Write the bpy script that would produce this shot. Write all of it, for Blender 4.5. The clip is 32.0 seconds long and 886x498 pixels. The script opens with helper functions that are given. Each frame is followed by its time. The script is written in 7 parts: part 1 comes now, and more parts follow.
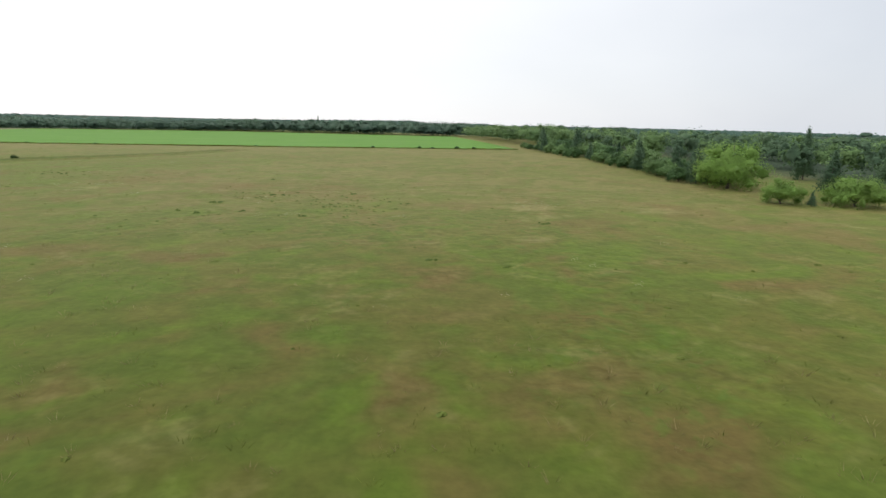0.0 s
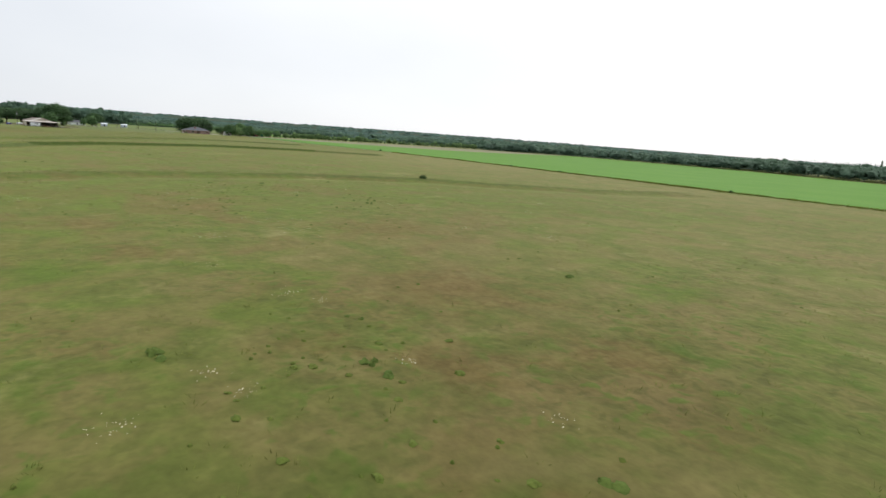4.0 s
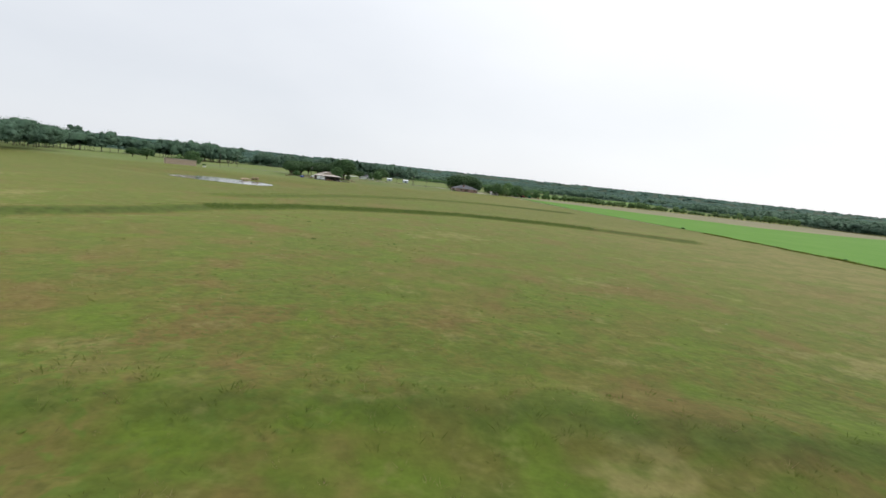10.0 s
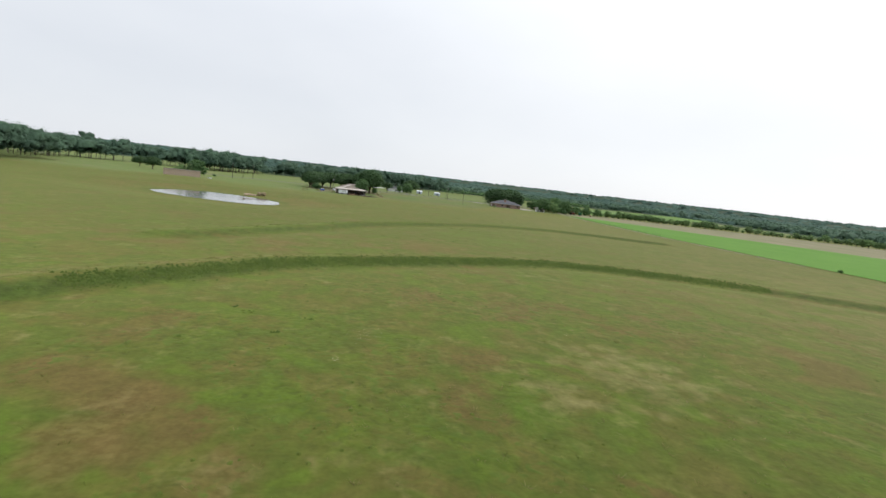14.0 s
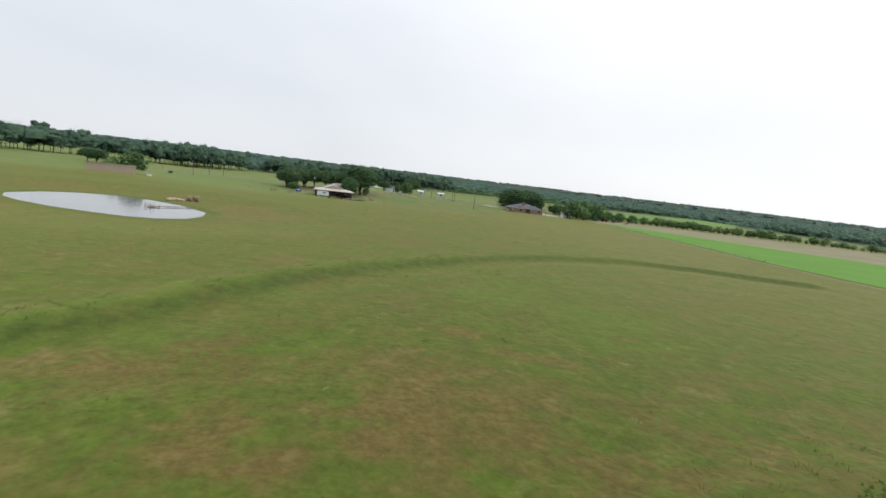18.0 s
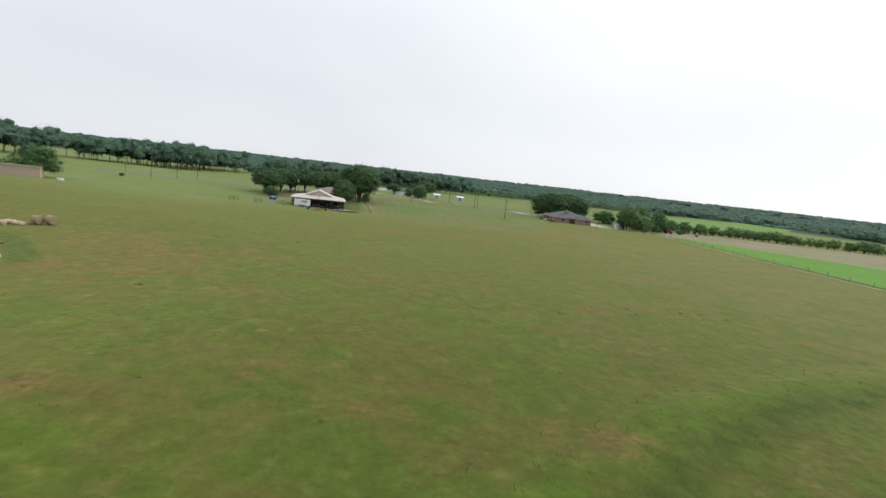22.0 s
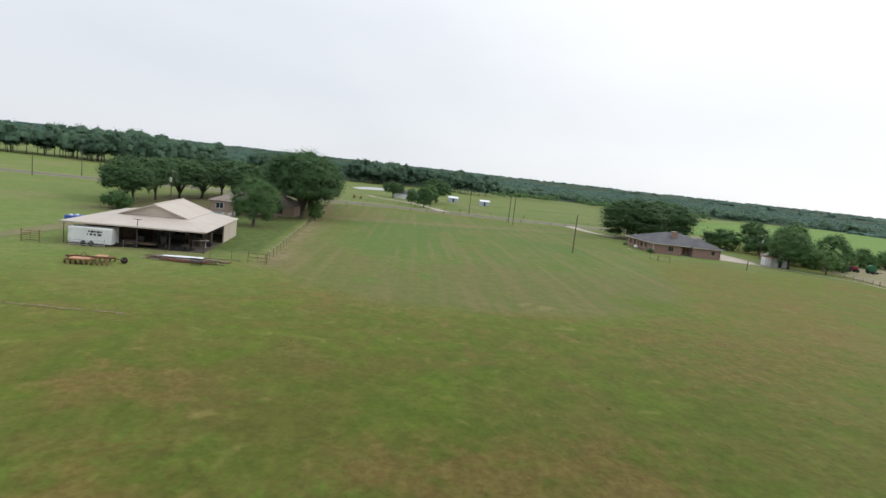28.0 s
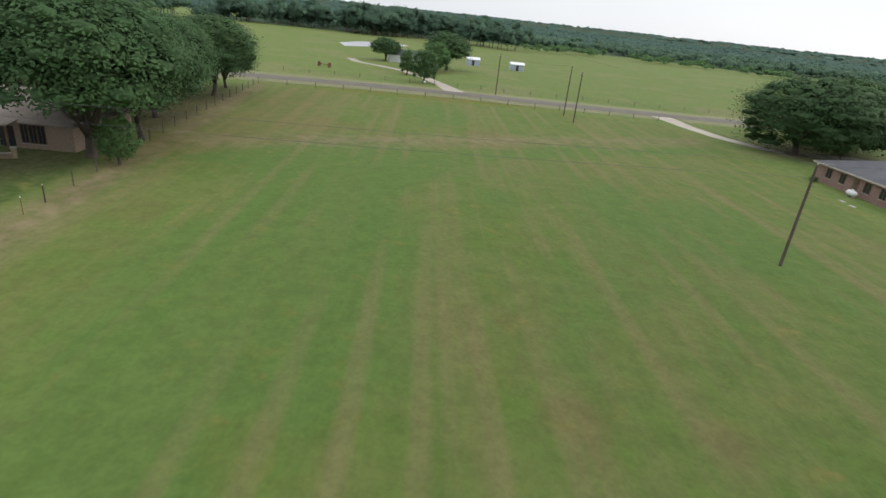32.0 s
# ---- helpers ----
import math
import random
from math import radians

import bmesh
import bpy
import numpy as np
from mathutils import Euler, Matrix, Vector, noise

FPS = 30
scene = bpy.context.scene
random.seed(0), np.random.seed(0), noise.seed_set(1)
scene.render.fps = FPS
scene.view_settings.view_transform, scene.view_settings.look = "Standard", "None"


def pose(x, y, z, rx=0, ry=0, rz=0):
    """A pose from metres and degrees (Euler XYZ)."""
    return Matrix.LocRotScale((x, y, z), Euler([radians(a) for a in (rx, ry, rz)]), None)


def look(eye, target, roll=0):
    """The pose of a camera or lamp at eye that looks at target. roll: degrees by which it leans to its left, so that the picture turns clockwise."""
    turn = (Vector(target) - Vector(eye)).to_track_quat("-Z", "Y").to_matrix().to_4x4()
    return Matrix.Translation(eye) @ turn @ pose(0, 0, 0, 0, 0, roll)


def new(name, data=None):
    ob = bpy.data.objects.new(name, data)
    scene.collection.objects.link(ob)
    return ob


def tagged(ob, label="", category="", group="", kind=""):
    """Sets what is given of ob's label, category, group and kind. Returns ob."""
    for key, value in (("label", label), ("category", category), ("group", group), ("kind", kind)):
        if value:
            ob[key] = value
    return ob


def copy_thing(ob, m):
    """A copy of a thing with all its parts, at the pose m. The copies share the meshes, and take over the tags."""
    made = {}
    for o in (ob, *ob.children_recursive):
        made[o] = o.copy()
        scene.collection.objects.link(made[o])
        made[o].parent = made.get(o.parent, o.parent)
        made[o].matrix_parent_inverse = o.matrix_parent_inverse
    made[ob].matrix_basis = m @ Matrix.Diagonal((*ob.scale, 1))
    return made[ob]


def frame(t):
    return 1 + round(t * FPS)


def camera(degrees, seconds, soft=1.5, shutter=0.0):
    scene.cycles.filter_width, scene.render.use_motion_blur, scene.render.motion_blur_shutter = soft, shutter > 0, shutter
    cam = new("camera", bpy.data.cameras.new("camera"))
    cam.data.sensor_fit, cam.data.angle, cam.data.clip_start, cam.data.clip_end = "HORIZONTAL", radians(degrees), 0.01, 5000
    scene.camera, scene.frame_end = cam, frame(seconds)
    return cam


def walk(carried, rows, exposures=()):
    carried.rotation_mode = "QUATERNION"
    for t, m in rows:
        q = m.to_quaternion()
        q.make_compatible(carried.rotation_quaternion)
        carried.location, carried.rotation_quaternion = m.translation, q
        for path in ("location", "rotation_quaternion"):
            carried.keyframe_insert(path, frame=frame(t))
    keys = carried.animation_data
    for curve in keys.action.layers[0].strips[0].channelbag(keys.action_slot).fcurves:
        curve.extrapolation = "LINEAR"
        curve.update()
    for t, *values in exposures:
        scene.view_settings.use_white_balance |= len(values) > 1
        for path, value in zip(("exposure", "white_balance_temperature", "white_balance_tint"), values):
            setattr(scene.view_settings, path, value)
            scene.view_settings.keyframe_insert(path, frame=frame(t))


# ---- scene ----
cam = camera(78.3, 32.0, soft=1.5)
ROWS = [
    (0.0, -1.66, 1.68, 7.45, 76.94, -0.40, 0.49),
    (0.5, 0.38, 7.52, 7.29, 77.38, -0.88, 5.89),
    (1.0, 1.78, 13.51, 7.13, 77.69, -1.13, 12.26),
    (1.5, 2.37, 19.72, 6.99, 78.00, -1.40, 20.88),
    (2.0, 2.17, 26.00, 6.86, 78.26, -1.91, 26.55),
    (2.5, 1.14, 32.16, 6.78, 78.53, -2.42, 31.34),
    (3.0, -0.71, 38.20, 6.84, 79.00, -2.96, 33.71),
    (3.5, -2.99, 43.88, 6.92, 78.86, -3.39, 43.28),
    (4.0, -5.75, 49.28, 7.04, 78.76, -3.60, 52.34),
    (4.5, -8.97, 54.22, 7.23, 78.83, -3.86, 59.66),
    (6.5, -27.26, 67.29, 7.80, 80.29, -4.99, 75.16),
    (7.0, -33.05, 69.25, 7.95, 80.50, -5.27, 77.86),
    (7.5, -39.13, 70.90, 8.14, 80.88, -5.50, 79.32),
    (8.0, -45.44, 72.22, 8.35, 81.25, -5.63, 80.09),
    (8.5, -51.71, 73.22, 8.57, 81.58, -5.70, 80.56),
    (9.0, -58.03, 73.96, 8.77, 82.02, -5.76, 79.93),
    (9.5, -64.44, 74.72, 8.98, 82.47, -5.83, 78.91),
    (10.0, -70.92, 75.53, 9.16, 82.59, -5.94, 79.89),
    (10.5, -77.42, 76.17, 9.33, 82.63, -6.05, 81.84),
    (11.0, -83.82, 76.56, 9.41, 82.64, -6.29, 84.14),
    (11.5, -90.19, 76.53, 9.47, 82.78, -6.36, 84.53),
    (12.0, -96.56, 76.30, 9.60, 82.90, -6.50, 84.51),
    (12.5, -103.15, 75.95, 9.85, 83.13, -6.48, 83.82),
    (13.0, -109.99, 75.85, 10.18, 83.25, -6.38, 83.25),
    (13.5, -117.14, 75.83, 10.59, 83.31, -6.28, 82.79),
    (14.0, -124.55, 75.93, 11.00, 83.31, -6.33, 82.65),
    (14.5, -132.19, 76.15, 11.38, 83.27, -6.43, 82.57),
    (16.5, -166.57, 78.11, 11.69, 83.17, -6.42, 82.68),
    (17.0, -174.77, 79.19, 11.72, 83.17, -6.40, 82.78),
    (17.5, -182.90, 80.45, 11.74, 83.12, -6.52, 82.74),
    (18.0, -190.90, 81.71, 11.75, 83.10, -6.64, 82.83),
    (18.5, -198.87, 82.84, 11.75, 83.03, -6.59, 83.04),
    (19.0, -206.86, 83.65, 11.84, 82.98, -6.50, 83.36),
    (19.5, -214.94, 84.41, 11.97, 82.89, -6.46, 83.95),
    (20.0, -223.25, 85.20, 12.12, 82.89, -6.14, 84.70),
    (20.4, -229.93, 85.79, 12.21, 82.85, -4.90, 86.51),
    (20.5, -231.60, 85.94, 12.24, 82.74, -2.89, 91.00),
    (20.6, -233.28, 86.07, 12.26, 82.77, -3.69, 88.91),
    (20.7, -234.95, 86.20, 12.28, 82.70, -3.04, 90.95),
    (20.8, -236.63, 86.33, 12.30, 83.03, -6.49, 84.06),
    (21.0, -239.97, 86.59, 12.35, 83.10, -6.31, 84.35),
    (21.5, -248.34, 87.13, 12.46, 83.15, -6.31, 84.39),
    (22.0, -256.56, 87.52, 12.58, 82.98, -6.26, 84.54),
    (22.5, -264.65, 87.80, 12.71, 82.86, -6.29, 84.59),
    (23.0, -272.93, 88.08, 12.88, 82.76, -6.26, 84.59),
    (23.5, -281.51, 88.43, 13.06, 82.93, -6.25, 84.54),
    (24.0, -290.32, 88.96, 13.18, 82.86, -6.34, 84.64),
    (24.5, -299.07, 89.70, 13.24, 82.60, -6.36, 84.57),
    (26.5, -335.03, 94.98, 13.25, 82.68, -6.30, 84.81),
    (27.0, -344.55, 96.54, 13.24, 82.68, -6.25, 84.87),
    (27.5, -353.99, 98.15, 13.25, 82.60, -6.26, 85.64),
    (28.0, -363.38, 99.70, 13.30, 82.48, -6.29, 86.89),
    (28.5, -372.85, 101.15, 13.37, 82.26, -6.27, 88.45),
    (29.0, -382.31, 102.35, 13.56, 82.23, -6.35, 88.85),
    (29.5, -392.00, 103.47, 13.77, 81.00, -6.27, 89.06),
    (30.0, -401.63, 104.30, 14.03, 77.78, -6.34, 89.25),
    (30.5, -411.34, 104.86, 14.37, 74.13, -6.29, 89.24),
    (31.0, -421.07, 105.31, 14.76, 72.54, -6.12, 89.29),
    (31.5, -430.72, 105.84, 15.17, 69.54, -5.95, 89.31),
    (32.0, -440.36, 106.48, 15.60, 67.19, -5.73, 89.13),
]
walk(cam, [(t, pose(x, y, z, rx, ry, rz)) for t, x, y, z, rx, ry, rz in ROWS],
     exposures=[(0.0, 0.0), (32.0, 0.0)])

# ---- sky and sun: a bright overcast afternoon, the sun behind the cloud in the north-north-west ----
SUN_AZ, SUN_EL = radians(24), radians(38)          # counted from +y towards -x
to_sun = Vector((-math.sin(SUN_AZ) * math.cos(SUN_EL), math.cos(SUN_AZ) * math.cos(SUN_EL), math.sin(SUN_EL)))


def build_world():
    w = bpy.data.worlds.new("overcast")
    scene.world = w
    w.use_nodes = True
    n, l = w.node_tree.nodes, w.node_tree.links
    n.clear()
    out, bg = n.new("ShaderNodeOutputWorld"), n.new("ShaderNodeBackground")
    sky = n.new("ShaderNodeTexSky")
    sky.sky_type, sky.sun_disc = "NISHITA", False
    sky.sun_elevation, sky.sun_rotation = SUN_EL, -SUN_AZ
    dim = n.new("ShaderNodeMix"); dim.data_type, dim.blend_type = "RGBA", "MULTIPLY"
    dim.inputs["Factor"].default_value = 1.0
    dim.inputs["B"].default_value = (0.09, 0.09, 0.09, 1)
    l.new(sky.outputs[0], dim.inputs["A"])
    co = n.new("ShaderNodeTexCoord")
    dot = n.new("ShaderNodeVectorMath"); dot.operation = "DOT_PRODUCT"
    dot.inputs[1].default_value = to_sun
    nrm = n.new("ShaderNodeVectorMath"); nrm.operation = "NORMALIZE"
    l.new(co.outputs["Generated"], nrm.inputs[0]); l.new(nrm.outputs[0], dot.inputs[0])
    glow = n.new("ShaderNodeMapRange")
    glow.inputs["From Min"].default_value, glow.inputs["From Max"].default_value = 0.30, 0.95
    l.new(dot.outputs["Value"], glow.inputs["Value"])
    squash = n.new("ShaderNodeVectorMath"); squash.operation = "MULTIPLY"
    squash.inputs[1].default_value = (1, 1, 2.6)
    l.new(nrm.outputs[0], squash.inputs[0])
    cloud = n.new("ShaderNodeTexNoise")
    cloud.inputs["Scale"].default_value, cloud.inputs["Detail"].default_value = 2.2, 5
    l.new(squash.outputs[0], cloud.inputs["Vector"])
    veil = n.new("ShaderNodeMix"); veil.data_type = "RGBA"      # thin grey to bright cloud
    veil.inputs["A"].default_value = (0.755, 0.795, 0.86, 1)
    veil.inputs["B"].default_value = (1.03, 1.05, 1.08, 1)
    amount = n.new("ShaderNodeMath"); amount.operation = "MULTIPLY_ADD"
    amount.inputs[1].default_value, amount.inputs[2].default_value = 0.7, -0.1
    l.new(cloud.outputs["Fac"], amount.inputs[0])
    side = n.new("ShaderNodeSeparateXYZ")
    l.new(nrm.outputs[0], side.inputs[0])
    east = n.new("ShaderNodeMapRange")         # thicker cloud to the east
    east.inputs["From Min"].default_value, east.inputs["From Max"].default_value = 0.0, 1.0
    east.inputs["To Min"].default_value, east.inputs["To Max"].default_value = 0.0, -0.85
    l.new(side.outputs[0], east.inputs["Value"])
    thick = n.new("ShaderNodeMath"); thick.operation = "ADD"
    l.new(amount.outputs[0], thick.inputs[0]); l.new(east.outputs[0], thick.inputs[1])
    add = n.new("ShaderNodeMath"); add.operation = "ADD"; add.use_clamp = True
    l.new(thick.outputs[0], add.inputs[0]); l.new(glow.outputs[0], add.inputs[1])
    l.new(add.outputs[0], veil.inputs["Factor"])
    both = n.new("ShaderNodeMix"); both.data_type = "RGBA"
    both.inputs["Factor"].default_value = 0.9
    l.new(dim.outputs["Result"], both.inputs["A"]); l.new(veil.outputs["Result"], both.inputs["B"])
    l.new(both.outputs["Result"], bg.inputs["Color"])
    up = n.new("ShaderNodeSeparateXYZ")        # an overcast sky is brightest overhead
    l.new(nrm.outputs[0], up.inputs[0])
    rise = n.new("ShaderNodeMapRange"); rise.interpolation_type = "SMOOTHSTEP"
    rise.inputs["From Min"].default_value, rise.inputs["From Max"].default_value = 0.12, 0.85
    rise.inputs["To Min"].default_value, rise.inputs["To Max"].default_value = 1.0, 1.6
    l.new(up.outputs[2], rise.inputs["Value"])
    l.new(rise.outputs[0], bg.inputs["Strength"])
    l.new(bg.outputs[0], out.inputs[0])


build_world()
sun = bpy.data.lights.new("sun", "SUN")
sun.energy, sun.angle, sun.color = 1.1, radians(25), (1.0, 0.96, 0.9)
sun_ob = new("sun", sun)
sun_ob.matrix_world = look(to_sun * 300, (0, 0, 0))

# ---- materials ----


def material(name, colour, second=None, scale=1.0, rough=0.85, metal=0.0, fine=0.25, fine_scale=8.0, bump=0.0,
             island=0.0, whole=0.0, spec=0.3, stretch=(1, 1, 1), world=False):
    """Two tones by noise at scale (per metre), darker and lighter by a finer noise, relief by the finer noise."""
    m = bpy.data.materials.new(name)
    m.use_nodes = True
    n, l = m.node_tree.nodes, m.node_tree.links
    b = n["Principled BSDF"]
    b.inputs["Roughness"].default_value, b.inputs["Metallic"].default_value = rough, metal
    b.inputs["Specular IOR Level"].default_value = spec
    co = n.new("ShaderNodeNewGeometry") if world else n.new("ShaderNodeTexCoord")
    src = co.outputs["Position" if world else "Object"]
    st = n.new("ShaderNodeVectorMath"); st.operation = "MULTIPLY"; st.inputs[1].default_value = stretch
    l.new(src, st.inputs[0])
    a = n.new("ShaderNodeTexNoise"); a.inputs["Scale"].default_value = scale; a.inputs["Detail"].default_value = 4
    c = n.new("ShaderNodeTexNoise"); c.inputs["Scale"].default_value = fine_scale; c.inputs["Detail"].default_value = 3
    l.new(st.outputs[0], a.inputs["Vector"]); l.new(st.outputs[0], c.inputs["Vector"])
    ramp = n.new("ShaderNodeMapRange")
    ramp.inputs["From Min"].default_value, ramp.inputs["From Max"].default_value = 0.35, 0.65
    l.new(a.outputs["Fac"], ramp.inputs["Value"])
    mix = n.new("ShaderNodeMix"); mix.data_type = "RGBA"
    mix.inputs["A"].default_value = (*colour, 1)
    mix.inputs["B"].default_value = (*(second or colour), 1)
    l.new(ramp.outputs[0], mix.inputs["Factor"])
    val = n.new("ShaderNodeMapRange")
    val.inputs["From Min"].default_value, val.inputs["From Max"].default_value = 0.25, 0.75
    val.inputs["To Min"].default_value, val.inputs["To Max"].default_value = 1 - fine, 1 + fine
    l.new(c.outputs["Fac"], val.inputs["Value"])
    strength = val.outputs[0]
    for amount, kind in ((island, "island"), (whole, "whole")):
        if amount:
            if kind == "island":
                r = n.new("ShaderNodeNewGeometry").outputs["Random Per Island"]
            else:
                r = n.new("ShaderNodeObjectInfo").outputs["Random"]
            mr = n.new("ShaderNodeMapRange")
            mr.inputs["To Min"].default_value, mr.inputs["To Max"].default_value = 1 - amount, 1 + amount
            l.new(r, mr.inputs["Value"])
            mu = n.new("ShaderNodeMath"); mu.operation = "MULTIPLY"
            l.new(strength, mu.inputs[0]); l.new(mr.outputs[0], mu.inputs[1])
            strength = mu.outputs[0]
    hsv = n.new("ShaderNodeHueSaturation")
    l.new(mix.outputs["Result"], hsv.inputs["Color"]); l.new(strength, hsv.inputs["Value"])
    l.new(hsv.outputs[0], b.inputs["Base Color"])
    if bump:
        bp = n.new("ShaderNodeBump"); bp.inputs["Strength"].default_value = bump; bp.inputs["Distance"].default_value = 0.03
        l.new(c.outputs["Fac"], bp.inputs["Height"]); l.new(bp.outputs[0], b.inputs["Normal"])
    return m


def thin_leaf(m, share):
    """Lets leaves pass a share of the light on to their far side."""
    n, l = m.node_tree.nodes, m.node_tree.links
    b = n["Principled BSDF"]
    thin, mix = n.new("ShaderNodeBsdfTranslucent"), n.new("ShaderNodeMixShader")
    mix.inputs[0].default_value = share
    l.new(b.inputs["Base Color"].links[0].from_socket, thin.inputs["Color"])
    l.new(b.outputs[0], mix.inputs[1]); l.new(thin.outputs[0], mix.inputs[2])
    l.new(mix.outputs[0], n["Material Output"].inputs["Surface"])
    return m


def leafy(name, colour, second, scale=0.11):
    m = material(name, colour, second, scale=scale, rough=0.75, fine=0.22, fine_scale=0.7, island=0.07, whole=0.14, spec=0.15, world=True)
    return thin_leaf(m, 0.35)


def blade(name, colour, second):
    return thin_leaf(material(name, colour, second, scale=0.25, fine=0.15, fine_scale=1.5, island=0.2, spec=0.1, world=True), 0.5)


M_OAK = leafy("oak_leaves", (0.065, 0.123, 0.050), (0.093, 0.165, 0.066))
M_ELM = leafy("elm_leaves", (0.085, 0.161, 0.061), (0.119, 0.210, 0.075))
M_CEDAR = leafy("cedar_needles", (0.084, 0.145, 0.079), (0.123, 0.196, 0.099))
M_BRIGHT = leafy("young_leaves", (0.191, 0.317, 0.068), (0.235, 0.358, 0.089))
# M_FAR, M_DEEP and M_HILL carry the haze of distance in their leaf colour
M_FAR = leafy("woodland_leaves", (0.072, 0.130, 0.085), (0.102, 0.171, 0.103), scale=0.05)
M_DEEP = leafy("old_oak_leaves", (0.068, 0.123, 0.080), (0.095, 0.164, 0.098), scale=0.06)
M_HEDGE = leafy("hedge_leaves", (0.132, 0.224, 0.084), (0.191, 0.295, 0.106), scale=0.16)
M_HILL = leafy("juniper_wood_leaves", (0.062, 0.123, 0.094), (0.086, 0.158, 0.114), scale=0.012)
M_BARK = material("bark", (0.10, 0.08, 0.062), (0.16, 0.135, 0.11), scale=3, fine=0.35, fine_scale=12, bump=0.6)
M_POLE = material("weathered_pole_wood", (0.085, 0.065, 0.050), (0.13, 0.105, 0.085), scale=2, fine=0.3, fine_scale=14, stretch=(1, 1, 0.1), bump=0.3)
M_PALE_WOOD = material("grey_wood", (0.30, 0.265, 0.22), (0.40, 0.36, 0.31), scale=1.5, fine=0.25, fine_scale=10, stretch=(1, 1, 0.2), whole=0.15)
M_BROWN_WOOD = material("brown_wood", (0.13, 0.085, 0.055), (0.20, 0.14, 0.095), scale=1.5, fine=0.3, fine_scale=10, whole=0.2)
M_RUST = material("rusty_steel", (0.20, 0.085, 0.040), (0.115, 0.060, 0.040), scale=3, rough=0.8, metal=0.2, fine=0.35, fine_scale=15)
M_ORANGE = material("faded_orange_paint", (0.46, 0.25, 0.14), (0.34, 0.17, 0.09), scale=2, rough=0.6, fine=0.25)
M_STEEL = material("galvanised_steel", (0.42, 0.43, 0.44), (0.50, 0.50, 0.50), scale=2, rough=0.45, metal=0.6, fine=0.15)
M_DARK_STEEL = material("dark_steel", (0.045, 0.045, 0.048), (0.075, 0.07, 0.065), scale=3, rough=0.6, metal=0.3, fine=0.3)
M_RUBBER = material("tyre_rubber", (0.022, 0.022, 0.023), (0.04, 0.038, 0.035), scale=4, rough=0.9)
M_ROOF_TIN = material("cream_sheet_metal", (0.414, 0.361, 0.308), (0.458, 0.405, 0.352), scale=0.35, rough=0.5, metal=0.0, fine=0.05, fine_scale=3, spec=0.4)
M_WALL_TIN = material("tan_sheet_metal", (0.47, 0.41, 0.34), (0.52, 0.46, 0.385), scale=0.4, rough=0.55, fine=0.06, fine_scale=3, spec=0.4)
M_WHITE = material("white_paint", (0.72, 0.73, 0.73), (0.80, 0.80, 0.79), scale=0.8, rough=0.5, fine=0.06, fine_scale=4)
M_WHITE_TIN = material("white_sheet_metal", (0.74, 0.76, 0.79), (0.80, 0.81, 0.83), scale=0.5, rough=0.45, fine=0.05)
M_PALE_BLUE = material("pale_blue_wall", (0.40, 0.45, 0.52), (0.46, 0.51, 0.57), scale=0.6, rough=0.7, fine=0.1)
M_BLUE = material("blue_paint", (0.030, 0.075, 0.33), (0.040, 0.10, 0.40), scale=1.2, rough=0.5, fine=0.15)
M_RED = material("red_paint", (0.26, 0.030, 0.035), (0.20, 0.025, 0.030), scale=2, rough=0.45, fine=0.2)
M_GREEN_PAINT = material("green_paint", (0.025, 0.13, 0.050), (0.02, 0.10, 0.04), scale=2, rough=0.5, fine=0.2)
M_GLASS = material("dark_window_glass", (0.02, 0.024, 0.03), (0.03, 0.035, 0.04), scale=1, rough=0.08, fine=0.05, spec=0.6)
M_SHINGLE = material("grey_shingles", (0.076, 0.078, 0.086), (0.108, 0.108, 0.116), scale=0.5, rough=0.9, fine=0.22, fine_scale=9, bump=0.3)
M_SHINGLE_TAN = material("brown_shingles", (0.24, 0.20, 0.165), (0.30, 0.255, 0.215), scale=0.5, rough=0.9, fine=0.2, fine_scale=9, bump=0.3)
M_TRIM = material("tan_trim_paint", (0.42, 0.36, 0.30), (0.48, 0.42, 0.36), scale=1, rough=0.6, fine=0.1)
M_STONE = material("limestone", (0.36, 0.265, 0.18), (0.46, 0.36, 0.26), scale=1.3, rough=0.9, fine=0.25, fine_scale=7, whole=0.2, bump=0.5)
M_GRAVEL = material("pale_gravel", (0.42, 0.375, 0.315), (0.34, 0.30, 0.24), scale=0.25, rough=0.95, fine=0.25, fine_scale=5, bump=0.4, world=True)
# dark brown that holds the shade under the barn roof
M_BARN_SHADE = material("oily_dark_earth", (0.070, 0.058, 0.045), (0.10, 0.082, 0.062), scale=0.5, rough=0.9, fine=0.3, fine_scale=4, world=True)
M_PATIO = material("brown_patio_stone", (0.21, 0.165, 0.13), (0.27, 0.215, 0.17), scale=0.6, rough=0.9, fine=0.25, fine_scale=3, world=True)
M_ASPHALT = material("worn_asphalt", (0.118, 0.106, 0.088), (0.145, 0.130, 0.108), scale=0.3, rough=0.9, fine=0.2, fine_scale=5, world=True)
M_CONCRETE = material("concrete", (0.35, 0.32, 0.275), (0.41, 0.375, 0.33), scale=0.5, rough=0.9, fine=0.12, fine_scale=4, world=True)
M_WIRE = material("wire", (0.12, 0.12, 0.12), rough=0.5, metal=0.5)
M_PORCELAIN = material("insulator", (0.5, 0.5, 0.52), rough=0.3)


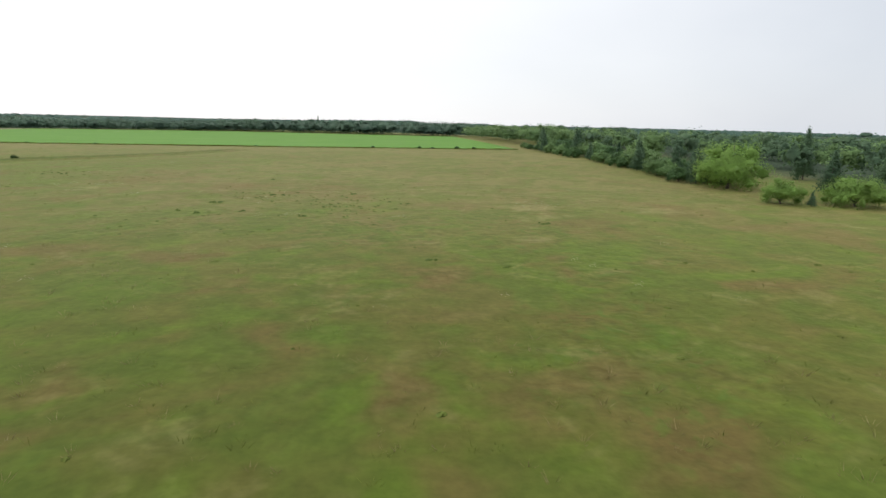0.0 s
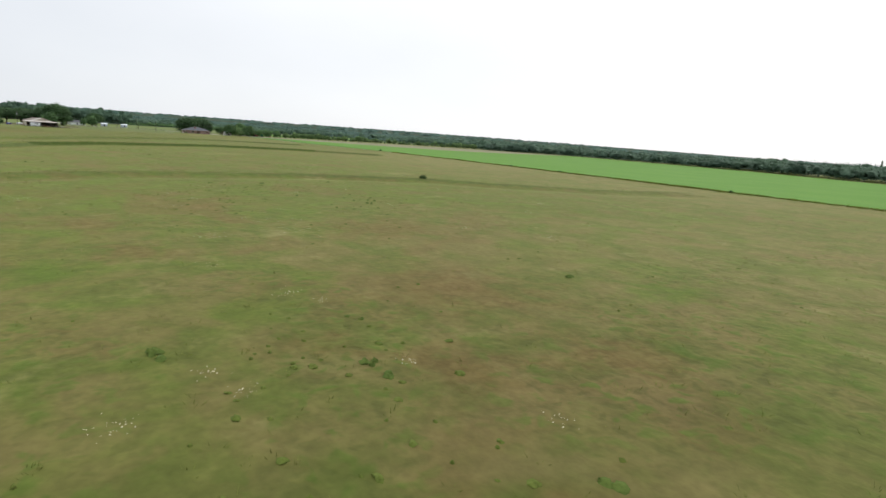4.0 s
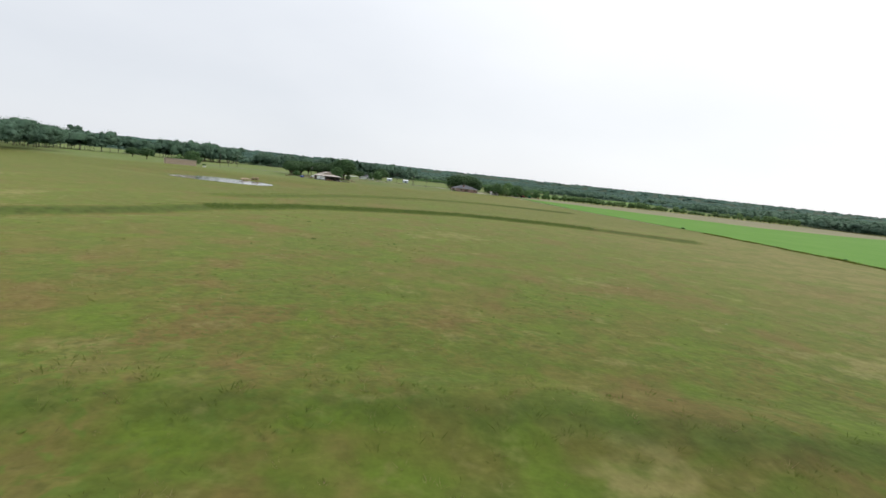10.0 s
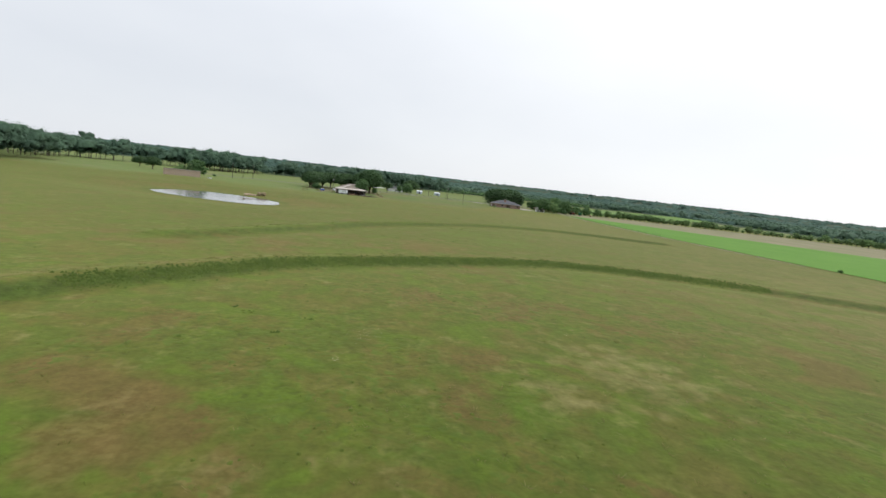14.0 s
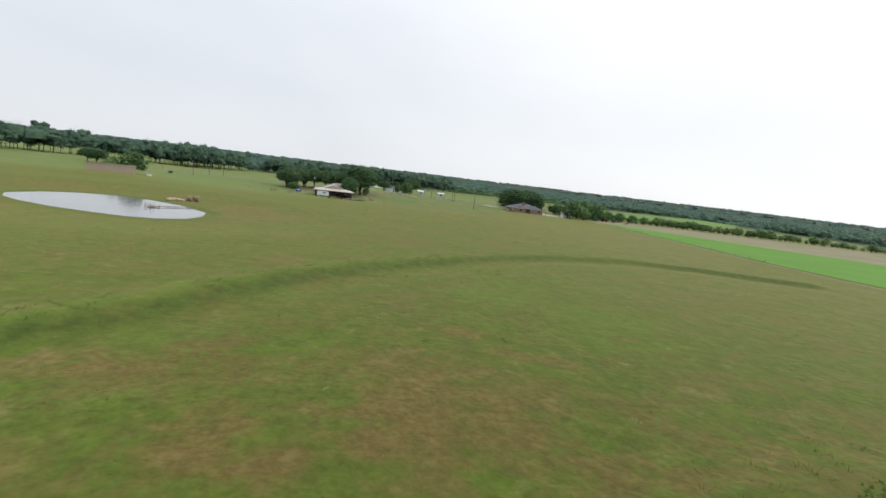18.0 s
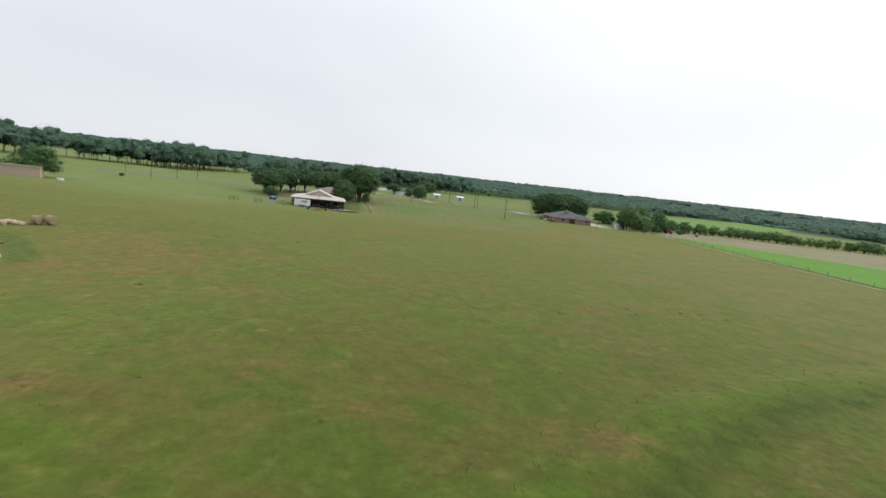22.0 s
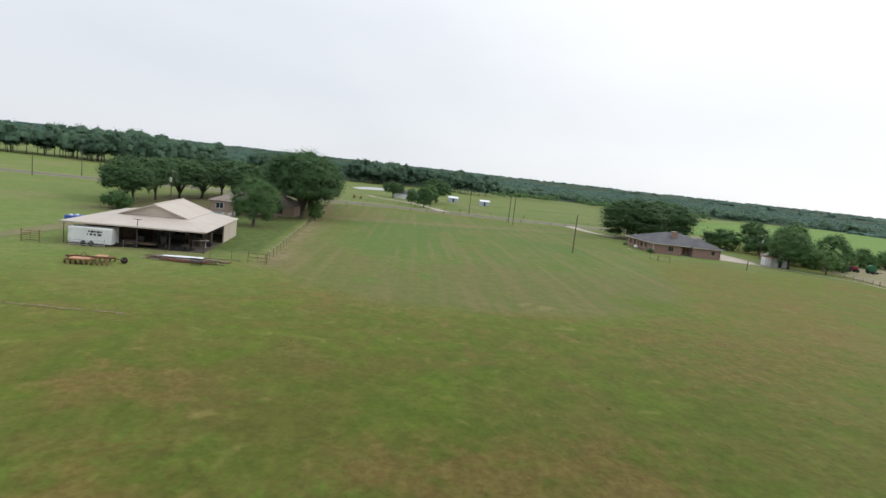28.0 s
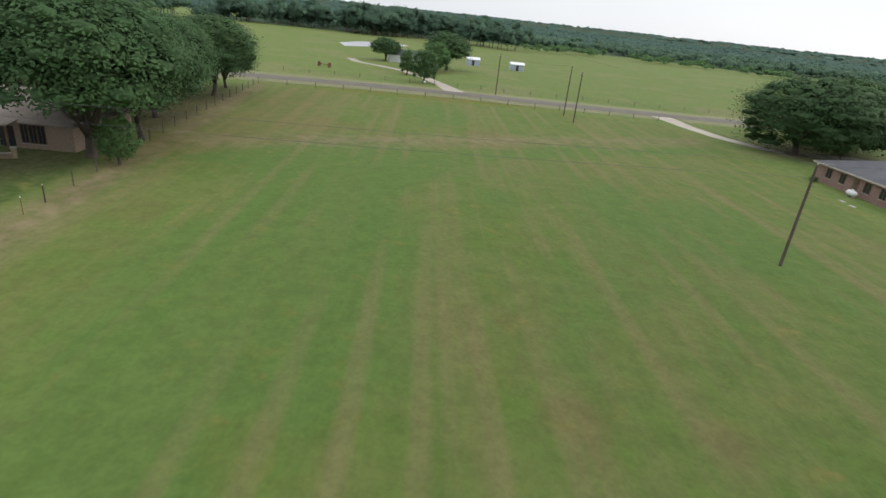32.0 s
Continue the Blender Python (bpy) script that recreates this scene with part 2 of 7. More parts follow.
def brick_material(name, a, b, mortar):
    m = material(name, a)
    n, l = m.node_tree.nodes, m.node_tree.links
    t = n.new("ShaderNodeTexBrick")
    t.inputs["Color1"].default_value, t.inputs["Color2"].default_value, t.inputs["Mortar"].default_value = (*a, 1), (*b, 1), (*mortar, 1)
    t.inputs["Scale"].default_value = 1.0
    t.inputs["Brick Width"].default_value, t.inputs["Row Height"].default_value = 0.22, 0.075
    t.inputs["Mortar Size"].default_value = 0.006
    geo = n.new("ShaderNodeTexCoord")
    sep, com = n.new("ShaderNodeSeparateXYZ"), n.new("ShaderNodeCombineXYZ")
    s = n.new("ShaderNodeMath"); s.operation = "ADD"
    l.new(geo.outputs["Object"], sep.inputs[0])
    l.new(sep.outputs[0], s.inputs[0]); l.new(sep.outputs[1], s.inputs[1])
    l.new(s.outputs[0], com.inputs[0]); l.new(sep.outputs[2], com.inputs[1])
    l.new(com.outputs[0], t.inputs["Vector"])
    hsv = [x for x in n if x.type == "HUE_SAT"][0]
    l.new(t.outputs["Color"], hsv.inputs["Color"])
    return m


M_BRICK_RED = brick_material("red_brick", (0.30, 0.180, 0.145), (0.235, 0.132, 0.105), (0.36, 0.31, 0.28))
M_BRICK_TAN = brick_material("tan_brick", (0.36, 0.26, 0.19), (0.30, 0.215, 0.16), (0.42, 0.37, 0.31))
M_BLOCK = brick_material("buff_block", (0.47, 0.36, 0.27), (0.43, 0.325, 0.245), (0.46, 0.38, 0.30))


def water_material(name, colour, rough):
    m = material(name, colour, rough=rough, fine=0.02, spec=0.5)
    n, l = m.node_tree.nodes, m.node_tree.links
    w = n.new("ShaderNodeTexNoise"); w.inputs["Scale"].default_value = 1.6; w.inputs["Detail"].default_value = 3
    g = n.new("ShaderNodeNewGeometry")
    bp = n.new("ShaderNodeBump"); bp.inputs["Strength"].default_value = 0.12; bp.inputs["Distance"].default_value = 0.02
    l.new(g.outputs["Position"], w.inputs["Vector"]); l.new(w.outputs["Fac"], bp.inputs["Height"])
    l.new(bp.outputs[0], n["Principled BSDF"].inputs["Normal"])
    return m


M_POND = water_material("pond_water", (0.150, 0.155, 0.150), 0.10)
# pale base colour in place of the sky's reflection on the far pond
M_SKY_PALE_WATER = water_material("silty_shallow_water", (0.42, 0.42, 0.44), 0.30)
M_POOL = water_material("pool_water", (0.05, 0.36, 0.46), 0.05)

# ---- the lie of the land ----
TERRACES = [
    [(-78, 26), (-86, 47), (-90.5, 56), (-92, 64), (-92.5, 76), (-91.5, 86), (-88.5, 97), (-84, 107.5), (-77, 114), (-66, 130), (-60, 148)],
    [(-140, 32), (-158, 45), (-171, 51), (-188.8, 64.7), (-194.5, 71.7), (-202.6, 84.7), (-207.7, 94.7), (-212, 107), (-211.2, 118), (-209, 126), (-203, 140), (-190, 160)],
    [(-205, 48), (-221, 57), (-235.5, 65.3), (-242.5, 68.3), (-250.4, 72.8), (-261.5, 80.7), (-275, 94), (-285.5, 106), (-292, 117), (-297.5, 134), (-296, 148), (-288, 170)],
]
POND = [(-323, 1), (-334.5, 2.5), (-342, 7.5), (-345.5, 15), (-342.5, 24), (-334.5, 36), (-323, 44.3), (-314, 46), (-307, 45), (-302.5, 41),
        (-301.2, 35), (-302.8, 28), (-305.5, 20), (-310.5, 11), (-316, 5)]
# patches of reddish-brown grass: x, y, half widths
RUDDY_EAST = [(19, 51, 2.1, 2.4), (4, 30, 1.3, 2.2), (3, 17, 1.7, 1.4), (-2, 28, 1.9, 1.9), (-3, 16, 1.1, 1.1), (-9, 47.5, 1.6, 1.3), (-11, 57, 1.8, 2.5), (-13, 16, 1.6, 1.1),
              (-16, 31, 1.7, 1.1), (-16, 66, 1.7, 2.5), (-18, 60, 1.9, 2.4), (-22, 57, 1.7, 1.3), (-25, 66, 3.9, 4.5), (-39, 54, 3.2, 2.2), (-42, 72, 5, 5.5), (-51, 53, 5.6, 2.3),
              (-54, 83, 1.3, 1.7), (-56, 77, 1.4, 1.3), (-57, 63, 2, 1.9), (-66, 61, 3.2, 2.1), (-71, 75, 2.3, 1.8), (-73, 67, 1, 1), (-76, 73, 1, 1), (-78, 81, 1, 1.1)]
RUDDY_MID = [(-104, 58, 4.7, 2.4), (-104, 76, 2.5, 1.1), (-105, 83, 3, 2.1), (-112, 66, 2.4, 1.6), (-118, 56, 1.7, 1.6), (-119, 106, 4.1, 4.8), (-120, 66, 3.8, 2.2), (-123, 95, 2, 2.4),
             (-129, 86, 3.3, 2.8), (-129, 91, 1.2, 2), (-133, 64, 3.3, 2.8), (-140, 79, 3.4, 1.7), (-146, 66, 4.8, 2.4), (-188, 80, 1.2, 1.2), (-190, 85, 1.4, 1.2), (-199, 64, 2.6, 3.7),
             (-207, 63, 3.5, 5.9), (-212, 78, 2.7, 3.2), (-212, 95, 2.3, 4.9), (-220, 87, 7.2, 5.9), (-221, 68, 2.9, 3.5), (-228, 94, 1.6, 3.5), (-233, 90, 1.8, 2.1), (-235, 105, 1, 1.4)]
RUDDY_WEST = [(-260, 71, 3.2, 2.6), (-273, 90, 1.5, 1.4), (-283, 99, 3, 3), (-285, 88, 1.5, 1.7), (-285, 69, 2.9, 2.5), (-290, 81, 2, 1.1), (-312, 74, 3.1, 2.5), (-316, 112, 1.8, 2.1),
              (-319, 120, 2.6, 3.7), (-320, 50, 6.9, 3.5), (-324, 87.5, 3.4, 1.8), (-329, 82, 3.4, 1.9), (-332, 72, 1.6, 2.6), (-336, 68, 3.3, 2.8), (-358, 87, 1.5, 1.8), (-364, 83, 1.4, 1.7),
              (-375, 112, 4.8, 3.4), (-379, 70.5, 4, 2.2), (-382, 88, 5, 3), (-385, 104.5, 5, 3.5), (-388, 108, 2, 2), (-387, 100, 2.1, 1.8), (-393, 87, 2.6, 2), (-424, 151, 3.8, 6)]
RUDDY_MORE = [(-49.5, 62.4, 3.9, 1.6), (-56, 62.4, 2.7, 1.4), (-47.3, 77.8, 1.9, 1.6), (-46, 67.4, 1, 0.8), (-213.6, 76.2, 3.3, 2.4), (-217, 84.4, 5.8, 4.2), (-383, 102.6, 4.5, 3.1),
              (-387.1, 111.2, 6.2, 3.3), (-386.2, 99.3, 1.7, 2), (-387.6, 107, 2.1, 3.3), (-393.2, 83.1, 3.5, 2.2)]
GREEN_MORE = [(-52.6, 68.2, 2.1, 2.2), (-47.5, 68.1, 2, 1.6), (-396.6, 102.5, 3.7, 2.6), (-398.5, 116.7, 3.4, 2.4), (-242.4, 105.4, 8, 7)]
# greener, thicker growth
GREEN_EAST = [(6, 20, 1.8, 1.6), (5, 33, 2, 1.6), (1, 36, 1, 2), (-6, 20, 1.8, 1.4), (-12.5, 48, 1.5, 3), (-13, 75, 1.6, 3.9), (-14, 40, 1.8, 1.6), (-17, 26, 3, 2), (-20, 76, 2, 3.8), (-22, 46, 1.8, 1),
              (-25, 41, 2.1, 1.8), (-30, 60, 2.2, 1.9), (-36, 50, 3.8, 1.4), (-51, 69, 3, 3.2), (-66, 68, 2.4, 3.3), (-74, 88, 1.3, 1.9), (-74, 70, 1.4, 2), (-77, 54, 3, 2.7), (-77, 78, 1.3, 1.5),
              (-110, 77, 2.2, 2.4), (-114, 97, 2.6, 2.7), (-128, 81, 3, 2.5), (-132, 75, 1.9, 2), (-134, 88, 2, 4)]
GREEN_WEST = [(-138, 70, 3, 1.9), (-142, 64, 5.3, 3.6), (-150, 85, 3.1, 2.5), (-235, 104, 5, 6.5), (-249, 96, 6.1, 7), (-257, 100, 4.4, 5.5), (-259, 114, 2.2, 3.1), (-264, 84, 2.4, 2.6), (-276, 94, 1.5, 1.6),
              (-280, 74, 1.6, 2.5), (-285, 106, 2.2, 3), (-293, 122, 3.3, 4.2), (-308, 101, 2, 3.7), (-310, 72, 2, 1.9), (-316, 80.5, 2.7, 2.6), (-366, 91, 1.4, 1.6), (-370, 83, 2.6, 2.9), (-405, 138, 5.6, 6.2),
              (-405, 88, 1.9, 2.1), (-406, 96, 1.4, 1.5), (-430, 132, 5.4, 6.5)]
# pale straw
PALE = [(17, 49, 2.7, 2.2), (14, 24, 1.1, 0.8), (7, 38, 1, 1), (6, 50, 3.2, 3.4), (6, 45, 2.6, 1.4), (4, 37, 1.7, 0.8), (-7, 24.5, 1.6, 1), (-6, 58, 1, 1), (-36, 54, 1.8, 1.2), (-42.5, 63.5, 2.3, 2.2),
        (-61, 90, 1.3, 2.2), (-83, 88, 1.5, 1.9), (-87, 87, 2.4, 3.2), (-99.5, 109, 3.8, 5.4), (-124, 101, 2.1, 3.1), (-138, 94, 1, 1.1), (-153, 88, 3.6, 2.4), (-158, 94, 6, 5),
        (-167, 25, 9.5, 3.2), (-196, 98, 1, 2.2), (-205, -2, 16, 4), (-414, 116, 1.2, 1.7), (-423, 116, 1.5, 3.4)]
# in the mown field: thick green and bare brown
LUSH_LAWN = [(-428.5, 95.5, 1.6, 2.4), (-435, 103, 2.6, 1.2), (-440, 99, 1, 1.1), (-447, 101, 1.9, 2), (-450, 107, 1.3, 1.1), (-454, 97, 7.5, 3.6), (-463, 102, 6, 2.8), (-463, 93, 2.9, 1.9),
             (-472, 96, 2.9, 4.4), (-492, 114, 4.2, 3), (-493, 133, 8, 8), (-500, 99, 6, 12), (-537, 111, 6.8, 5.1)]
BROWN_LAWN = [(-432, 110, 2.2, 2.4), (-440, 112, 1.8, 1), (-441, 119, 2.7, 1.6), (-442, 91, 4.1, 2.5), (-457, 100, 1.3, 1.4), (-459, 121, 1.9, 1.9), (-460, 114, 1.8, 1.7), (-468, 112, 2.9, 2.4),
              (-480, 86, 2.6, 2.3), (-488, 106, 2.1, 0.8), (-520, 94, 5, 7), (-525, 117, 3.4, 4.7)]
LAWN = [(-432, 82.3), (-424, 88), (-419, 96), (-418.5, 108), (-421.5, 123), (-430, 134), (-446, 143), (-472, 150.5),
        (-500, 157), (-530, 158.5), (-557, 158), (-557, 71.7), (-480, 78.6)]
FIELD = [(18, 162.5), (-60, 170), (-90, 175.5), (-160, 186), (-235, 196), (-330, 194), (-412, 199), (-476, 206), (-440, 232), (-380, 272),
         (-335, 305), (-330, 360), (-362, 484), (-166, 424), (1, 344)]
STUBBLE = [(-476, 206.2), (-505, 209), (-522, 222), (-524, 262), (-512, 284), (-506, 328), (-492, 390), (-455, 442), (-362, 486), (-329.6, 360), (-334.6, 305),
           (-379.6, 272), (-439.6, 232)]


def smooth(v):
    v = np.clip(v, 0, 1)
    return v * v * (3 - 2 * v)


def line_distance(x, y, pts, closed=False):
    d = np.full(np.shape(x), 1e9)
    ring = list(zip(pts, pts[1:] + pts[:1])) if closed else list(zip(pts, pts[1:]))
    for (ax, ay), (bx, by) in ring:
        ux, uy = bx - ax, by - ay
        s = np.clip(((x - ax) * ux + (y - ay) * uy) / (ux * ux + uy * uy), 0, 1)
        d = np.minimum(d, np.hypot(x - ax - s * ux, y - ay - s * uy))
    return d


def inside(x, y, pts):
    r = np.zeros(np.shape(x), bool)
    for (ax, ay), (bx, by) in zip(pts, pts[1:] + pts[:1]):
        c = (ay > y) != (by > y)
        r ^= c & (x < (bx - ax) * (y - ay) / ((by - ay) or 1e-9) + ax)
    return r


def signed(x, y, pts):
    d = line_distance(x, y, pts, True)
    return np.where(inside(x, y, pts), -d, d)


def offset(pts, d):
    """The line moved sideways by d, to the right of its run."""
    out = []
    for i, p in enumerate(pts):
        a, b = pts[max(i - 1, 0)], pts[min(i + 1, len(pts) - 1)]
        l = math.dist(a, b)
        out.append((p[0] + (b[1] - a[1]) / l * d, p[1] - (b[0] - a[0]) / l * d))
    return out


def patches(x, y, spots, edge=0.35):
    """How far inside the soft, ragged spots (x, y, half widths) each place lies."""
    out = np.zeros(np.shape(x))
    wob = 1 + edge * waves(x, y, 1.3, 3) + 0.25 * waves(x, y, 0.6, 8)
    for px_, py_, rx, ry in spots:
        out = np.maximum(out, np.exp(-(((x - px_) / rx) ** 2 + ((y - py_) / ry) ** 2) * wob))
    return out


def waves(x, y, step, seed):
    a = seed * 1.7
    return (np.sin(x / step + a) * np.cos(y / step * 1.13 - a) + np.sin((x * 0.6 + y * 0.8) / step * 0.57 + 2 * a)) / 2


def land(x, y):
    x, y = np.asarray(x, float), np.asarray(y, float)
    east = np.maximum(0, x - 24) + 0.45 * np.maximum(0, y - 180) * np.clip((x + 200) / 250, 0, 1)
    z = -13.0 * smooth(east / 380) - 62 * smooth((x - 300) / 3600)      # the land falls away to the east
    z = z + 34 * smooth((-x - 800) / 2400) + 12 * smooth((np.hypot(x + 300, y - 100) - 900) / 2000) * (x < 200)
    z = z + 1.0 * np.exp(-(((x + 424) ** 2 + (y + 23) ** 2) / 900))
    for t, high in zip(TERRACES, (0.34, 0.55, 0.48)):       # a bank with a damp hollow on its upper side
        z = z + high * np.exp(-(line_distance(x, y, t) / 2.6) ** 2) - 0.18 * np.exp(-(line_distance(x, y, offset(t, 5.0)) / 2.4) ** 2)
    s = signed(x, y, POND)
    z = z - 1.5 * smooth((36 - s) / 36) ** 0.8 - 1.0 * smooth(-s / 6)
    core = smooth((40 - np.hypot(np.maximum(np.abs(x + 290) - 330, 0), np.maximum(np.abs(y - 90) - 140, 0))) / 40)
    return z + 0.05 * waves(x, y, 5, 1) * core * smooth((s - 12) / 20) * smooth((x + 420) / 20)


def at(x, y):
    return float(land(np.array([x]), np.array([y]))[0])


# ---- building tools ----


class Geo:
    def __init__(self):
        self.v, self.f = [], []

    def add(self, verts, faces):
        k = len(self.v)
        self.v += [tuple(p) for p in verts]
        self.f += [tuple(k + i for i in f) for f in faces]
        return self

    def box(self, x0, x1, y0, y1, z0, z1, m=None):
        vs = [(x, y, z) for z in (z0, z1) for x, y in ((x0, y0), (x1, y0), (x1, y1), (x0, y1))]
        if m is not None:
            vs = [tuple(m @ Vector(p)) for p in vs]
        return self.add(vs, [(3, 2, 1, 0), (4, 5, 6, 7), (0, 1, 5, 4), (1, 2, 6, 5), (2, 3, 7, 6), (3, 0, 4, 7)])

    def chamfered(self, x0, x1, y0, y1, z0, z1, c):
        ring = [(x0 + c, y0), (x1 - c, y0), (x1, y0 + c), (x1, y1 - c), (x1 - c, y1), (x0 + c, y1), (x0, y1 - c), (x0, y0 + c)]
        mx, my = (x0 + x1) / 2, (y0 + y1) / 2
        k = 1 - 2 * c / max(x1 - x0, y1 - y0, 1e-6)
        inner = [(mx + (x - mx) * k, my + (y - my) * k) for x, y in ring]
        vs = [(x, y, z0) for x, y in ring] + [(x, y, z1 - c) for x, y in ring] + [(x, y, z1) for x, y in inner]
        fs = [tuple(range(7, -1, -1)), tuple(range(16, 24))]
        for b in (0, 8):
            fs += [(b + i, b + (i + 1) % 8, b + 8 + (i + 1) % 8, b + 8 + i) for i in range(8)]
        return self.add(vs, fs)

    def tube(self, path, radii, n=8, cap=True):
        path = [Vector(p) for p in path]
        rings = []
        for i, p in enumerate(path):
            d = (path[min(i + 1, len(path) - 1)] - path[max(i - 1, 0)]).normalized()
            side = d.cross(Vector((0, 0, 1)) if abs(d.z) < 0.9 else Vector((1, 0, 0))).normalized()
            up = side.cross(d)
            r = radii[i] if isinstance(radii, (list, tuple)) else radii
            rings.append([p + (side * math.cos(a) + up * math.sin(a)) * r for a in [2 * math.pi * k / n for k in range(n)]])
        vs = [q for r in rings for q in r]
        fs = [(i * n + k, i * n + (k + 1) % n, (i + 1) * n + (k + 1) % n, (i + 1) * n + k) for i in range(len(rings) - 1) for k in range(n)]
        if cap:
            fs += [tuple(range(n - 1, -1, -1)), tuple(range((len(rings) - 1) * n, len(rings) * n))]
        return self.add(vs, fs)

    def slab(self, ring, thick):
        """A sheet: ring of points, thickened downwards."""
        n = len(ring)
        vs = list(ring) + [(x, y, z - thick) for x, y, z in ring]
        return self.add(vs, [tuple(range(n)), tuple(range(2 * n - 1, n - 1, -1))] + [(i, n + i, n + (i + 1) % n, (i + 1) % n) for i in range(n)])

    def lathe(self, profile, n=16, m=None):
        """profile: (radius, z) round the z axis."""
        vs = [(r * math.cos(2 * math.pi * k / n), r * math.sin(2 * math.pi * k / n), z) for r, z in profile for k in range(n)]
        if m is not None:
            vs = [tuple(m @ Vector(p)) for p in vs]
        fs = [(i * n + k, i * n + (k + 1) % n, (i + 1) * n + (k + 1) % n, (i + 1) * n + k) for i in range(len(profile) - 1) for k in range(n)]
        return self.add(vs, fs + [tuple(range(n - 1, -1, -1)), tuple(range((len(profile) - 1) * n, len(profile) * n))])

    def lump(self, centre, radii, seed, rough=0.18, rings=6, n=9):
        rng = random.Random(seed)
        ph = [rng.uniform(0, 6.3) for _ in range(6)]
        vs, cx = [], Vector(centre)
        for i in range(rings + 1):
            a = math.pi * i / rings
            for k in range(n):
                b = 2 * math.pi * k / n
                d = Vector((math.sin(a) * math.cos(b), math.sin(a) * math.sin(b), math.cos(a)))
                s = 1 + rough * (math.sin(3 * d.x + ph[0]) + math.sin(4 * d.y + ph[1]) + math.sin(4 * d.z + ph[2] + 2 * d.x)) / 1.8
                vs.append(cx + Vector((d.x * radii[0], d.y * radii[1], d.z * radii[2])) * s)
        fs = [(i * n + k, (i + 1) * n + k, (i + 1) * n + (k + 1) % n, i * n + (k + 1) % n) for i in range(rings) for k in range(n)]
        return self.add(vs, fs)

    def mesh(self, name, mat, soft=False):
        me = bpy.data.meshes.new(name)
        me.from_pydata(self.v, [], self.f)
        me.materials.append(mat)
        if soft:
            me.polygons.foreach_set("use_smooth", [True] * len(me.polygons))
        me.update()
        return me


def part(name, geo, mat, parent, label="", soft=False):
    ob = new(name, geo.mesh(name, mat, soft) if isinstance(geo, Geo) else geo)
    ob.parent = parent
    if label:
        tagged(ob, label)
    return ob


def thing(name, m, label, category, group=""):
    ob = new(name)
    ob.empty_display_size = 0.3
    ob.matrix_world = m
    return tagged(ob, label, category, group)


def quads_mesh(name, verts, mat, per=4, normals=None):
    """A mesh of loose polygons, `per` corners each, from an array of points; normals: one a polygon, for soft shading."""
    verts = np.ascontiguousarray(verts, dtype=np.float32).reshape(-1, 3)
    k = len(verts) // per
    me = bpy.data.meshes.new(name)
    me.vertices.add(len(verts)); me.loops.add(len(verts)); me.polygons.add(k)
    me.vertices.foreach_set("co", verts.ravel())
    me.loops.foreach_set("vertex_index", np.arange(len(verts), dtype=np.int32))
    me.polygons.foreach_set("loop_start", np.arange(k, dtype=np.int32) * per)
    me.materials.append(mat)
    me.polygons.foreach_set("use_smooth", np.ones(k, dtype=bool))
    me.update()
    if normals is not None:
        nn = normals / np.maximum(np.linalg.norm(normals, axis=1), 1e-6)[:, None]
        me.normals_split_custom_set_from_vertices(np.repeat(nn, per, 0).astype(np.float32))
    return me


def stuff(name, me, label, category="", kind="stuff"):
    return tagged(new(name, me), label, category, "", kind)


# ---- ground: one sheet to the horizon ----


def growing(a, b, step, far, count):
    core = np.arange(a, b + step / 2, step)
    k = np.arange(1, count + 1) / count
    grow = k ** 2.6
    return np.concatenate([(a - (far + a) * grow)[::-1] if a > -far else [], core, b + (far - b) * grow])


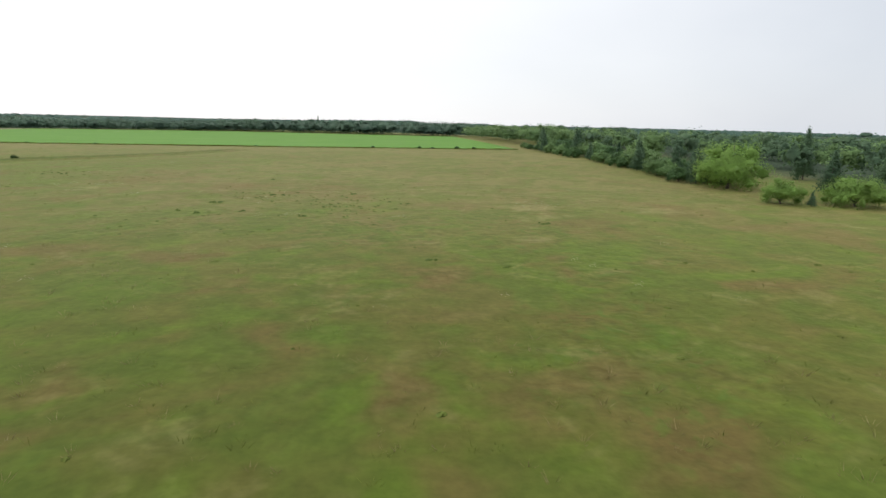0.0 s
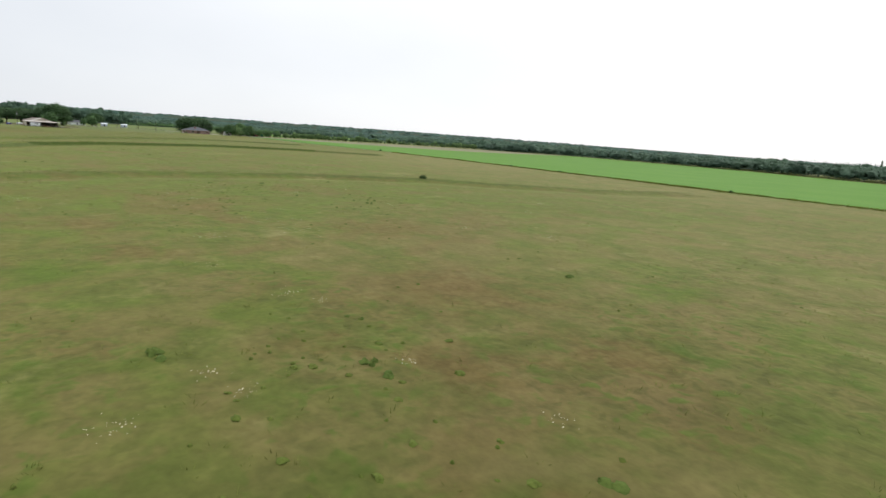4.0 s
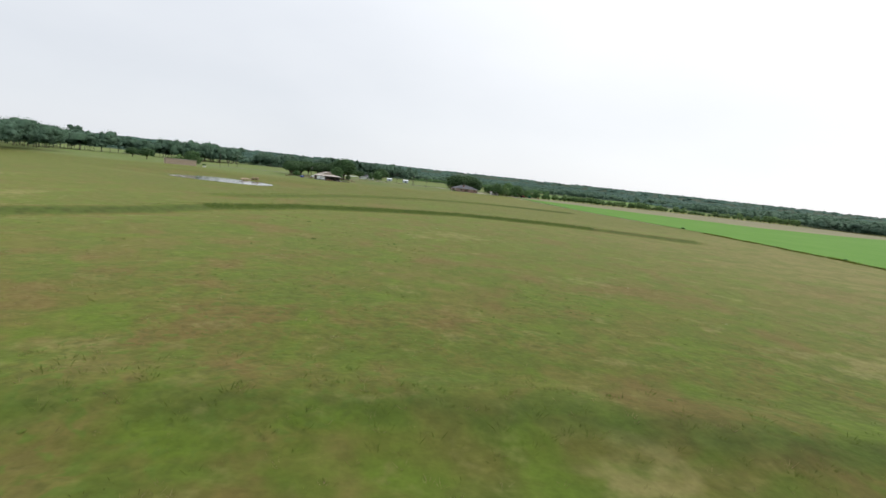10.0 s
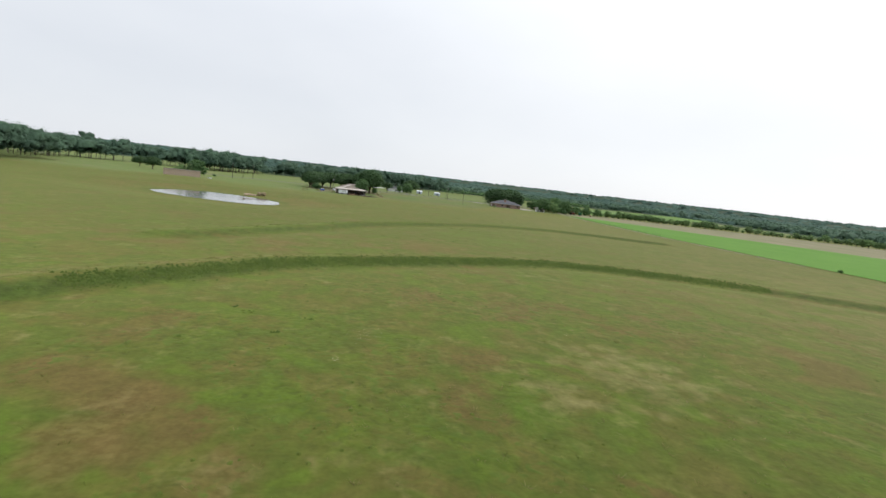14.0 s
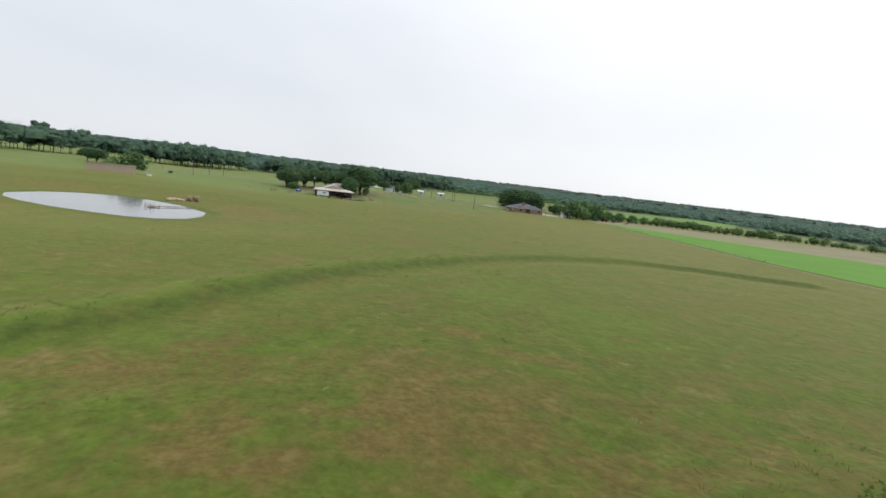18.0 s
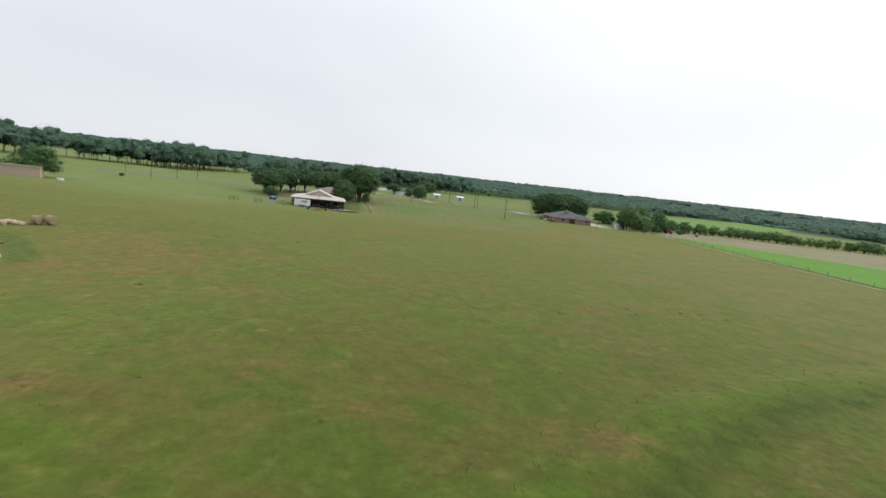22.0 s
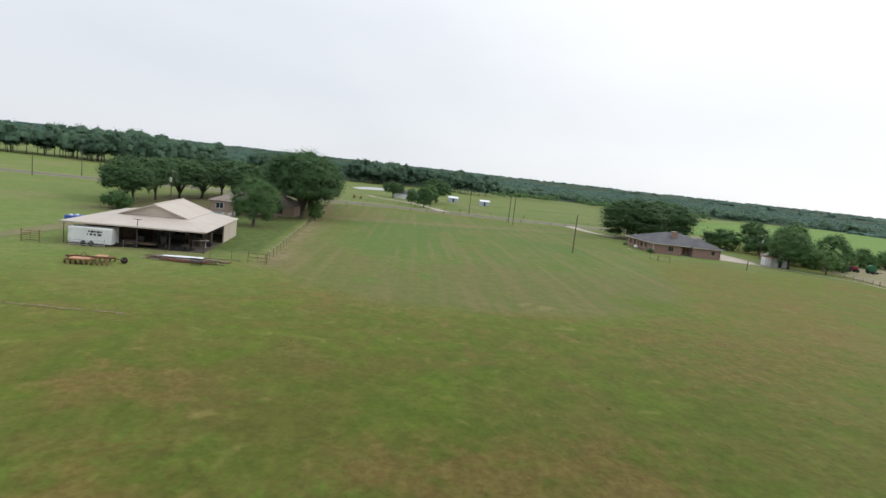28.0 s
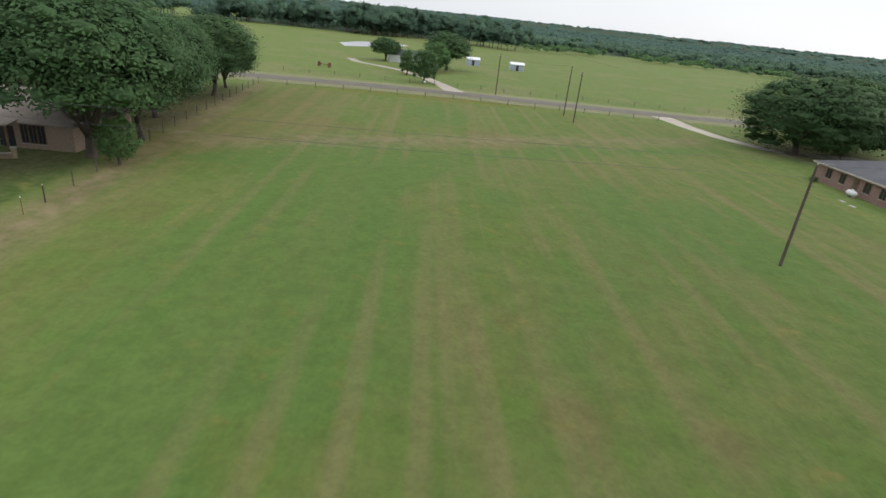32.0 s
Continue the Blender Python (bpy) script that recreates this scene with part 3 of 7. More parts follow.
def build_ground():
    xs, ys = growing(-612, 60, 1.5, 4600, 46), growing(-40, 216, 1.5, 4600, 46)
    X, Y = np.meshgrid(xs, ys)
    Z = land(X, Y)
    h, w = X.shape
    me = bpy.data.meshes.new("ground")
    idx = np.arange(h * w).reshape(h, w)
    q = np.stack([idx[:-1, :-1], idx[:-1, 1:], idx[1:, 1:], idx[1:, :-1]], -1).reshape(-1, 4).astype(np.int32)
    me.vertices.add(h * w); me.loops.add(q.size); me.polygons.add(len(q))
    me.vertices.foreach_set("co", np.stack([X, Y, Z], -1).astype(np.float32).ravel())
    me.loops.foreach_set("vertex_index", q.ravel())
    me.polygons.foreach_set("loop_start", np.arange(len(q), dtype=np.int32) * 4)
    me.polygons.foreach_set("use_smooth", np.ones(len(q), dtype=bool))
    me.update(); me.validate()
    lush = np.zeros_like(X)
    for t, amount, wide, side in zip(TERRACES, (0.60, 0.90, 0.78), (1.7, 1.6, 2.2), (1.2, 2.4, 2.4)):
        d = line_distance(X, Y, offset(t, side))
        lush = np.maximum(lush, amount * (1 + 0.3 * waves(X, Y, 7, 9)) * np.exp(-(d / (wide * (1 + 0.3 * waves(X, Y, 6, 2)))) ** 2))
    fresh = 0.75 * np.exp(-(line_distance(X, Y, TERRACES[2]) / (3.0 * (1 + 0.4 * waves(X, Y, 6, 2)))) ** 2) * smooth((0.6 + waves(X, Y, 9, 6)) / 0.5)
    fresh = np.maximum(fresh, np.maximum(np.maximum(patches(X, Y, GREEN_EAST), patches(X, Y, GREEN_WEST)), patches(X, Y, GREEN_MORE)) * 0.85)
    ruddy = np.maximum(np.maximum(patches(X, Y, RUDDY_EAST), patches(X, Y, RUDDY_MID)), np.maximum(patches(X, Y, RUDDY_WEST), patches(X, Y, RUDDY_MORE)))
    ruddy = np.maximum(ruddy, 0.55 * np.exp(-(line_distance(X, Y, offset(TERRACES[1], -3.5)) / 2.5) ** 2) * smooth((0.5 + waves(X, Y, 5, 4)) / 0.6))
    edge_ = signed(X, Y, LAWN)       # rank brown grass outside the mown edge
    ruddy = np.maximum(ruddy, 0.65 * smooth((edge_ - 1.5) / 3) * smooth((30 - edge_) / 14) * smooth((Y - 112) / 14) * smooth((X + 500) / 14) * (0.8 + 0.4 * waves(X, Y, 6, 4)))
    pale = patches(X, Y, PALE)
    s = signed(X, Y, POND)
    rim = smooth((2.4 - np.abs(s - 1.8)) / 1.6)
    lush = np.maximum(lush, rim * np.where(X < -322, 1.0, 0.45))
    ruddy = np.maximum(ruddy, smooth((13 - np.abs(s - 15)) / 8) * (0.45 + 0.35 * waves(X, Y, 6, 3)) * smooth((-X - 285) / 15))
    mown = smooth((2.5 - signed(X, Y, LAWN) + 1.5 * waves(X, Y, 9, 5)) / 4.5)
    west = smooth((-X - 396 + 8 * waves(X, Y, 16, 3)) / 46) * smooth((96 - Y) / 26) * (1 - mown)
    west = np.maximum(west, smooth((-X - 560) / 12) * (1 - mown))
    west = np.maximum(west, smooth((-X - 470) / 20) * smooth((Y - 120) / 20) * smooth((206 - Y) / 6) * (1 - mown))
    dry = np.maximum(smooth((14 - np.abs(signed(X, Y, LAWN) + 2)) / 18) * 0.25 * smooth((X + 480) / 30), 0.8 * smooth((Y - 92) / 80) * smooth((202 - Y) / 10) * smooth((X + 445) / 70) * (0.75 + 0.25 * waves(X, Y, 14, 9)))
    dry = np.maximum(dry, 0.70 * smooth((X + 70) / 60) * smooth((Y - 22) / 50) * (0.8 + 0.3 * waves(X, Y, 11, 4)))
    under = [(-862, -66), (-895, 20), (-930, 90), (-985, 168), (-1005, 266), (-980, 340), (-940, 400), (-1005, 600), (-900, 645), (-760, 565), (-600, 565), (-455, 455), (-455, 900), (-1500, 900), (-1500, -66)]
    # where the woodland floor is coloured dark to stand in for tree shade
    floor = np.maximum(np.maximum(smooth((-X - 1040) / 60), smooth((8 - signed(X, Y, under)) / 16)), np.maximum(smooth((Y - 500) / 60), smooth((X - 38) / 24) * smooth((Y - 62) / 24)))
    bare = 0.7 * np.exp(-((X + 434) / 3.5) ** 2 - ((Y - 66) / 9) ** 4)
    bare = np.maximum(bare, 0.95 * np.exp(-((Y - np.interp(X, [-557, -480, -432], [72.5, 79.4, 82.8])) / 1.7) ** 2) * smooth((-X - 428) / 5) * smooth((X + 560) / 4))
    bare = np.maximum(bare, 0.60 * np.exp(-((X + 517.5 + 0.45 * (Y - 110)) / 3.6) ** 2) * mown)
    bare = np.clip(bare * (1 + 0.35 * waves(X, Y, 3.1, 7)), 0, 0.9)
    rich = np.exp(-((X + 478) / 34) ** 2 - ((Y - 97) / 14) ** 2) + 0.5 * np.exp(-((X + 470) / 26) ** 2 - ((Y - 128) / 12) ** 2)
    rich = rich - 0.5 * np.exp(-((Y - 84) / 6) ** 2) - 0.65 * smooth((X + 468) / 26)
    rich = rich + 1.3 * np.exp(-((X + 509 + 0.47 * (Y - 110)) / 2.4) ** 2) * mown
    rich = rich + 0.9 * patches(X, Y, LUSH_LAWN) - 0.8 * patches(X, Y, BROWN_LAWN)
    yard = smooth((-X - 436) / 6) * smooth((X + 505) / 12) * smooth((Y - 50) / 8) * smooth((np.interp(X, [-557, -480, -432], [71, 77.5, 81]) - Y) / 2.5)
    # brown earth under the trees, along with the canopy shade painted on it
    litter = np.exp(-((X + 506) / 42) ** 4 - ((Y - 45) / 13) ** 4) + np.exp(-((X + 521) / 30) ** 4 - ((Y - 70) / 5.5) ** 4)
    litter = np.maximum(litter, 0.75 * (np.exp(-((X + 469.3) / 6) ** 2 - ((Y - 70.2) / 6) ** 2) + np.exp(-((X + 487) / 9) ** 4 - ((Y - 70) / 6) ** 4) + np.exp(-((X + 538) / 13) ** 4 - ((Y - 178) / 13) ** 4)))
    litter = np.clip(litter * (0.85 + 0.3 * waves(X, Y, 3.3, 2)), 0, 1)
    # where the western pasture takes a darker green
    dense = smooth((-X - 180) / 70) * smooth((X + 430) / 40)
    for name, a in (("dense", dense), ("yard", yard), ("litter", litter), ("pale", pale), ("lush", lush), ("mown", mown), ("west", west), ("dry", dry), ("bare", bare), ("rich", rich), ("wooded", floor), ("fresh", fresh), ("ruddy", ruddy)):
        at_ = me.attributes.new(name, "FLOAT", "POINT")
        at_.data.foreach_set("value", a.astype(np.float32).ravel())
    me.materials.append(ground_material())
    tagged(new("ground", me), "rough pasture of green, brown and straw grass with low terrace banks", "ground", "", "structure")


def ground_material():
    m = bpy.data.materials.new("pasture")
    m.use_nodes = True
    n, l = m.node_tree.nodes, m.node_tree.links
    b = n["Principled BSDF"]
    b.inputs["Roughness"].default_value, b.inputs["Specular IOR Level"].default_value = 0.95, 0.1
    b.inputs["Sheen Roughness"].default_value = 0.30      # seed heads catch light at a low angle
    b.inputs["Sheen Tint"].default_value = (0.82, 0.78, 0.30, 1)
    b.inputs["Diffuse Roughness"].default_value = 1.0
    geo = n.new("ShaderNodeNewGeometry")

    def noise_at(scale, detail=4, stretch=(1, 1, 1), rough=0.5, shift=0.0, swirl=0.0):
        v = n.new("ShaderNodeVectorMath"); v.operation = "MULTIPLY_ADD"
        v.inputs[1].default_value, v.inputs[2].default_value = stretch, (shift, shift * 0.7, 0)
        l.new(geo.outputs["Position"], v.inputs[0])
        t = n.new("ShaderNodeTexNoise")
        t.inputs["Scale"].default_value, t.inputs["Detail"].default_value, t.inputs["Roughness"].default_value = scale, detail, rough
        t.inputs["Distortion"].default_value = swirl
        l.new(v.outputs[0], t.inputs["Vector"])
        return t.outputs["Fac"]

    def step(v, a, c, lo=0.0, hi=1.0):
        r = n.new("ShaderNodeMapRange"); r.interpolation_type = "SMOOTHSTEP"
        for k, x in (("From Min", a), ("From Max", c), ("To Min", lo), ("To Max", hi)):
            r.inputs[k].default_value = x
        l.new(v, r.inputs["Value"])
        return r.outputs[0]

    def maths(op, a, c):
        x = n.new("ShaderNodeMath"); x.operation = op
        for i, v in enumerate((a, c)):
            if isinstance(v, (int, float)):
                x.inputs[i].default_value = v
            else:
                l.new(v, x.inputs[i])
        return x.outputs[0]

    def mixed(f, a, c):
        x = n.new("ShaderNodeMix"); x.data_type = "RGBA"
        for k, v in (("Factor", f), ("A", a), ("B", c)):
            if isinstance(v, tuple):
                x.inputs[k].default_value = (*v, 1)
            elif isinstance(v, float):
                x.inputs[k].default_value = v
            else:
                l.new(v, x.inputs[k])
        return x.outputs["Result"]

    def attribute(name):
        a = n.new("ShaderNodeAttribute"); a.attribute_name = name
        return a.outputs["Fac"]

    GREEN, OLIVE, BRIGHT = (0.098, 0.130, 0.020), (0.126, 0.126, 0.026), (0.104, 0.158, 0.017)
    BROWN, RUSSET, STRAW = (0.148, 0.122, 0.038), (0.148, 0.100, 0.034), (0.270, 0.230, 0.092)
    DEEP = (0.052, 0.078, 0.015)
    broad, patch, small, fine = noise_at(0.05, 3, swirl=0.8), noise_at(0.22, 2.5, shift=31, swirl=0.9), noise_at(0.65, 3, shift=7), noise_at(4.2, 5, shift=3)
    tuft = noise_at(1.9, 3, shift=53)
    track = noise_at(1.0, 3, (0.06, 0.55, 1), shift=37, swirl=0.5)      # old mowing lines
    c = mixed(step(patch, 0.38, 0.62), GREEN, OLIVE)
    c = mixed(step(noise_at(0.19, 2.5, shift=77, swirl=1.0), 0.48, 0.68, 0, 0.8), c, BRIGHT)
    browns = maths("ADD", maths("MULTIPLY", broad, 0.38), maths("ADD", maths("MULTIPLY", patch, 0.34), maths("MULTIPLY", small, 0.14)))
    browns = maths("ADD", browns, maths("MULTIPLY", track, 0.15))
    browns = maths("ADD", browns, maths("MULTIPLY", attribute("dry"), 0.16))
    c = mixed(step(browns, 0.52, 0.66, 0, 0.80), c, BROWN)
    c = mixed(step(maths("ADD", maths("MULTIPLY", noise_at(0.10, 3, shift=91, swirl=0.9), 0.86), maths("MULTIPLY", small, 0.14)), 0.52, 0.66, 0, 0.70), c, RUSSET)
    c = mixed(step(maths("ADD", maths("MULTIPLY", noise_at(0.30, 3.5, (1, 1, 1), shift=19, swirl=0.6), 0.8), maths("MULTIPLY", tuft, 0.2)), 0.56, 0.76, 0, 0.5), c, STRAW)
    c = mixed(maths("MULTIPLY", attribute("dry"), 0.62), c, mixed(step(patch, 0.4, 0.6), (0.180, 0.160, 0.058), STRAW))
    c = mixed(maths("MULTIPLY", attribute("dense"), 0.50), c, mixed(step(patch, 0.4, 0.6), (0.072, 0.100, 0.015), (0.094, 0.104, 0.022)))      # darker green between x -180 and x -430
    # mown lawn: long streaks along the mower's way
    streak = noise_at(1.0, 3, (0.016, 0.34, 0.0), shift=5)
    line = noise_at(1.0, 2, (0.02, 1.1, 0.0), shift=15)
    sep = n.new("ShaderNodeSeparateXYZ")
    l.new(geo.outputs["Position"], sep.inputs[0])
    swath = maths("SINE", maths("ADD", maths("MULTIPLY", sep.outputs[1], 2.05), maths("MULTIPLY", noise_at(0.03, 2, shift=71), 2.5)), 0.0)
    swath = maths("MULTIPLY", step(swath, 0.1, 1.0), step(noise_at(0.11, 3, (0.35, 1.3, 1), shift=67), 0.42, 0.62))      # one pale line a mower's width
    spots_ = noise_at(0.075, 3, (0.6, 1, 1), shift=44, swirl=0.7)
    lawn = mixed(step(patch, 0.36, 0.64), (0.102, 0.156, 0.035), (0.126, 0.164, 0.045))
    lawn = mixed(step(broad, 0.48, 0.68, 0, 0.42), lawn, (0.156, 0.146, 0.054))
    lawn = mixed(step(streak, 0.46, 0.70, 0, 0.50), lawn, (0.190, 0.164, 0.072))
    lawn = mixed(step(line, 0.50, 0.72, 0, 0.26), lawn, (0.195, 0.178, 0.078))
    rich = maths("ADD", maths("MULTIPLY", attribute("rich"), 0.30), maths("ADD", maths("MULTIPLY", spots_, 0.75), maths("MULTIPLY", small, 0.12)))
    lawn = mixed(step(maths("SUBTRACT", rich, maths("MULTIPLY", streak, 0.12)), 0.43, 0.60, 0, 0.80), lawn, (0.094, 0.158, 0.038))
    lawn = mixed(step(attribute("rich"), -0.04, -0.42, 0, 0.5), lawn, mixed(step(streak, 0.42, 0.62), (0.142, 0.134, 0.048), (0.168, 0.140, 0.060)))
    lawn = mixed(maths("MULTIPLY", swath, 0.42), lawn, (0.205, 0.172, 0.080))
    c = mixed(attribute("mown"), c, lawn)
    # grazed green beyond the buildings
    graze = mixed(step(patch, 0.4, 0.6), (0.122, 0.182, 0.048), (0.146, 0.188, 0.056))
    graze = mixed(step(broad, 0.5, 0.65, 0, 0.5), graze, (0.208, 0.190, 0.091))
    c = mixed(attribute("west"), c, graze)
    # deep green yard grass, made darker still for the shade of its trees
    c = mixed(step(attribute("yard"), 0.1, 0.9, 0, 0.9), c, mixed(step(small, 0.35, 0.65), (0.058, 0.098, 0.024), (0.082, 0.116, 0.034)))
    # brown earth under the trees; their shade is mixed into this colour
    c = mixed(step(maths("ADD", attribute("litter"), maths("MULTIPLY", small, 0.4)), 0.35, 1.1, 0, 0.9), c, mixed(step(tuft, 0.35, 0.65), (0.082, 0.074, 0.040), (0.120, 0.100, 0.060)))
    c = mixed(maths("MULTIPLY", attribute("bare"), step(small, 0.3, 0.6, 0.5, 1.0)), c, mixed(step(patch, 0.4, 0.6), (0.190, 0.142, 0.088), (0.236, 0.186, 0.112)))
    # tussocks: greener humps, the shade between them painted darker, in some parts of the pasture only
    hump = noise_at(1.25, 2.5, shift=23, swirl=0.4)
    where = maths("MULTIPLY", step(noise_at(0.055, 3, shift=61, swirl=0.6), 0.42, 0.58), maths("SUBTRACT", 1.0, maths("MAXIMUM", attribute("mown"), attribute("west"))))
    c = mixed(maths("MULTIPLY", step(hump, 0.52, 0.66, 0, 0.75), where), c, (0.094, 0.140, 0.022))
    c = mixed(maths("MULTIPLY", step(hump, 0.46, 0.33, 0, 0.4), where), c, (0.066, 0.082, 0.018))
    mottle = noise_at(0.45, 2.5, shift=101, swirl=0.6)
    ragged = maths("SUBTRACT", maths("ADD", maths("MULTIPLY", mottle, 1.2), maths("MULTIPLY", small, 0.5)), 0.85)
    lush = step(maths("ADD", attribute("lush"), maths("MULTIPLY", ragged, 0.45)), 0.15, 0.85, 0, 0.85)
    c = mixed(step(maths("ADD", attribute("fresh"), maths("MULTIPLY", ragged, 1.5)), 0.10, 0.95, 0, 0.75), c, (0.088, 0.146, 0.016))
    c = mixed(step(maths("ADD", attribute("ruddy"), maths("MULTIPLY", ragged, 1.5)), 0.12, 1.00, 0, 0.74), c, mixed(step(tuft, 0.35, 0.65), (0.144, 0.095, 0.031), (0.164, 0.116, 0.041)))
    c = mixed(step(maths("ADD", maths("MULTIPLY", attribute("pale"), 0.8), maths("MULTIPLY", ragged, 1.6)), 0.20, 0.95, 0, 0.55), c, STRAW)
    c = mixed(lush, c, mixed(step(small, 0.36, 0.64), DEEP, (0.066, 0.104, 0.018)))
    c = mixed(maths("MULTIPLY", attribute("wooded"), 0.95), c, mixed(step(small, 0.3, 0.7), (0.036, 0.062, 0.036), (0.054, 0.082, 0.048)))      # undergrowth, with the shade between the trees put into its colour
    grain = maths("MULTIPLY", step(fine, 0.28, 0.72, 0.93, 1.06), maths("MULTIPLY", step(tuft, 0.3, 0.7, 0.92, 1.07), step(small, 0.3, 0.7, 0.91, 1.09)))
    calm = maths("SUBTRACT", 1.0, maths("MULTIPLY", attribute("mown"), 0.2))       # mown grass is evener
    grain = maths("ADD", maths("MULTIPLY", maths("SUBTRACT", grain, 1.0), calm), 1.0)
    hsv = n.new("ShaderNodeHueSaturation")
    l.new(c, hsv.inputs["Color"]); l.new(grain, hsv.inputs["Value"])
    l.new(hsv.outputs[0], b.inputs["Base Color"])
    l.new(maths("MULTIPLY", step(attribute("wooded"), 0.0, 0.6, 0.20, 0.0), maths("SUBTRACT", 1.0, maths("MULTIPLY", maths("MAXIMUM", attribute("mown"), attribute("west")), 0.45))), b.inputs["Sheen Weight"])      # no seed heads under the trees
    bp = n.new("ShaderNodeBump"); bp.inputs["Strength"].default_value = 0.25; bp.inputs["Distance"].default_value = 0.06
    l.new(maths("ADD", maths("ADD", fine, maths("MULTIPLY", tuft, 1.5)), maths("MULTIPLY", maths("MULTIPLY", hump, where), 4.0)), bp.inputs["Height"]); l.new(bp.outputs[0], b.inputs["Normal"])
    return m


build_ground()


def sheet(name, ring, mat, label, category, lift=0.05, step=6.0):
    """A flat patch lying on the ground, cut into a grid so that it follows the land."""
    bm = bmesh.new()
    f = bm.faces.new([bm.verts.new((x, y, 0)) for x, y in ring])
    xs, ys = [p[0] for p in ring], [p[1] for p in ring]
    for a, lo, hi in ((0, min(xs), max(xs)), (1, min(ys), max(ys))):
        v = lo + step
        while v < hi:
            co, no = ((v, 0, 0), (1, 0, 0)) if a == 0 else ((0, v, 0), (0, 1, 0))
            bmesh.ops.bisect_plane(bm, geom=bm.verts[:] + bm.edges[:] + bm.faces[:], plane_co=co, plane_no=no)
            v += step
    bm.normal_update()
    z = land(np.array([v.co.x for v in bm.verts]), np.array([v.co.y for v in bm.verts]))
    for v, h in zip(bm.verts, z):
        v.co.z = h + lift
    if sum(p.normal.z for p in bm.faces) < 0:
        bmesh.ops.reverse_faces(bm, faces=bm.faces[:])
    me = bpy.data.meshes.new(name)
    bm.to_mesh(me); bm.free()
    me.materials.append(mat)
    return tagged(new(name, me), label, category, "", "structure")


M_CROP = material("young_crop", (0.092, 0.205, 0.027), (0.108, 0.222, 0.034), scale=0.06, rough=0.9, fine=0.12, fine_scale=1.2, spec=0.1, world=True, bump=0.3)
M_STUBBLE = material("stubble", (0.235, 0.205, 0.130), (0.185, 0.185, 0.095), scale=0.05, rough=0.95, fine=0.15, fine_scale=1.0, spec=0.1, world=True)
sheet("crop_field", FIELD, M_CROP, "even bright green field of young crop", "field", 0.10, 25)
sheet("stubble_strip", STUBBLE, M_STUBBLE, "pale brown stubble strip beside the green crop", "field", 0.08, 25)
M_HAYFIELD = material("far_hay_field", (0.118, 0.205, 0.048), (0.138, 0.215, 0.058), scale=0.03, rough=0.95, fine=0.15, fine_scale=0.4, spec=0.1, world=True)
sheet("field_far", [(-700, 262), (-884, 420), (-1000, 600), (-900, 600), (-760, 480), (-560, 300), (-556, 232), (-640, 232)], M_HAYFIELD, "green field beyond the house trees", "field", 0.10, 40)


def ribbon(pts, width):
    left, right = [], []
    for i, p in enumerate(pts):
        a, b = pts[max(i - 1, 0)], pts[min(i + 1, len(pts) - 1)]
        d = Vector((b[0] - a[0], b[1] - a[1])).normalized()
        w = width[i] if isinstance(width, (list, tuple)) else width
        left.append((p[0] - d.y * w / 2, p[1] + d.x * w / 2)); right.append((p[0] + d.y * w / 2, p[1] - d.x * w / 2))
    return left + right[::-1]


ROAD = [(-548, -60), (-551, -30), (-556, 0), (-562, 30), (-568, 65), (-571.5, 90), (-572.5, 112), (-571.5, 140), (-571, 170), (-575, 210), (-590, 260)]
sheet("road_verge", ribbon(ROAD, 17), material("verge_grass", (0.20, 0.185, 0.10), (0.15, 0.165, 0.06), scale=0.3, fine=0.25, fine_scale=3, world=True), "dry grass verge along the road", "verge", 0.03, 8)
sheet("road", ribbon(ROAD, 6.6), M_ASPHALT, "worn grey two-lane country road", "road", 0.07, 8)
sheet("driveway", ribbon([(-568, 161), (-556, 161.5), (-545, 163.5), (-537, 167.5), (-534, 174), (-536, 184), (-530, 189), (-515, 188), (-499, 185)], [5, 4, 3.4, 3.2, 3.2, 3.6, 4.5, 6.5, 7]), M_GRAVEL, "pale gravel driveway curving under the oaks", "driveway", 0.05, 6)
sheet("driveway_far", ribbon([(-576, 113), (-590, 109.5), (-606, 104), (-618, 97.5), (-626, 90), (-633, 82), (-645, 78)], [5, 3.5, 3.2, 3, 3, 3, 3]), M_GRAVEL, "pale gravel drive leading to a farmhouse", "driveway", 0.05, 6)
sheet("farm_track", ribbon([(-499, 185), (-488, 196), (-480, 203.5), (-470, 203), (-412, 196.2), (-330, 191.2), (-290, 192.2), (-255, 193)], [4, 1.3, 0.9, 0.8, 0.7, 0.7, 0.6, 0.4]), M_GRAVEL, "thin pale dirt track along the crop edge", "track", 0.06, 10)
sheet("barn_track", ribbon([(-424, 46), (-434, 48.5), (-447, 49), (-458, 48), (-470, 50), (-478, 50)], [1.2, 3, 4, 4, 4, 3]), material("trodden_grass", (0.17, 0.155, 0.075), (0.145, 0.15, 0.06), scale=0.4, rough=0.95, fine=0.25, fine_scale=3, world=True), "trodden earth track beside the barn", "track", 0.04, 5)
sheet("yard_patio", [(-477, 52), (-477, 61), (-488, 62.5), (-494, 66), (-494, 53.5), (-486, 51)], M_PATIO, "brown stone patio round the pool", "patio", 0.06, 4)
sheet("house_pad", [(-497, 180), (-494, 186), (-499, 191), (-513, 191), (-516, 181)], M_GRAVEL, "pale gravel apron beside the brick house", "apron", 0.075, 6)

# ---- water ----


def water(name, ring, z, mat, label, category):
    g = Geo().slab([(x, y, z) for x, y in ring][::-1], 0.3)
    ob = new(name, g.mesh(name, mat))
    return tagged(ob, label, category, "", "structure")


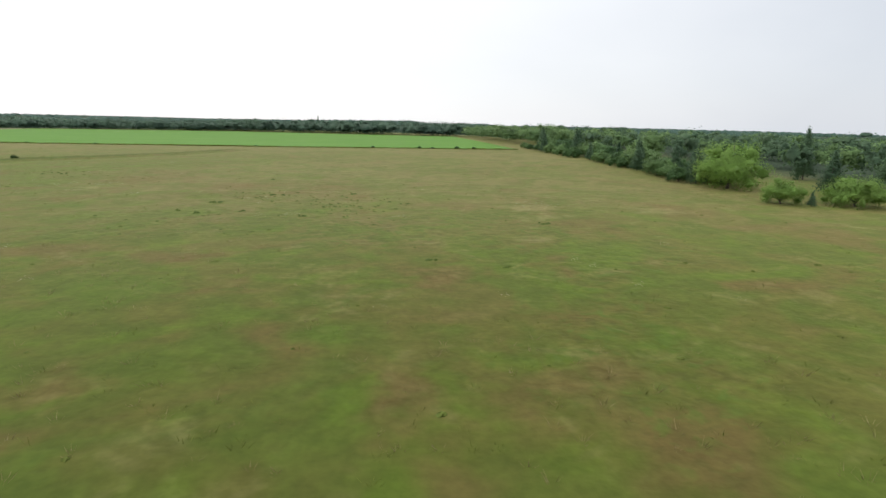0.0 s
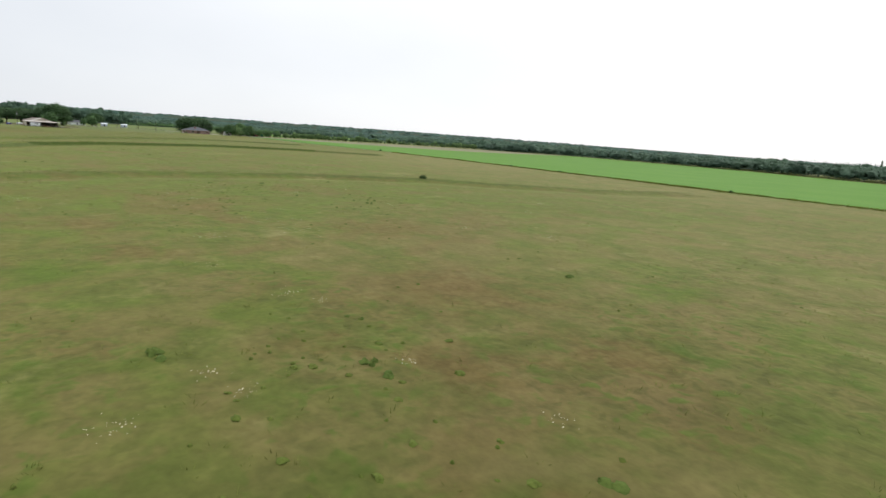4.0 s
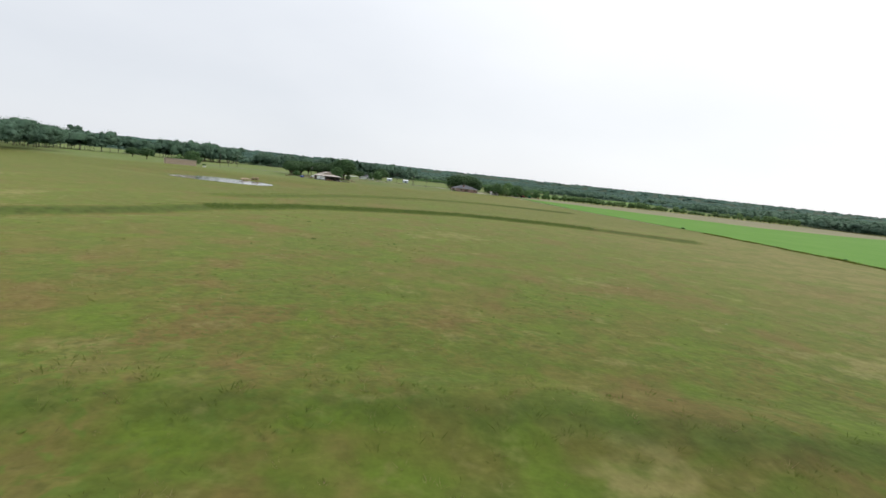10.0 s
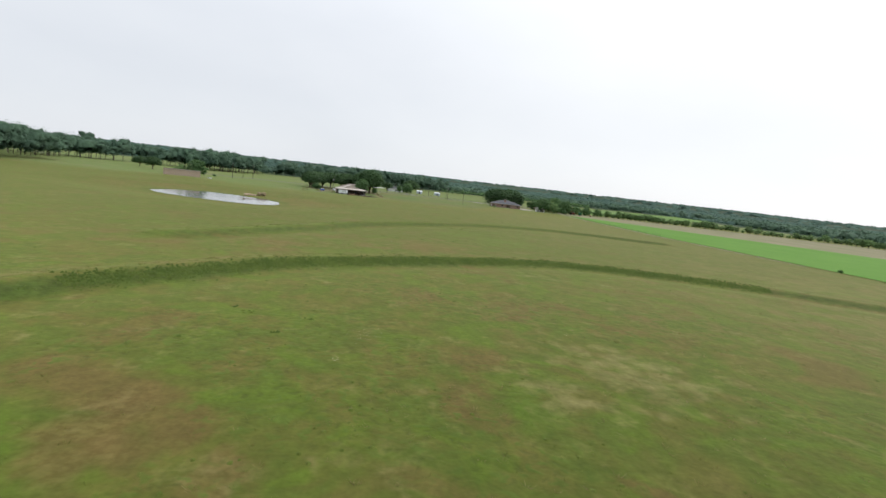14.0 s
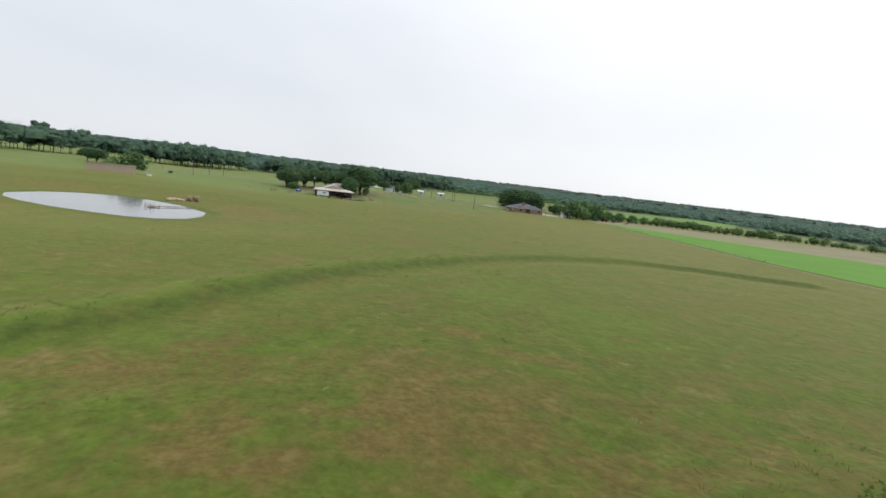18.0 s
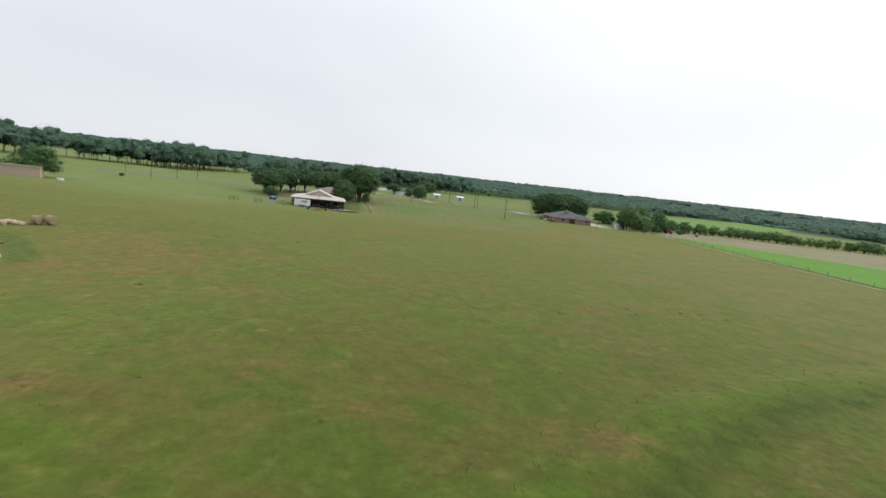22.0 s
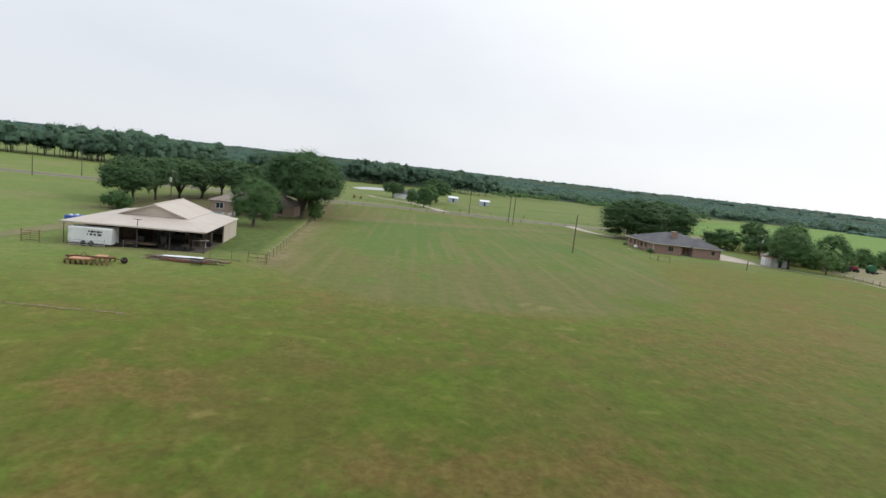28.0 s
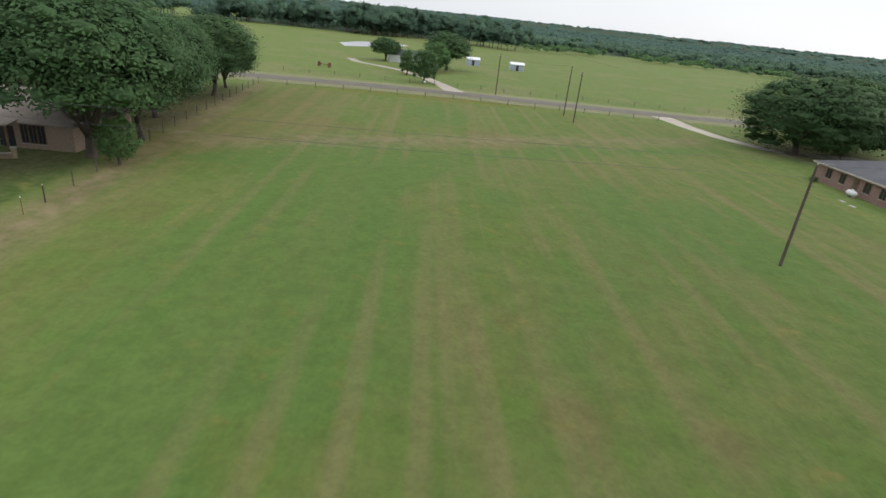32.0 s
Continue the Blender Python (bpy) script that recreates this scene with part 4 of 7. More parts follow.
water("pond", [((x + 324) * 0.99 - 324, (y - 25) * 0.99 + 25) for x, y in POND], -1.46, M_POND, "still grey farm pond with grassy banks", "pond")
water("pond_far", [(-712, 66), (-735, 60), (-765, 65), (-797, 84), (-775, 93), (-742, 86)], at(-750, 75) + 0.1, M_SKY_PALE_WATER, "distant stock pond beyond the road", "pond")

# ---- trees ----


def leaves(rng, lobes, count, size, heart=None, shaggy=0.10, deep=0.34):
    """Small leaf-clump quads over the lobes: (centre, radii) each; most near the surface."""
    vol = np.array([r[0] * r[1] * r[2] for _, r in lobes]) ** 0.68
    pick = rng.choice(len(lobes), count, p=vol / vol.sum())
    cen, rad = np.array([c for c, _ in lobes])[pick], np.array([r for _, r in lobes])[pick]
    d = rng.normal(size=(count, 3)); d /= np.linalg.norm(d, axis=1)[:, None]
    depth = 1.12 - deep * rng.random(count) ** 1.3
    p = cen + d * rad * depth[:, None] * (1 + shaggy * np.clip(rng.normal(size=count), -2, 1.3))[:, None]
    out = d
    if heart is not None:           # the whole crown's roundness
        o = p - np.array(heart)
        out = o / np.maximum(np.linalg.norm(o, axis=1), 1e-6)[:, None]
    nrm = d * 0.35 + out * 0.75 + rng.normal(size=(count, 3)) * 0.34 + np.array([0, 0, 0.35])
    nrm /= np.linalg.norm(nrm, axis=1)[:, None]
    a = np.cross(nrm, rng.normal(size=(count, 3))); a /= np.linalg.norm(a, axis=1)[:, None]
    b = np.cross(nrm, a)
    s = size * (0.5 + 0.9 * rng.random(count))[:, None]
    e = s * (0.4 + 0.5 * rng.random(count))[:, None]
    q = np.stack([p - a * s, p - b * e * 0.8, p + a * s, p + b * e], 1)
    soft = d * 0.25 + out * 0.9 + nrm * 0.30 + np.array([0, 0, 0.15])
    flip = np.einsum("ij,ij->i", np.cross(q[:, 1] - q[:, 0], q[:, 2] - q[:, 1]), soft) < 0      # every clump's front faces outwards
    q[flip] = q[flip][:, ::-1]
    return q, soft


def ball(level):
    bm = bmesh.new()
    bmesh.ops.create_icosphere(bm, subdivisions=level, radius=1)
    bm.verts.ensure_lookup_table()
    v = np.array([p.co[:] for p in bm.verts])
    f = np.array([[p.index for p in q.verts] for q in bm.faces])
    bm.free()
    return v, f


BALLS = {k: ball(k) for k in (1, 2, 3)}


def cores(rng, lobes, level, fill=0.88, rough=0.16, round_=0.95):
    """The dense inside of each lobe: an uneven lump of foliage."""
    v, f = BALLS[level]
    vs, fs, ns = [], [], []
    for i, (c, r) in enumerate(lobes):
        ph = rng.uniform(0, 6.3, 4)
        k = 1 + rough * (np.sin(4 * v[:, 0] + ph[0]) + np.sin(5 * v[:, 1] + ph[1] + v[:, 2]) + np.sin(4.5 * v[:, 2] + ph[2] + 2 * v[:, 0]) + np.sin(9 * v[:, 0] + 8 * v[:, 1] + ph[3])) / 2
        vs.append(np.array(c) + v * np.array(r) * (fill * k)[:, None])
        fs.append(f + i * len(v))
        ns.append(v * round_ + rng.normal(size=v.shape) * 0.25 + np.array([0, 0, 0.12]))
    return np.concatenate(vs), np.concatenate(fs), np.concatenate(ns)


def foliage(name, mat, quads, qn, core):
    """One crown mesh of leaf clumps and their dense inside, with soft normals."""
    cv, cf, cn = core
    quads = quads.reshape(-1, 3)
    k, m = len(quads) // 4, len(cf)
    me = bpy.data.meshes.new(name)
    me.vertices.add(len(cv) + len(quads)); me.loops.add(3 * m + 4 * k); me.polygons.add(m + k)
    me.vertices.foreach_set("co", np.concatenate([cv, quads]).astype(np.float32).ravel())
    me.loops.foreach_set("vertex_index", np.concatenate([cf.ravel(), len(cv) + np.arange(4 * k)]).astype(np.int32))
    me.polygons.foreach_set("loop_start", np.concatenate([3 * np.arange(m), 3 * m + 4 * np.arange(k)]).astype(np.int32))
    me.materials.append(mat)
    me.polygons.foreach_set("use_smooth", np.ones(m + k, dtype=bool))
    me.update()
    nn = np.concatenate([cn, np.repeat(qn, 4, 0)])
    nn = nn / np.maximum(np.linalg.norm(nn, axis=1), 1e-6)[:, None]
    me.normals_split_custom_set_from_vertices(nn.astype(np.float32))
    return me


def tree_kind(kind, seed):
    """A tree one metre high and one metre wide, to be scaled: trunk with limbs, and a crown."""
    rng = np.random.default_rng(seed)
    rnd = random.Random(seed)
    root = new(kind.replace("near_", "").replace("live_", ""))
    g = Geo()
    lobes = []
    close, live = kind.startswith("near_"), "live" in kind
    kind = kind.replace("near_", "").replace("live_", "")
    u = rnd.uniform
    if kind == "oak_tree":          # broad, flat-bottomed crown on several spreading limbs
        mat, count, size = M_OAK, *((30000, 0.0088) if close else (8000, 0.0160))
        low = 1.90 if live else 1.50
        for i in range(96):
            f = (i + 0.5) / 96
            a, up = 2.39996 * i, 1 - low * f
            r = math.sqrt(max(0.0, 1 - up * up)) * u(0.80, 1.06)
            lobes.append(((0.37 * r * math.cos(a), 0.37 * r * math.sin(a), (0.52 if live else 0.57) + (0.38 if live else 0.34) * up * u(0.88, 1.05) + (u(-0.10, 0.06) if up < 0 else 0)), (u(0.07, 0.14), u(0.07, 0.14), u(0.06, 0.11))))
        for k in range(10):
            b, r = u(0, 6.283), u(0.05, 0.30)
            lobes.append(((r * math.cos(b), r * math.sin(b), u(0.34, 0.5)), (u(0.05, 0.12), u(0.05, 0.12), u(0.04, 0.08))))
        lobes.append(((0, 0, 0.60), (0.31, 0.31, 0.25)))
        fork = 0.14
    elif kind == "elm_tree":        # upright and full
        n, mat, count, size = 56, M_ELM, *((30000, 0.0084) if close else (8000, 0.0155))
        for i in range(n):
            a, z = 2.4 * i, 0.22 + 0.68 * (i / (n - 1))
            r = 0.40 * math.sin(math.pi * (0.30 + 0.58 * i / n)) * u(0.62, 1.06)
            lobes.append(((r * math.cos(a), r * math.sin(a), z + u(-0.05, 0.05)), (u(0.07, 0.14), u(0.07, 0.14), u(0.06, 0.13))))
        lobes.append(((0, 0, 0.60), (0.29, 0.29, 0.29)))
        fork = 0.20
    elif kind == "young_tree":
        n, mat, count, size = 14, M_HEDGE, 900, 0.036
        for i in range(n):
            a, z = 2.4 * i, 0.24 + 0.60 * (i / (n - 1))
            r = 0.32 * math.sin(math.pi * (0.25 + 0.62 * i / n)) * u(0.5, 1.05)
            lobes.append(((r * math.cos(a), r * math.sin(a), z), (u(0.10, 0.22), u(0.10, 0.22), u(0.09, 0.17))))
        fork = 0.18
    elif kind == "cedar_tree":      # pointed and dark, with loose tips
        n, mat, count, size = 22, M_CEDAR, 3000, 0.022
        for i in range(n):
            z = 0.10 + 0.84 * i / (n - 1)
            r, a = 0.34 * (1 - 0.92 * i / (n - 1)), 2.4 * i
            lobes.append(((0.6 * r * math.cos(a) + u(-0.03, 0.03), 0.6 * r * math.sin(a), z), (0.07 + r * u(0.4, 0.75), 0.07 + r * u(0.4, 0.75), u(0.06, 0.11))))
        fork = 0.5
    else:                           # shrub: foliage to the ground
        n, count, size = 34, *((14000, 0.0110) if kind == "bright_shrub" else (3200, 0.024))
        mat = {"bright_shrub": M_BRIGHT, "hedge_shrub": M_HEDGE}.get(kind, M_ELM)
        for i in range(n):
            a, r = 2.4 * i, 0.36 * math.sqrt((i + 0.3) / n)
            lobes.append(((r * math.cos(a), r * math.sin(a), 0.60 - 1.1 * r + u(-0.16, 0.16)), (u(0.05, 0.16), u(0.05, 0.16), u(0.06, 0.20))))
        lobes.append(((0, 0, 0.32), (0.32, 0.32, 0.28)))
        fork = 0.08
    lean = (u(-0.02, 0.02), u(-0.02, 0.02))
    tr = {"cedar_tree": 0.02, "oak_tree": 0.021}.get(kind, 0.026)
    if "shrub" in kind:
        tr = 0.016
    top = 0.62 if kind != "cedar_tree" else 0.93
    g.tube([(0, 0, -0.03), (0, 0, 0.02), (lean[0], lean[1], fork), (lean[0] * 2, lean[1] * 2, top)], [tr * 1.6, tr * 1.15, tr * 0.85, tr * 0.2], 8)
    for i in range(8):
        c, r = lobes[(i * (4 if kind == "oak_tree" else 2)) % len(lobes)]
        mid = (c[0] * 0.5 + lean[0], c[1] * 0.5 + lean[1], fork + (c[2] - fork) * 0.42)
        g.tube([(lean[0] * 0.9, lean[1] * 0.9, fork * u(0.7, 1.05)), mid, (c[0] * 0.9, c[1] * 0.9, c[2])], [tr * 0.66, tr * 0.46, tr * 0.12], 5)
    part("trunk", g, M_BARK, root, soft=True)
    q, nrm = leaves(rng, lobes, count, size, (0, 0, 0.40), 0.18, 0.60)
    part("crown", foliage("crown", mat, q, nrm, cores(rng, lobes, 1, 0.48, 0.22)), mat, root)
    return root


KINDS = {k: [tree_kind(k, s) for s in seeds] for k, seeds in
         (("near_oak_tree", (5, 6, 7)), ("near_live_oak_tree", (71, 72)), ("near_elm_tree", (8, 9)), ("oak_tree", (1, 2, 3, 4)), ("elm_tree", (11, 12, 13)), ("young_tree", (15, 16, 17, 18)), ("cedar_tree", (21, 22, 23)), ("bright_shrub", (31, 32)), ("dull_shrub", (41, 42)), ("hedge_shrub", (51, 52, 53)))}
USED = {k: 0 for k in KINDS}


def tree(kind, x, y, h, w, label, category="tree", group=""):
    i = USED[kind]
    USED[kind] += 1
    src = KINDS[kind][i % len(KINDS[kind])]
    rnd = random.Random(i * 7 + len(kind))
    m = pose(x, y, at(x, y), 0, 0, rnd.uniform(0, 360)) @ Matrix.Diagonal((w, w * rnd.uniform(0.93, 1.07), h, 1))
    if i < len(KINDS[kind]):
        ob = src
        ob.matrix_world = m
    else:
        ob = copy_thing(src, pose(0, 0, 0))
        ob.matrix_world = m
    if kind.endswith("shrub"):
        ob.name = "shrub"
    return tagged(ob, label, category, group)


# round the barn and the tan house
tree("near_elm_tree", -469.3, 70.2, 9.6, 10.6, "full green elm with a short dark trunk on the yard grass")
tree("near_elm_tree", -484.2, 68.2, 8.4, 8.6, "smaller green tree beside the pool patio")
tree("near_oak_tree", -493.0, 74.6, 16.6, 21.0, "tall dark spreading tree before the tan house")
tree("elm_tree", -491.5, 78.0, 4.8, 4.6, "small young tree at the yard fence")
for x, y, h, w in ((-502, 75, 13.5, 17), (-514, 71, 14, 18), (-523, 68, 13.5, 18), (-536, 70.5, 13.4, 18), (-546, 69, 11.5, 13)):
    tree("near_oak_tree", x, y, h, w, "dark green oak in the row along the yard fence", group="oaks along the yard fence")
for x, y, h, w in ((-512.9, 38.2, 11.4, 16), (-501, 37.5, 10.8, 13), (-494, 35.5, 11, 15), (-521, 41, 11.2, 16), (-532, 46, 12, 16), (-543, 55, 12, 15),
                   (-530, 58, 12, 15), (-487, 37.5, 10, 13), (-540, 40, 11, 15), (-520, 54, 11.5, 14)):
    tree("oak_tree", x, y, h, w, "dark oak with forked limbs in the grove behind the barn", group="oak grove behind the barn")
tree("dull_shrub", -475.6, 41.7, 5.6, 7.8, "round bushy green tree beside the oak grove")
# round the brick house
for x, y, h, w in ((-534, 171.5, 14.2, 26), (-538, 183, 14.4, 24), (-549, 191, 10.5, 15)):
    tree("near_live_oak_tree", x, y, h, w, "massive dark live oak over the gravel drive", group="live oaks by the brick house")
for x, y, h, w in ((-533, 200.5, 10.5, 14), (-527, 210, 9.5, 12)):
    tree("dull_shrub", x, y, h, w, "full dark green tree behind the brick house")
tree("hedge_shrub", -504, 203.5, 12.5, 14, "light green rounded tree behind the white shed")
tree("near_elm_tree", -493.3, 195.5, 9.8, 12.5, "leafy elm over the small white shed")
for x, y, h, w in ((-513, 210, 11.5, 13), (-523, 216, 10.5, 13), (-545, 219, 10.5, 12), (-505, 216, 10, 11)):
    tree("elm_tree", x, y, h, w, "green elm in the trees behind the shed")
for x, y, h, w in ((-500, 208, 8, 9), (-511, 221, 9, 10), (-517, 229, 9.5, 11), (-520, 238, 9, 11), (-522, 248, 8.5, 10), (-497, 212, 5.6, 5), (-532, 222, 8, 12), (-540, 232, 8, 12)):
    tree("dull_shrub", x, y, h, w, "scrubby green tree along the field corner", group="scrub at the field corner")
tree("young_tree", -488.5, 201.8, 7.6, 8.0, "young leaning tree with open branches by the rail fence")
tree("dull_shrub", -507.4, -28.2, 2.2, 3.0, "low dark bush beside the road poles", "bush")
# over the road
tree("oak_tree", -648.7, 90.2, 8.4, 13.5, "dark round oak beside the farm drive")
tree("elm_tree", -588.4, 105.2, 8.8, 9.0, "green elm where the farm drive meets the road")
tree("oak_tree", -634.7, 112.2, 12.8, 18, "dark spreading oak by the white farm sheds")
tree("elm_tree", -606, 100, 7.2, 6.5, "slim green tree along the farm drive")
tree("elm_tree", -622, 108, 9.5, 12, "green tree beside the farm drive")
# by the block shed and the pond
tree("elm_tree", -434, -17.5, 9.6, 12.5, "lone green elm at the end of the block shed")
tree("hedge_shrub", -433, -25, 8.0, 11, "dense round tree rising behind the block shed")
for x, y, h, w in ((-520, -72, 9, 14), (-560, -96, 8, 14)):
    tree("oak_tree", x, y, h, w, "dark oak standing alone in the far pasture", group="far pasture oaks")

# hedge on the east side
rnd = random.Random(5)
for i in range(52):
    f = i / 51
    y = 72 + 102 * f ** 1.25
    x = np.interp(y, [60, 68, 82, 115, 150, 176], [33, 30, 30, 29, 25, 22]) + (rnd.uniform(-0.8, 1.0) if i % 2 else rnd.uniform(1.5, 4.5))
    k = ("hedge_shrub", "cedar_tree", "hedge_shrub", "dull_shrub", "hedge_shrub", "dull_shrub", "cedar_tree")[i % 7]
    h = rnd.uniform(2.6, 4.8) + (0.8 if i % 2 == 0 else -0.6)
    tree(k, x, y, h * (1.2 if k == "cedar_tree" else 1), h * (0.85 if k == "cedar_tree" else 1.35), {"dull_shrub": "dark green bush in the overgrown hedge", "hedge_shrub": "mid-green leafy bush in the overgrown hedge", "cedar_tree": "dark cedar in the overgrown hedge"}[k], "tree" if k == "cedar_tree" else "bush", "east hedge")
tree("bright_shrub", 32.0, 67.4, 8.4, 10.4, "large bright yellow-green rounded tree in the hedge")
tree("bright_shrub", 30.8, 54.6, 3.7, 4.8, "bright yellow-green bush in the grass", "bush")
tree("bright_shrub", 37.2, 53.4, 4.4, 7.6, "bright yellow-green bush with open stems", "bush")
tree("cedar_tree", 32.9, 53.2, 1.5, 1.2, "tiny dark juniper in the grass")
for x, y, h, w in ((49, 80, 7.4, 4.0), (42, 64, 5, 4), (46, 59, 5.5, 4.5), (50, 66, 6, 5), (54, 60, 6, 5), (49, 56, 5, 4), (56, 70, 7, 6)):
    tree("cedar_tree", x, y, h, w, "dark pointed cedar behind the hedge", group="cedars behind the hedge")


# the thin row along the stubble
for i in range(84):
    f = i / 83
    x = float(np.interp(f, [0, 0.2, 0.36, 0.55, 0.8, 1.0], [-527, -520, -512, -505, -482, -455])) + rnd.uniform(-3, 1)
    y = float(np.interp(f, [0, 0.2, 0.36, 0.55, 0.8, 1.0], [256, 284, 310, 345, 405, 444])) + rnd.uniform(-2, 2)
    h = rnd.uniform(2.8, 6.8)
    tree("young_tree", x, y, h, h * rnd.uniform(1.0, 1.7), "thin young tree in the row along the stubble", "tree", "stubble tree row")


def wood(name, pts, low, high, per, size, mat, label, shape=(0.42, 0.62), trunks=False, seed=1, lobes_each=6, level=1, fill=0.9, sink=0.0, dense=99, flat=0.5):
    """Many crowns in one mesh: uneven lumps of foliage with leaf clumps on each."""
    rng = np.random.default_rng(seed)
    out, inner = [], []
    pts = np.array(pts)
    zs = land(pts[:, 0], pts[:, 1])
    tall = 0.5 + 0.5 * waves(pts[:, 0], pts[:, 1], 26, seed)      # stands of taller and of lower trees
    g = Geo()
    for (x, y), z, t in zip(pts, zs, tall):
        h = low + (high - low) * np.clip(0.55 * t + 0.6 * rng.random() ** 1.3, 0, 1.15)
        w = h * rng.uniform(*shape)
        z = z - sink * h
        base = rng.choice([0.0, 0.05, 0.13]) if trunks else 0.10
        mid, tall_ = z + (0.54 + base * 0.4) * h, h * (0.42 - base * 0.4)
        lobes = [((x, y, mid), (w * 0.66, w * 0.66, tall_ * 0.85))]
        for k in range(lobes_each - 1):        # lumps on the crown's outside
            a, up, f = rng.uniform(0, 6.28), rng.uniform(-0.75, 1.0), rng.uniform(0.22, 0.42)
            r = w * 0.72 * math.sqrt(1 - up * up) * rng.uniform(0.7, 1.1)
            lobes.append(((x + r * math.cos(a), y + r * math.sin(a), mid + tall_ * 0.72 * up), (w * f, w * f, tall_ * f * 1.05)))
        out.append(leaves(rng, lobes, per, size, (x, y, z + h * 0.4), 0.05))
        inner.append(cores(rng, lobes[:dense], level, fill, 0.30, 0.45))
        if trunks:
            g.tube([(x, y, z - 0.2), (x, y, z + h * 0.5)], [0.24, 0.14], 5, False)
    shift = np.cumsum([0] + [len(v) for v, _, _ in inner])[:-1]
    core = (np.concatenate([v for v, _, _ in inner]), np.concatenate([f + k for (_, f, _), k in zip(inner, shift)]), np.concatenate([n for _, _, n in inner]) + np.array([0, 0, flat]))
    me = foliage(name, mat, np.concatenate([q for q, _ in out]), np.concatenate([v for _, v in out]) + np.array([0, 0, flat]), core)
    ob = stuff(name, me, label, "woods")
    if trunks:
        part("trunks", g, M_BARK, ob)
    return ob


def band(rng, line, deep, count, away):
    """Points along a line of places, up to `deep` behind it on the side away from (x, y)."""
    seg = [math.dist(a, b) for a, b in zip(line, line[1:])]
    tot, pts = sum(seg), []
    for i in range(count):
        s = rng.uniform(0, tot)
        for (a, b), d in zip(zip(line, line[1:]), seg):
            if s <= d:
                break
            s -= d
        u = Vector((b[0] - a[0], b[1] - a[1])).normalized()
        nrm = Vector((-u.y, u.x))
        p = Vector(a) + u * s
        if nrm.dot(p - Vector(away)) < 0:
            nrm = -nrm
        p += nrm * deep * rng.random() ** 1.4
        pts.append((p.x, p.y))
    return pts


wr = np.random.default_rng(8)
CENTRE = (-300, 90)
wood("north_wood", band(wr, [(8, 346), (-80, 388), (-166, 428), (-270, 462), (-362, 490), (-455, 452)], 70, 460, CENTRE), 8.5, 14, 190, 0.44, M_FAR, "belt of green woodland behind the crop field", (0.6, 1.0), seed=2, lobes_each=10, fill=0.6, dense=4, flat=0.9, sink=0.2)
pts = [(wr.uniform(36, 150), wr.uniform(58, 230)) for _ in range(420)]
pts = [(x, y) for x, y in pts if x > 39 + 0.02 * y and not (36 < x < 66 and y < 74) and y > 50 + 0.12 * x]
wood("cedar_wood", [p for i, p in enumerate(pts) if i % 2], 3.5, 7.2, 270, 0.25, M_CEDAR, "dark cedar scrub behind the hedge", (0.4, 0.6), seed=3, lobes_each=9, fill=0.55)
wood("mixed_wood", [p for i, p in enumerate(pts) if not i % 2], 3.5, 7.8, 270, 0.27, M_HEDGE, "mixed green wood behind the hedge", (0.45, 0.75), seed=4, lobes_each=9, fill=0.55)
pts = [(wr.uniform(36, 420), wr.uniform(70, 560)) for _ in range(640)]
pts = [(x, y) for x, y in pts if (x > 145 or y > 225) and x > 38 + 0.02 * y]
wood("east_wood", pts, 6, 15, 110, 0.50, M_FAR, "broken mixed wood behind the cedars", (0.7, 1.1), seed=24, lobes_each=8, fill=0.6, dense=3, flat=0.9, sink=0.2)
wood("hedge_wood", band(wr, [(28, 178), (21, 230), (12, 300), (5, 346)], 34, 150, CENTRE), 3.5, 8, 260, 0.26, M_HEDGE, "overgrown tree belt along the crop field", (0.5, 0.85), seed=14, lobes_each=9, fill=0.58)
wood("south_wood", band(wr, [(-318, -76), (-355, -92), (-392, -104), (-466, -122), (-505, -122)], 60, 120, CENTRE), 11, 22, 620, 0.42, M_DEEP, "tall dark wood beyond the pond", (0.45, 0.75), seed=5, lobes_each=12, fill=0.76, dense=10, flat=0.6)
wood("pasture_tree_row", band(wr, [(-520, -150), (-600, -172), (-650, -172), (-692, -160), (-697, -110), (-688, -78), (-715, -58), (-790, -58), (-862, -66)], 55, 170, CENTRE), 11, 25, 620, 0.44, M_DEEP, "long row of dark trees with bare trunks beyond the road", (0.40, 0.72), seed=6, trunks=True, lobes_each=12, fill=0.76, dense=10, flat=0.6)
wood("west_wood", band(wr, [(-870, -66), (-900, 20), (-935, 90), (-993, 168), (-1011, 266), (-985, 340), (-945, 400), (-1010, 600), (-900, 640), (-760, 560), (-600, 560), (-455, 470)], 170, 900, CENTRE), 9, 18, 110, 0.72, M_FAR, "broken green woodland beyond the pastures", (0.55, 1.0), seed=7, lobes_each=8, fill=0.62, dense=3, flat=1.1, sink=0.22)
wood("farm_belt", band(wr, [(-858, -40), (-880, 0), (-886, 30), (-858, 56), (-880, 84), (-918, 104), (-905, 122), (-848, 146)], 30, 96, CENTRE), 12, 24, 520, 0.48, M_DEEP, "belt of tall dark trees beyond the far pond", (0.38, 0.66), seed=9, trunks=True, lobes_each=12, fill=0.76, dense=10, flat=0.6)
wood("scrub_far", band(wr, [(-880, 190), (-900, 260), (-880, 330), (-850, 380)], 60, 90, CENTRE), 3, 8, 120, 0.45, M_ELM, "light green scrub at the pasture's far edge", (0.6, 1.0), seed=10, fill=0.6, dense=3, flat=0.9)


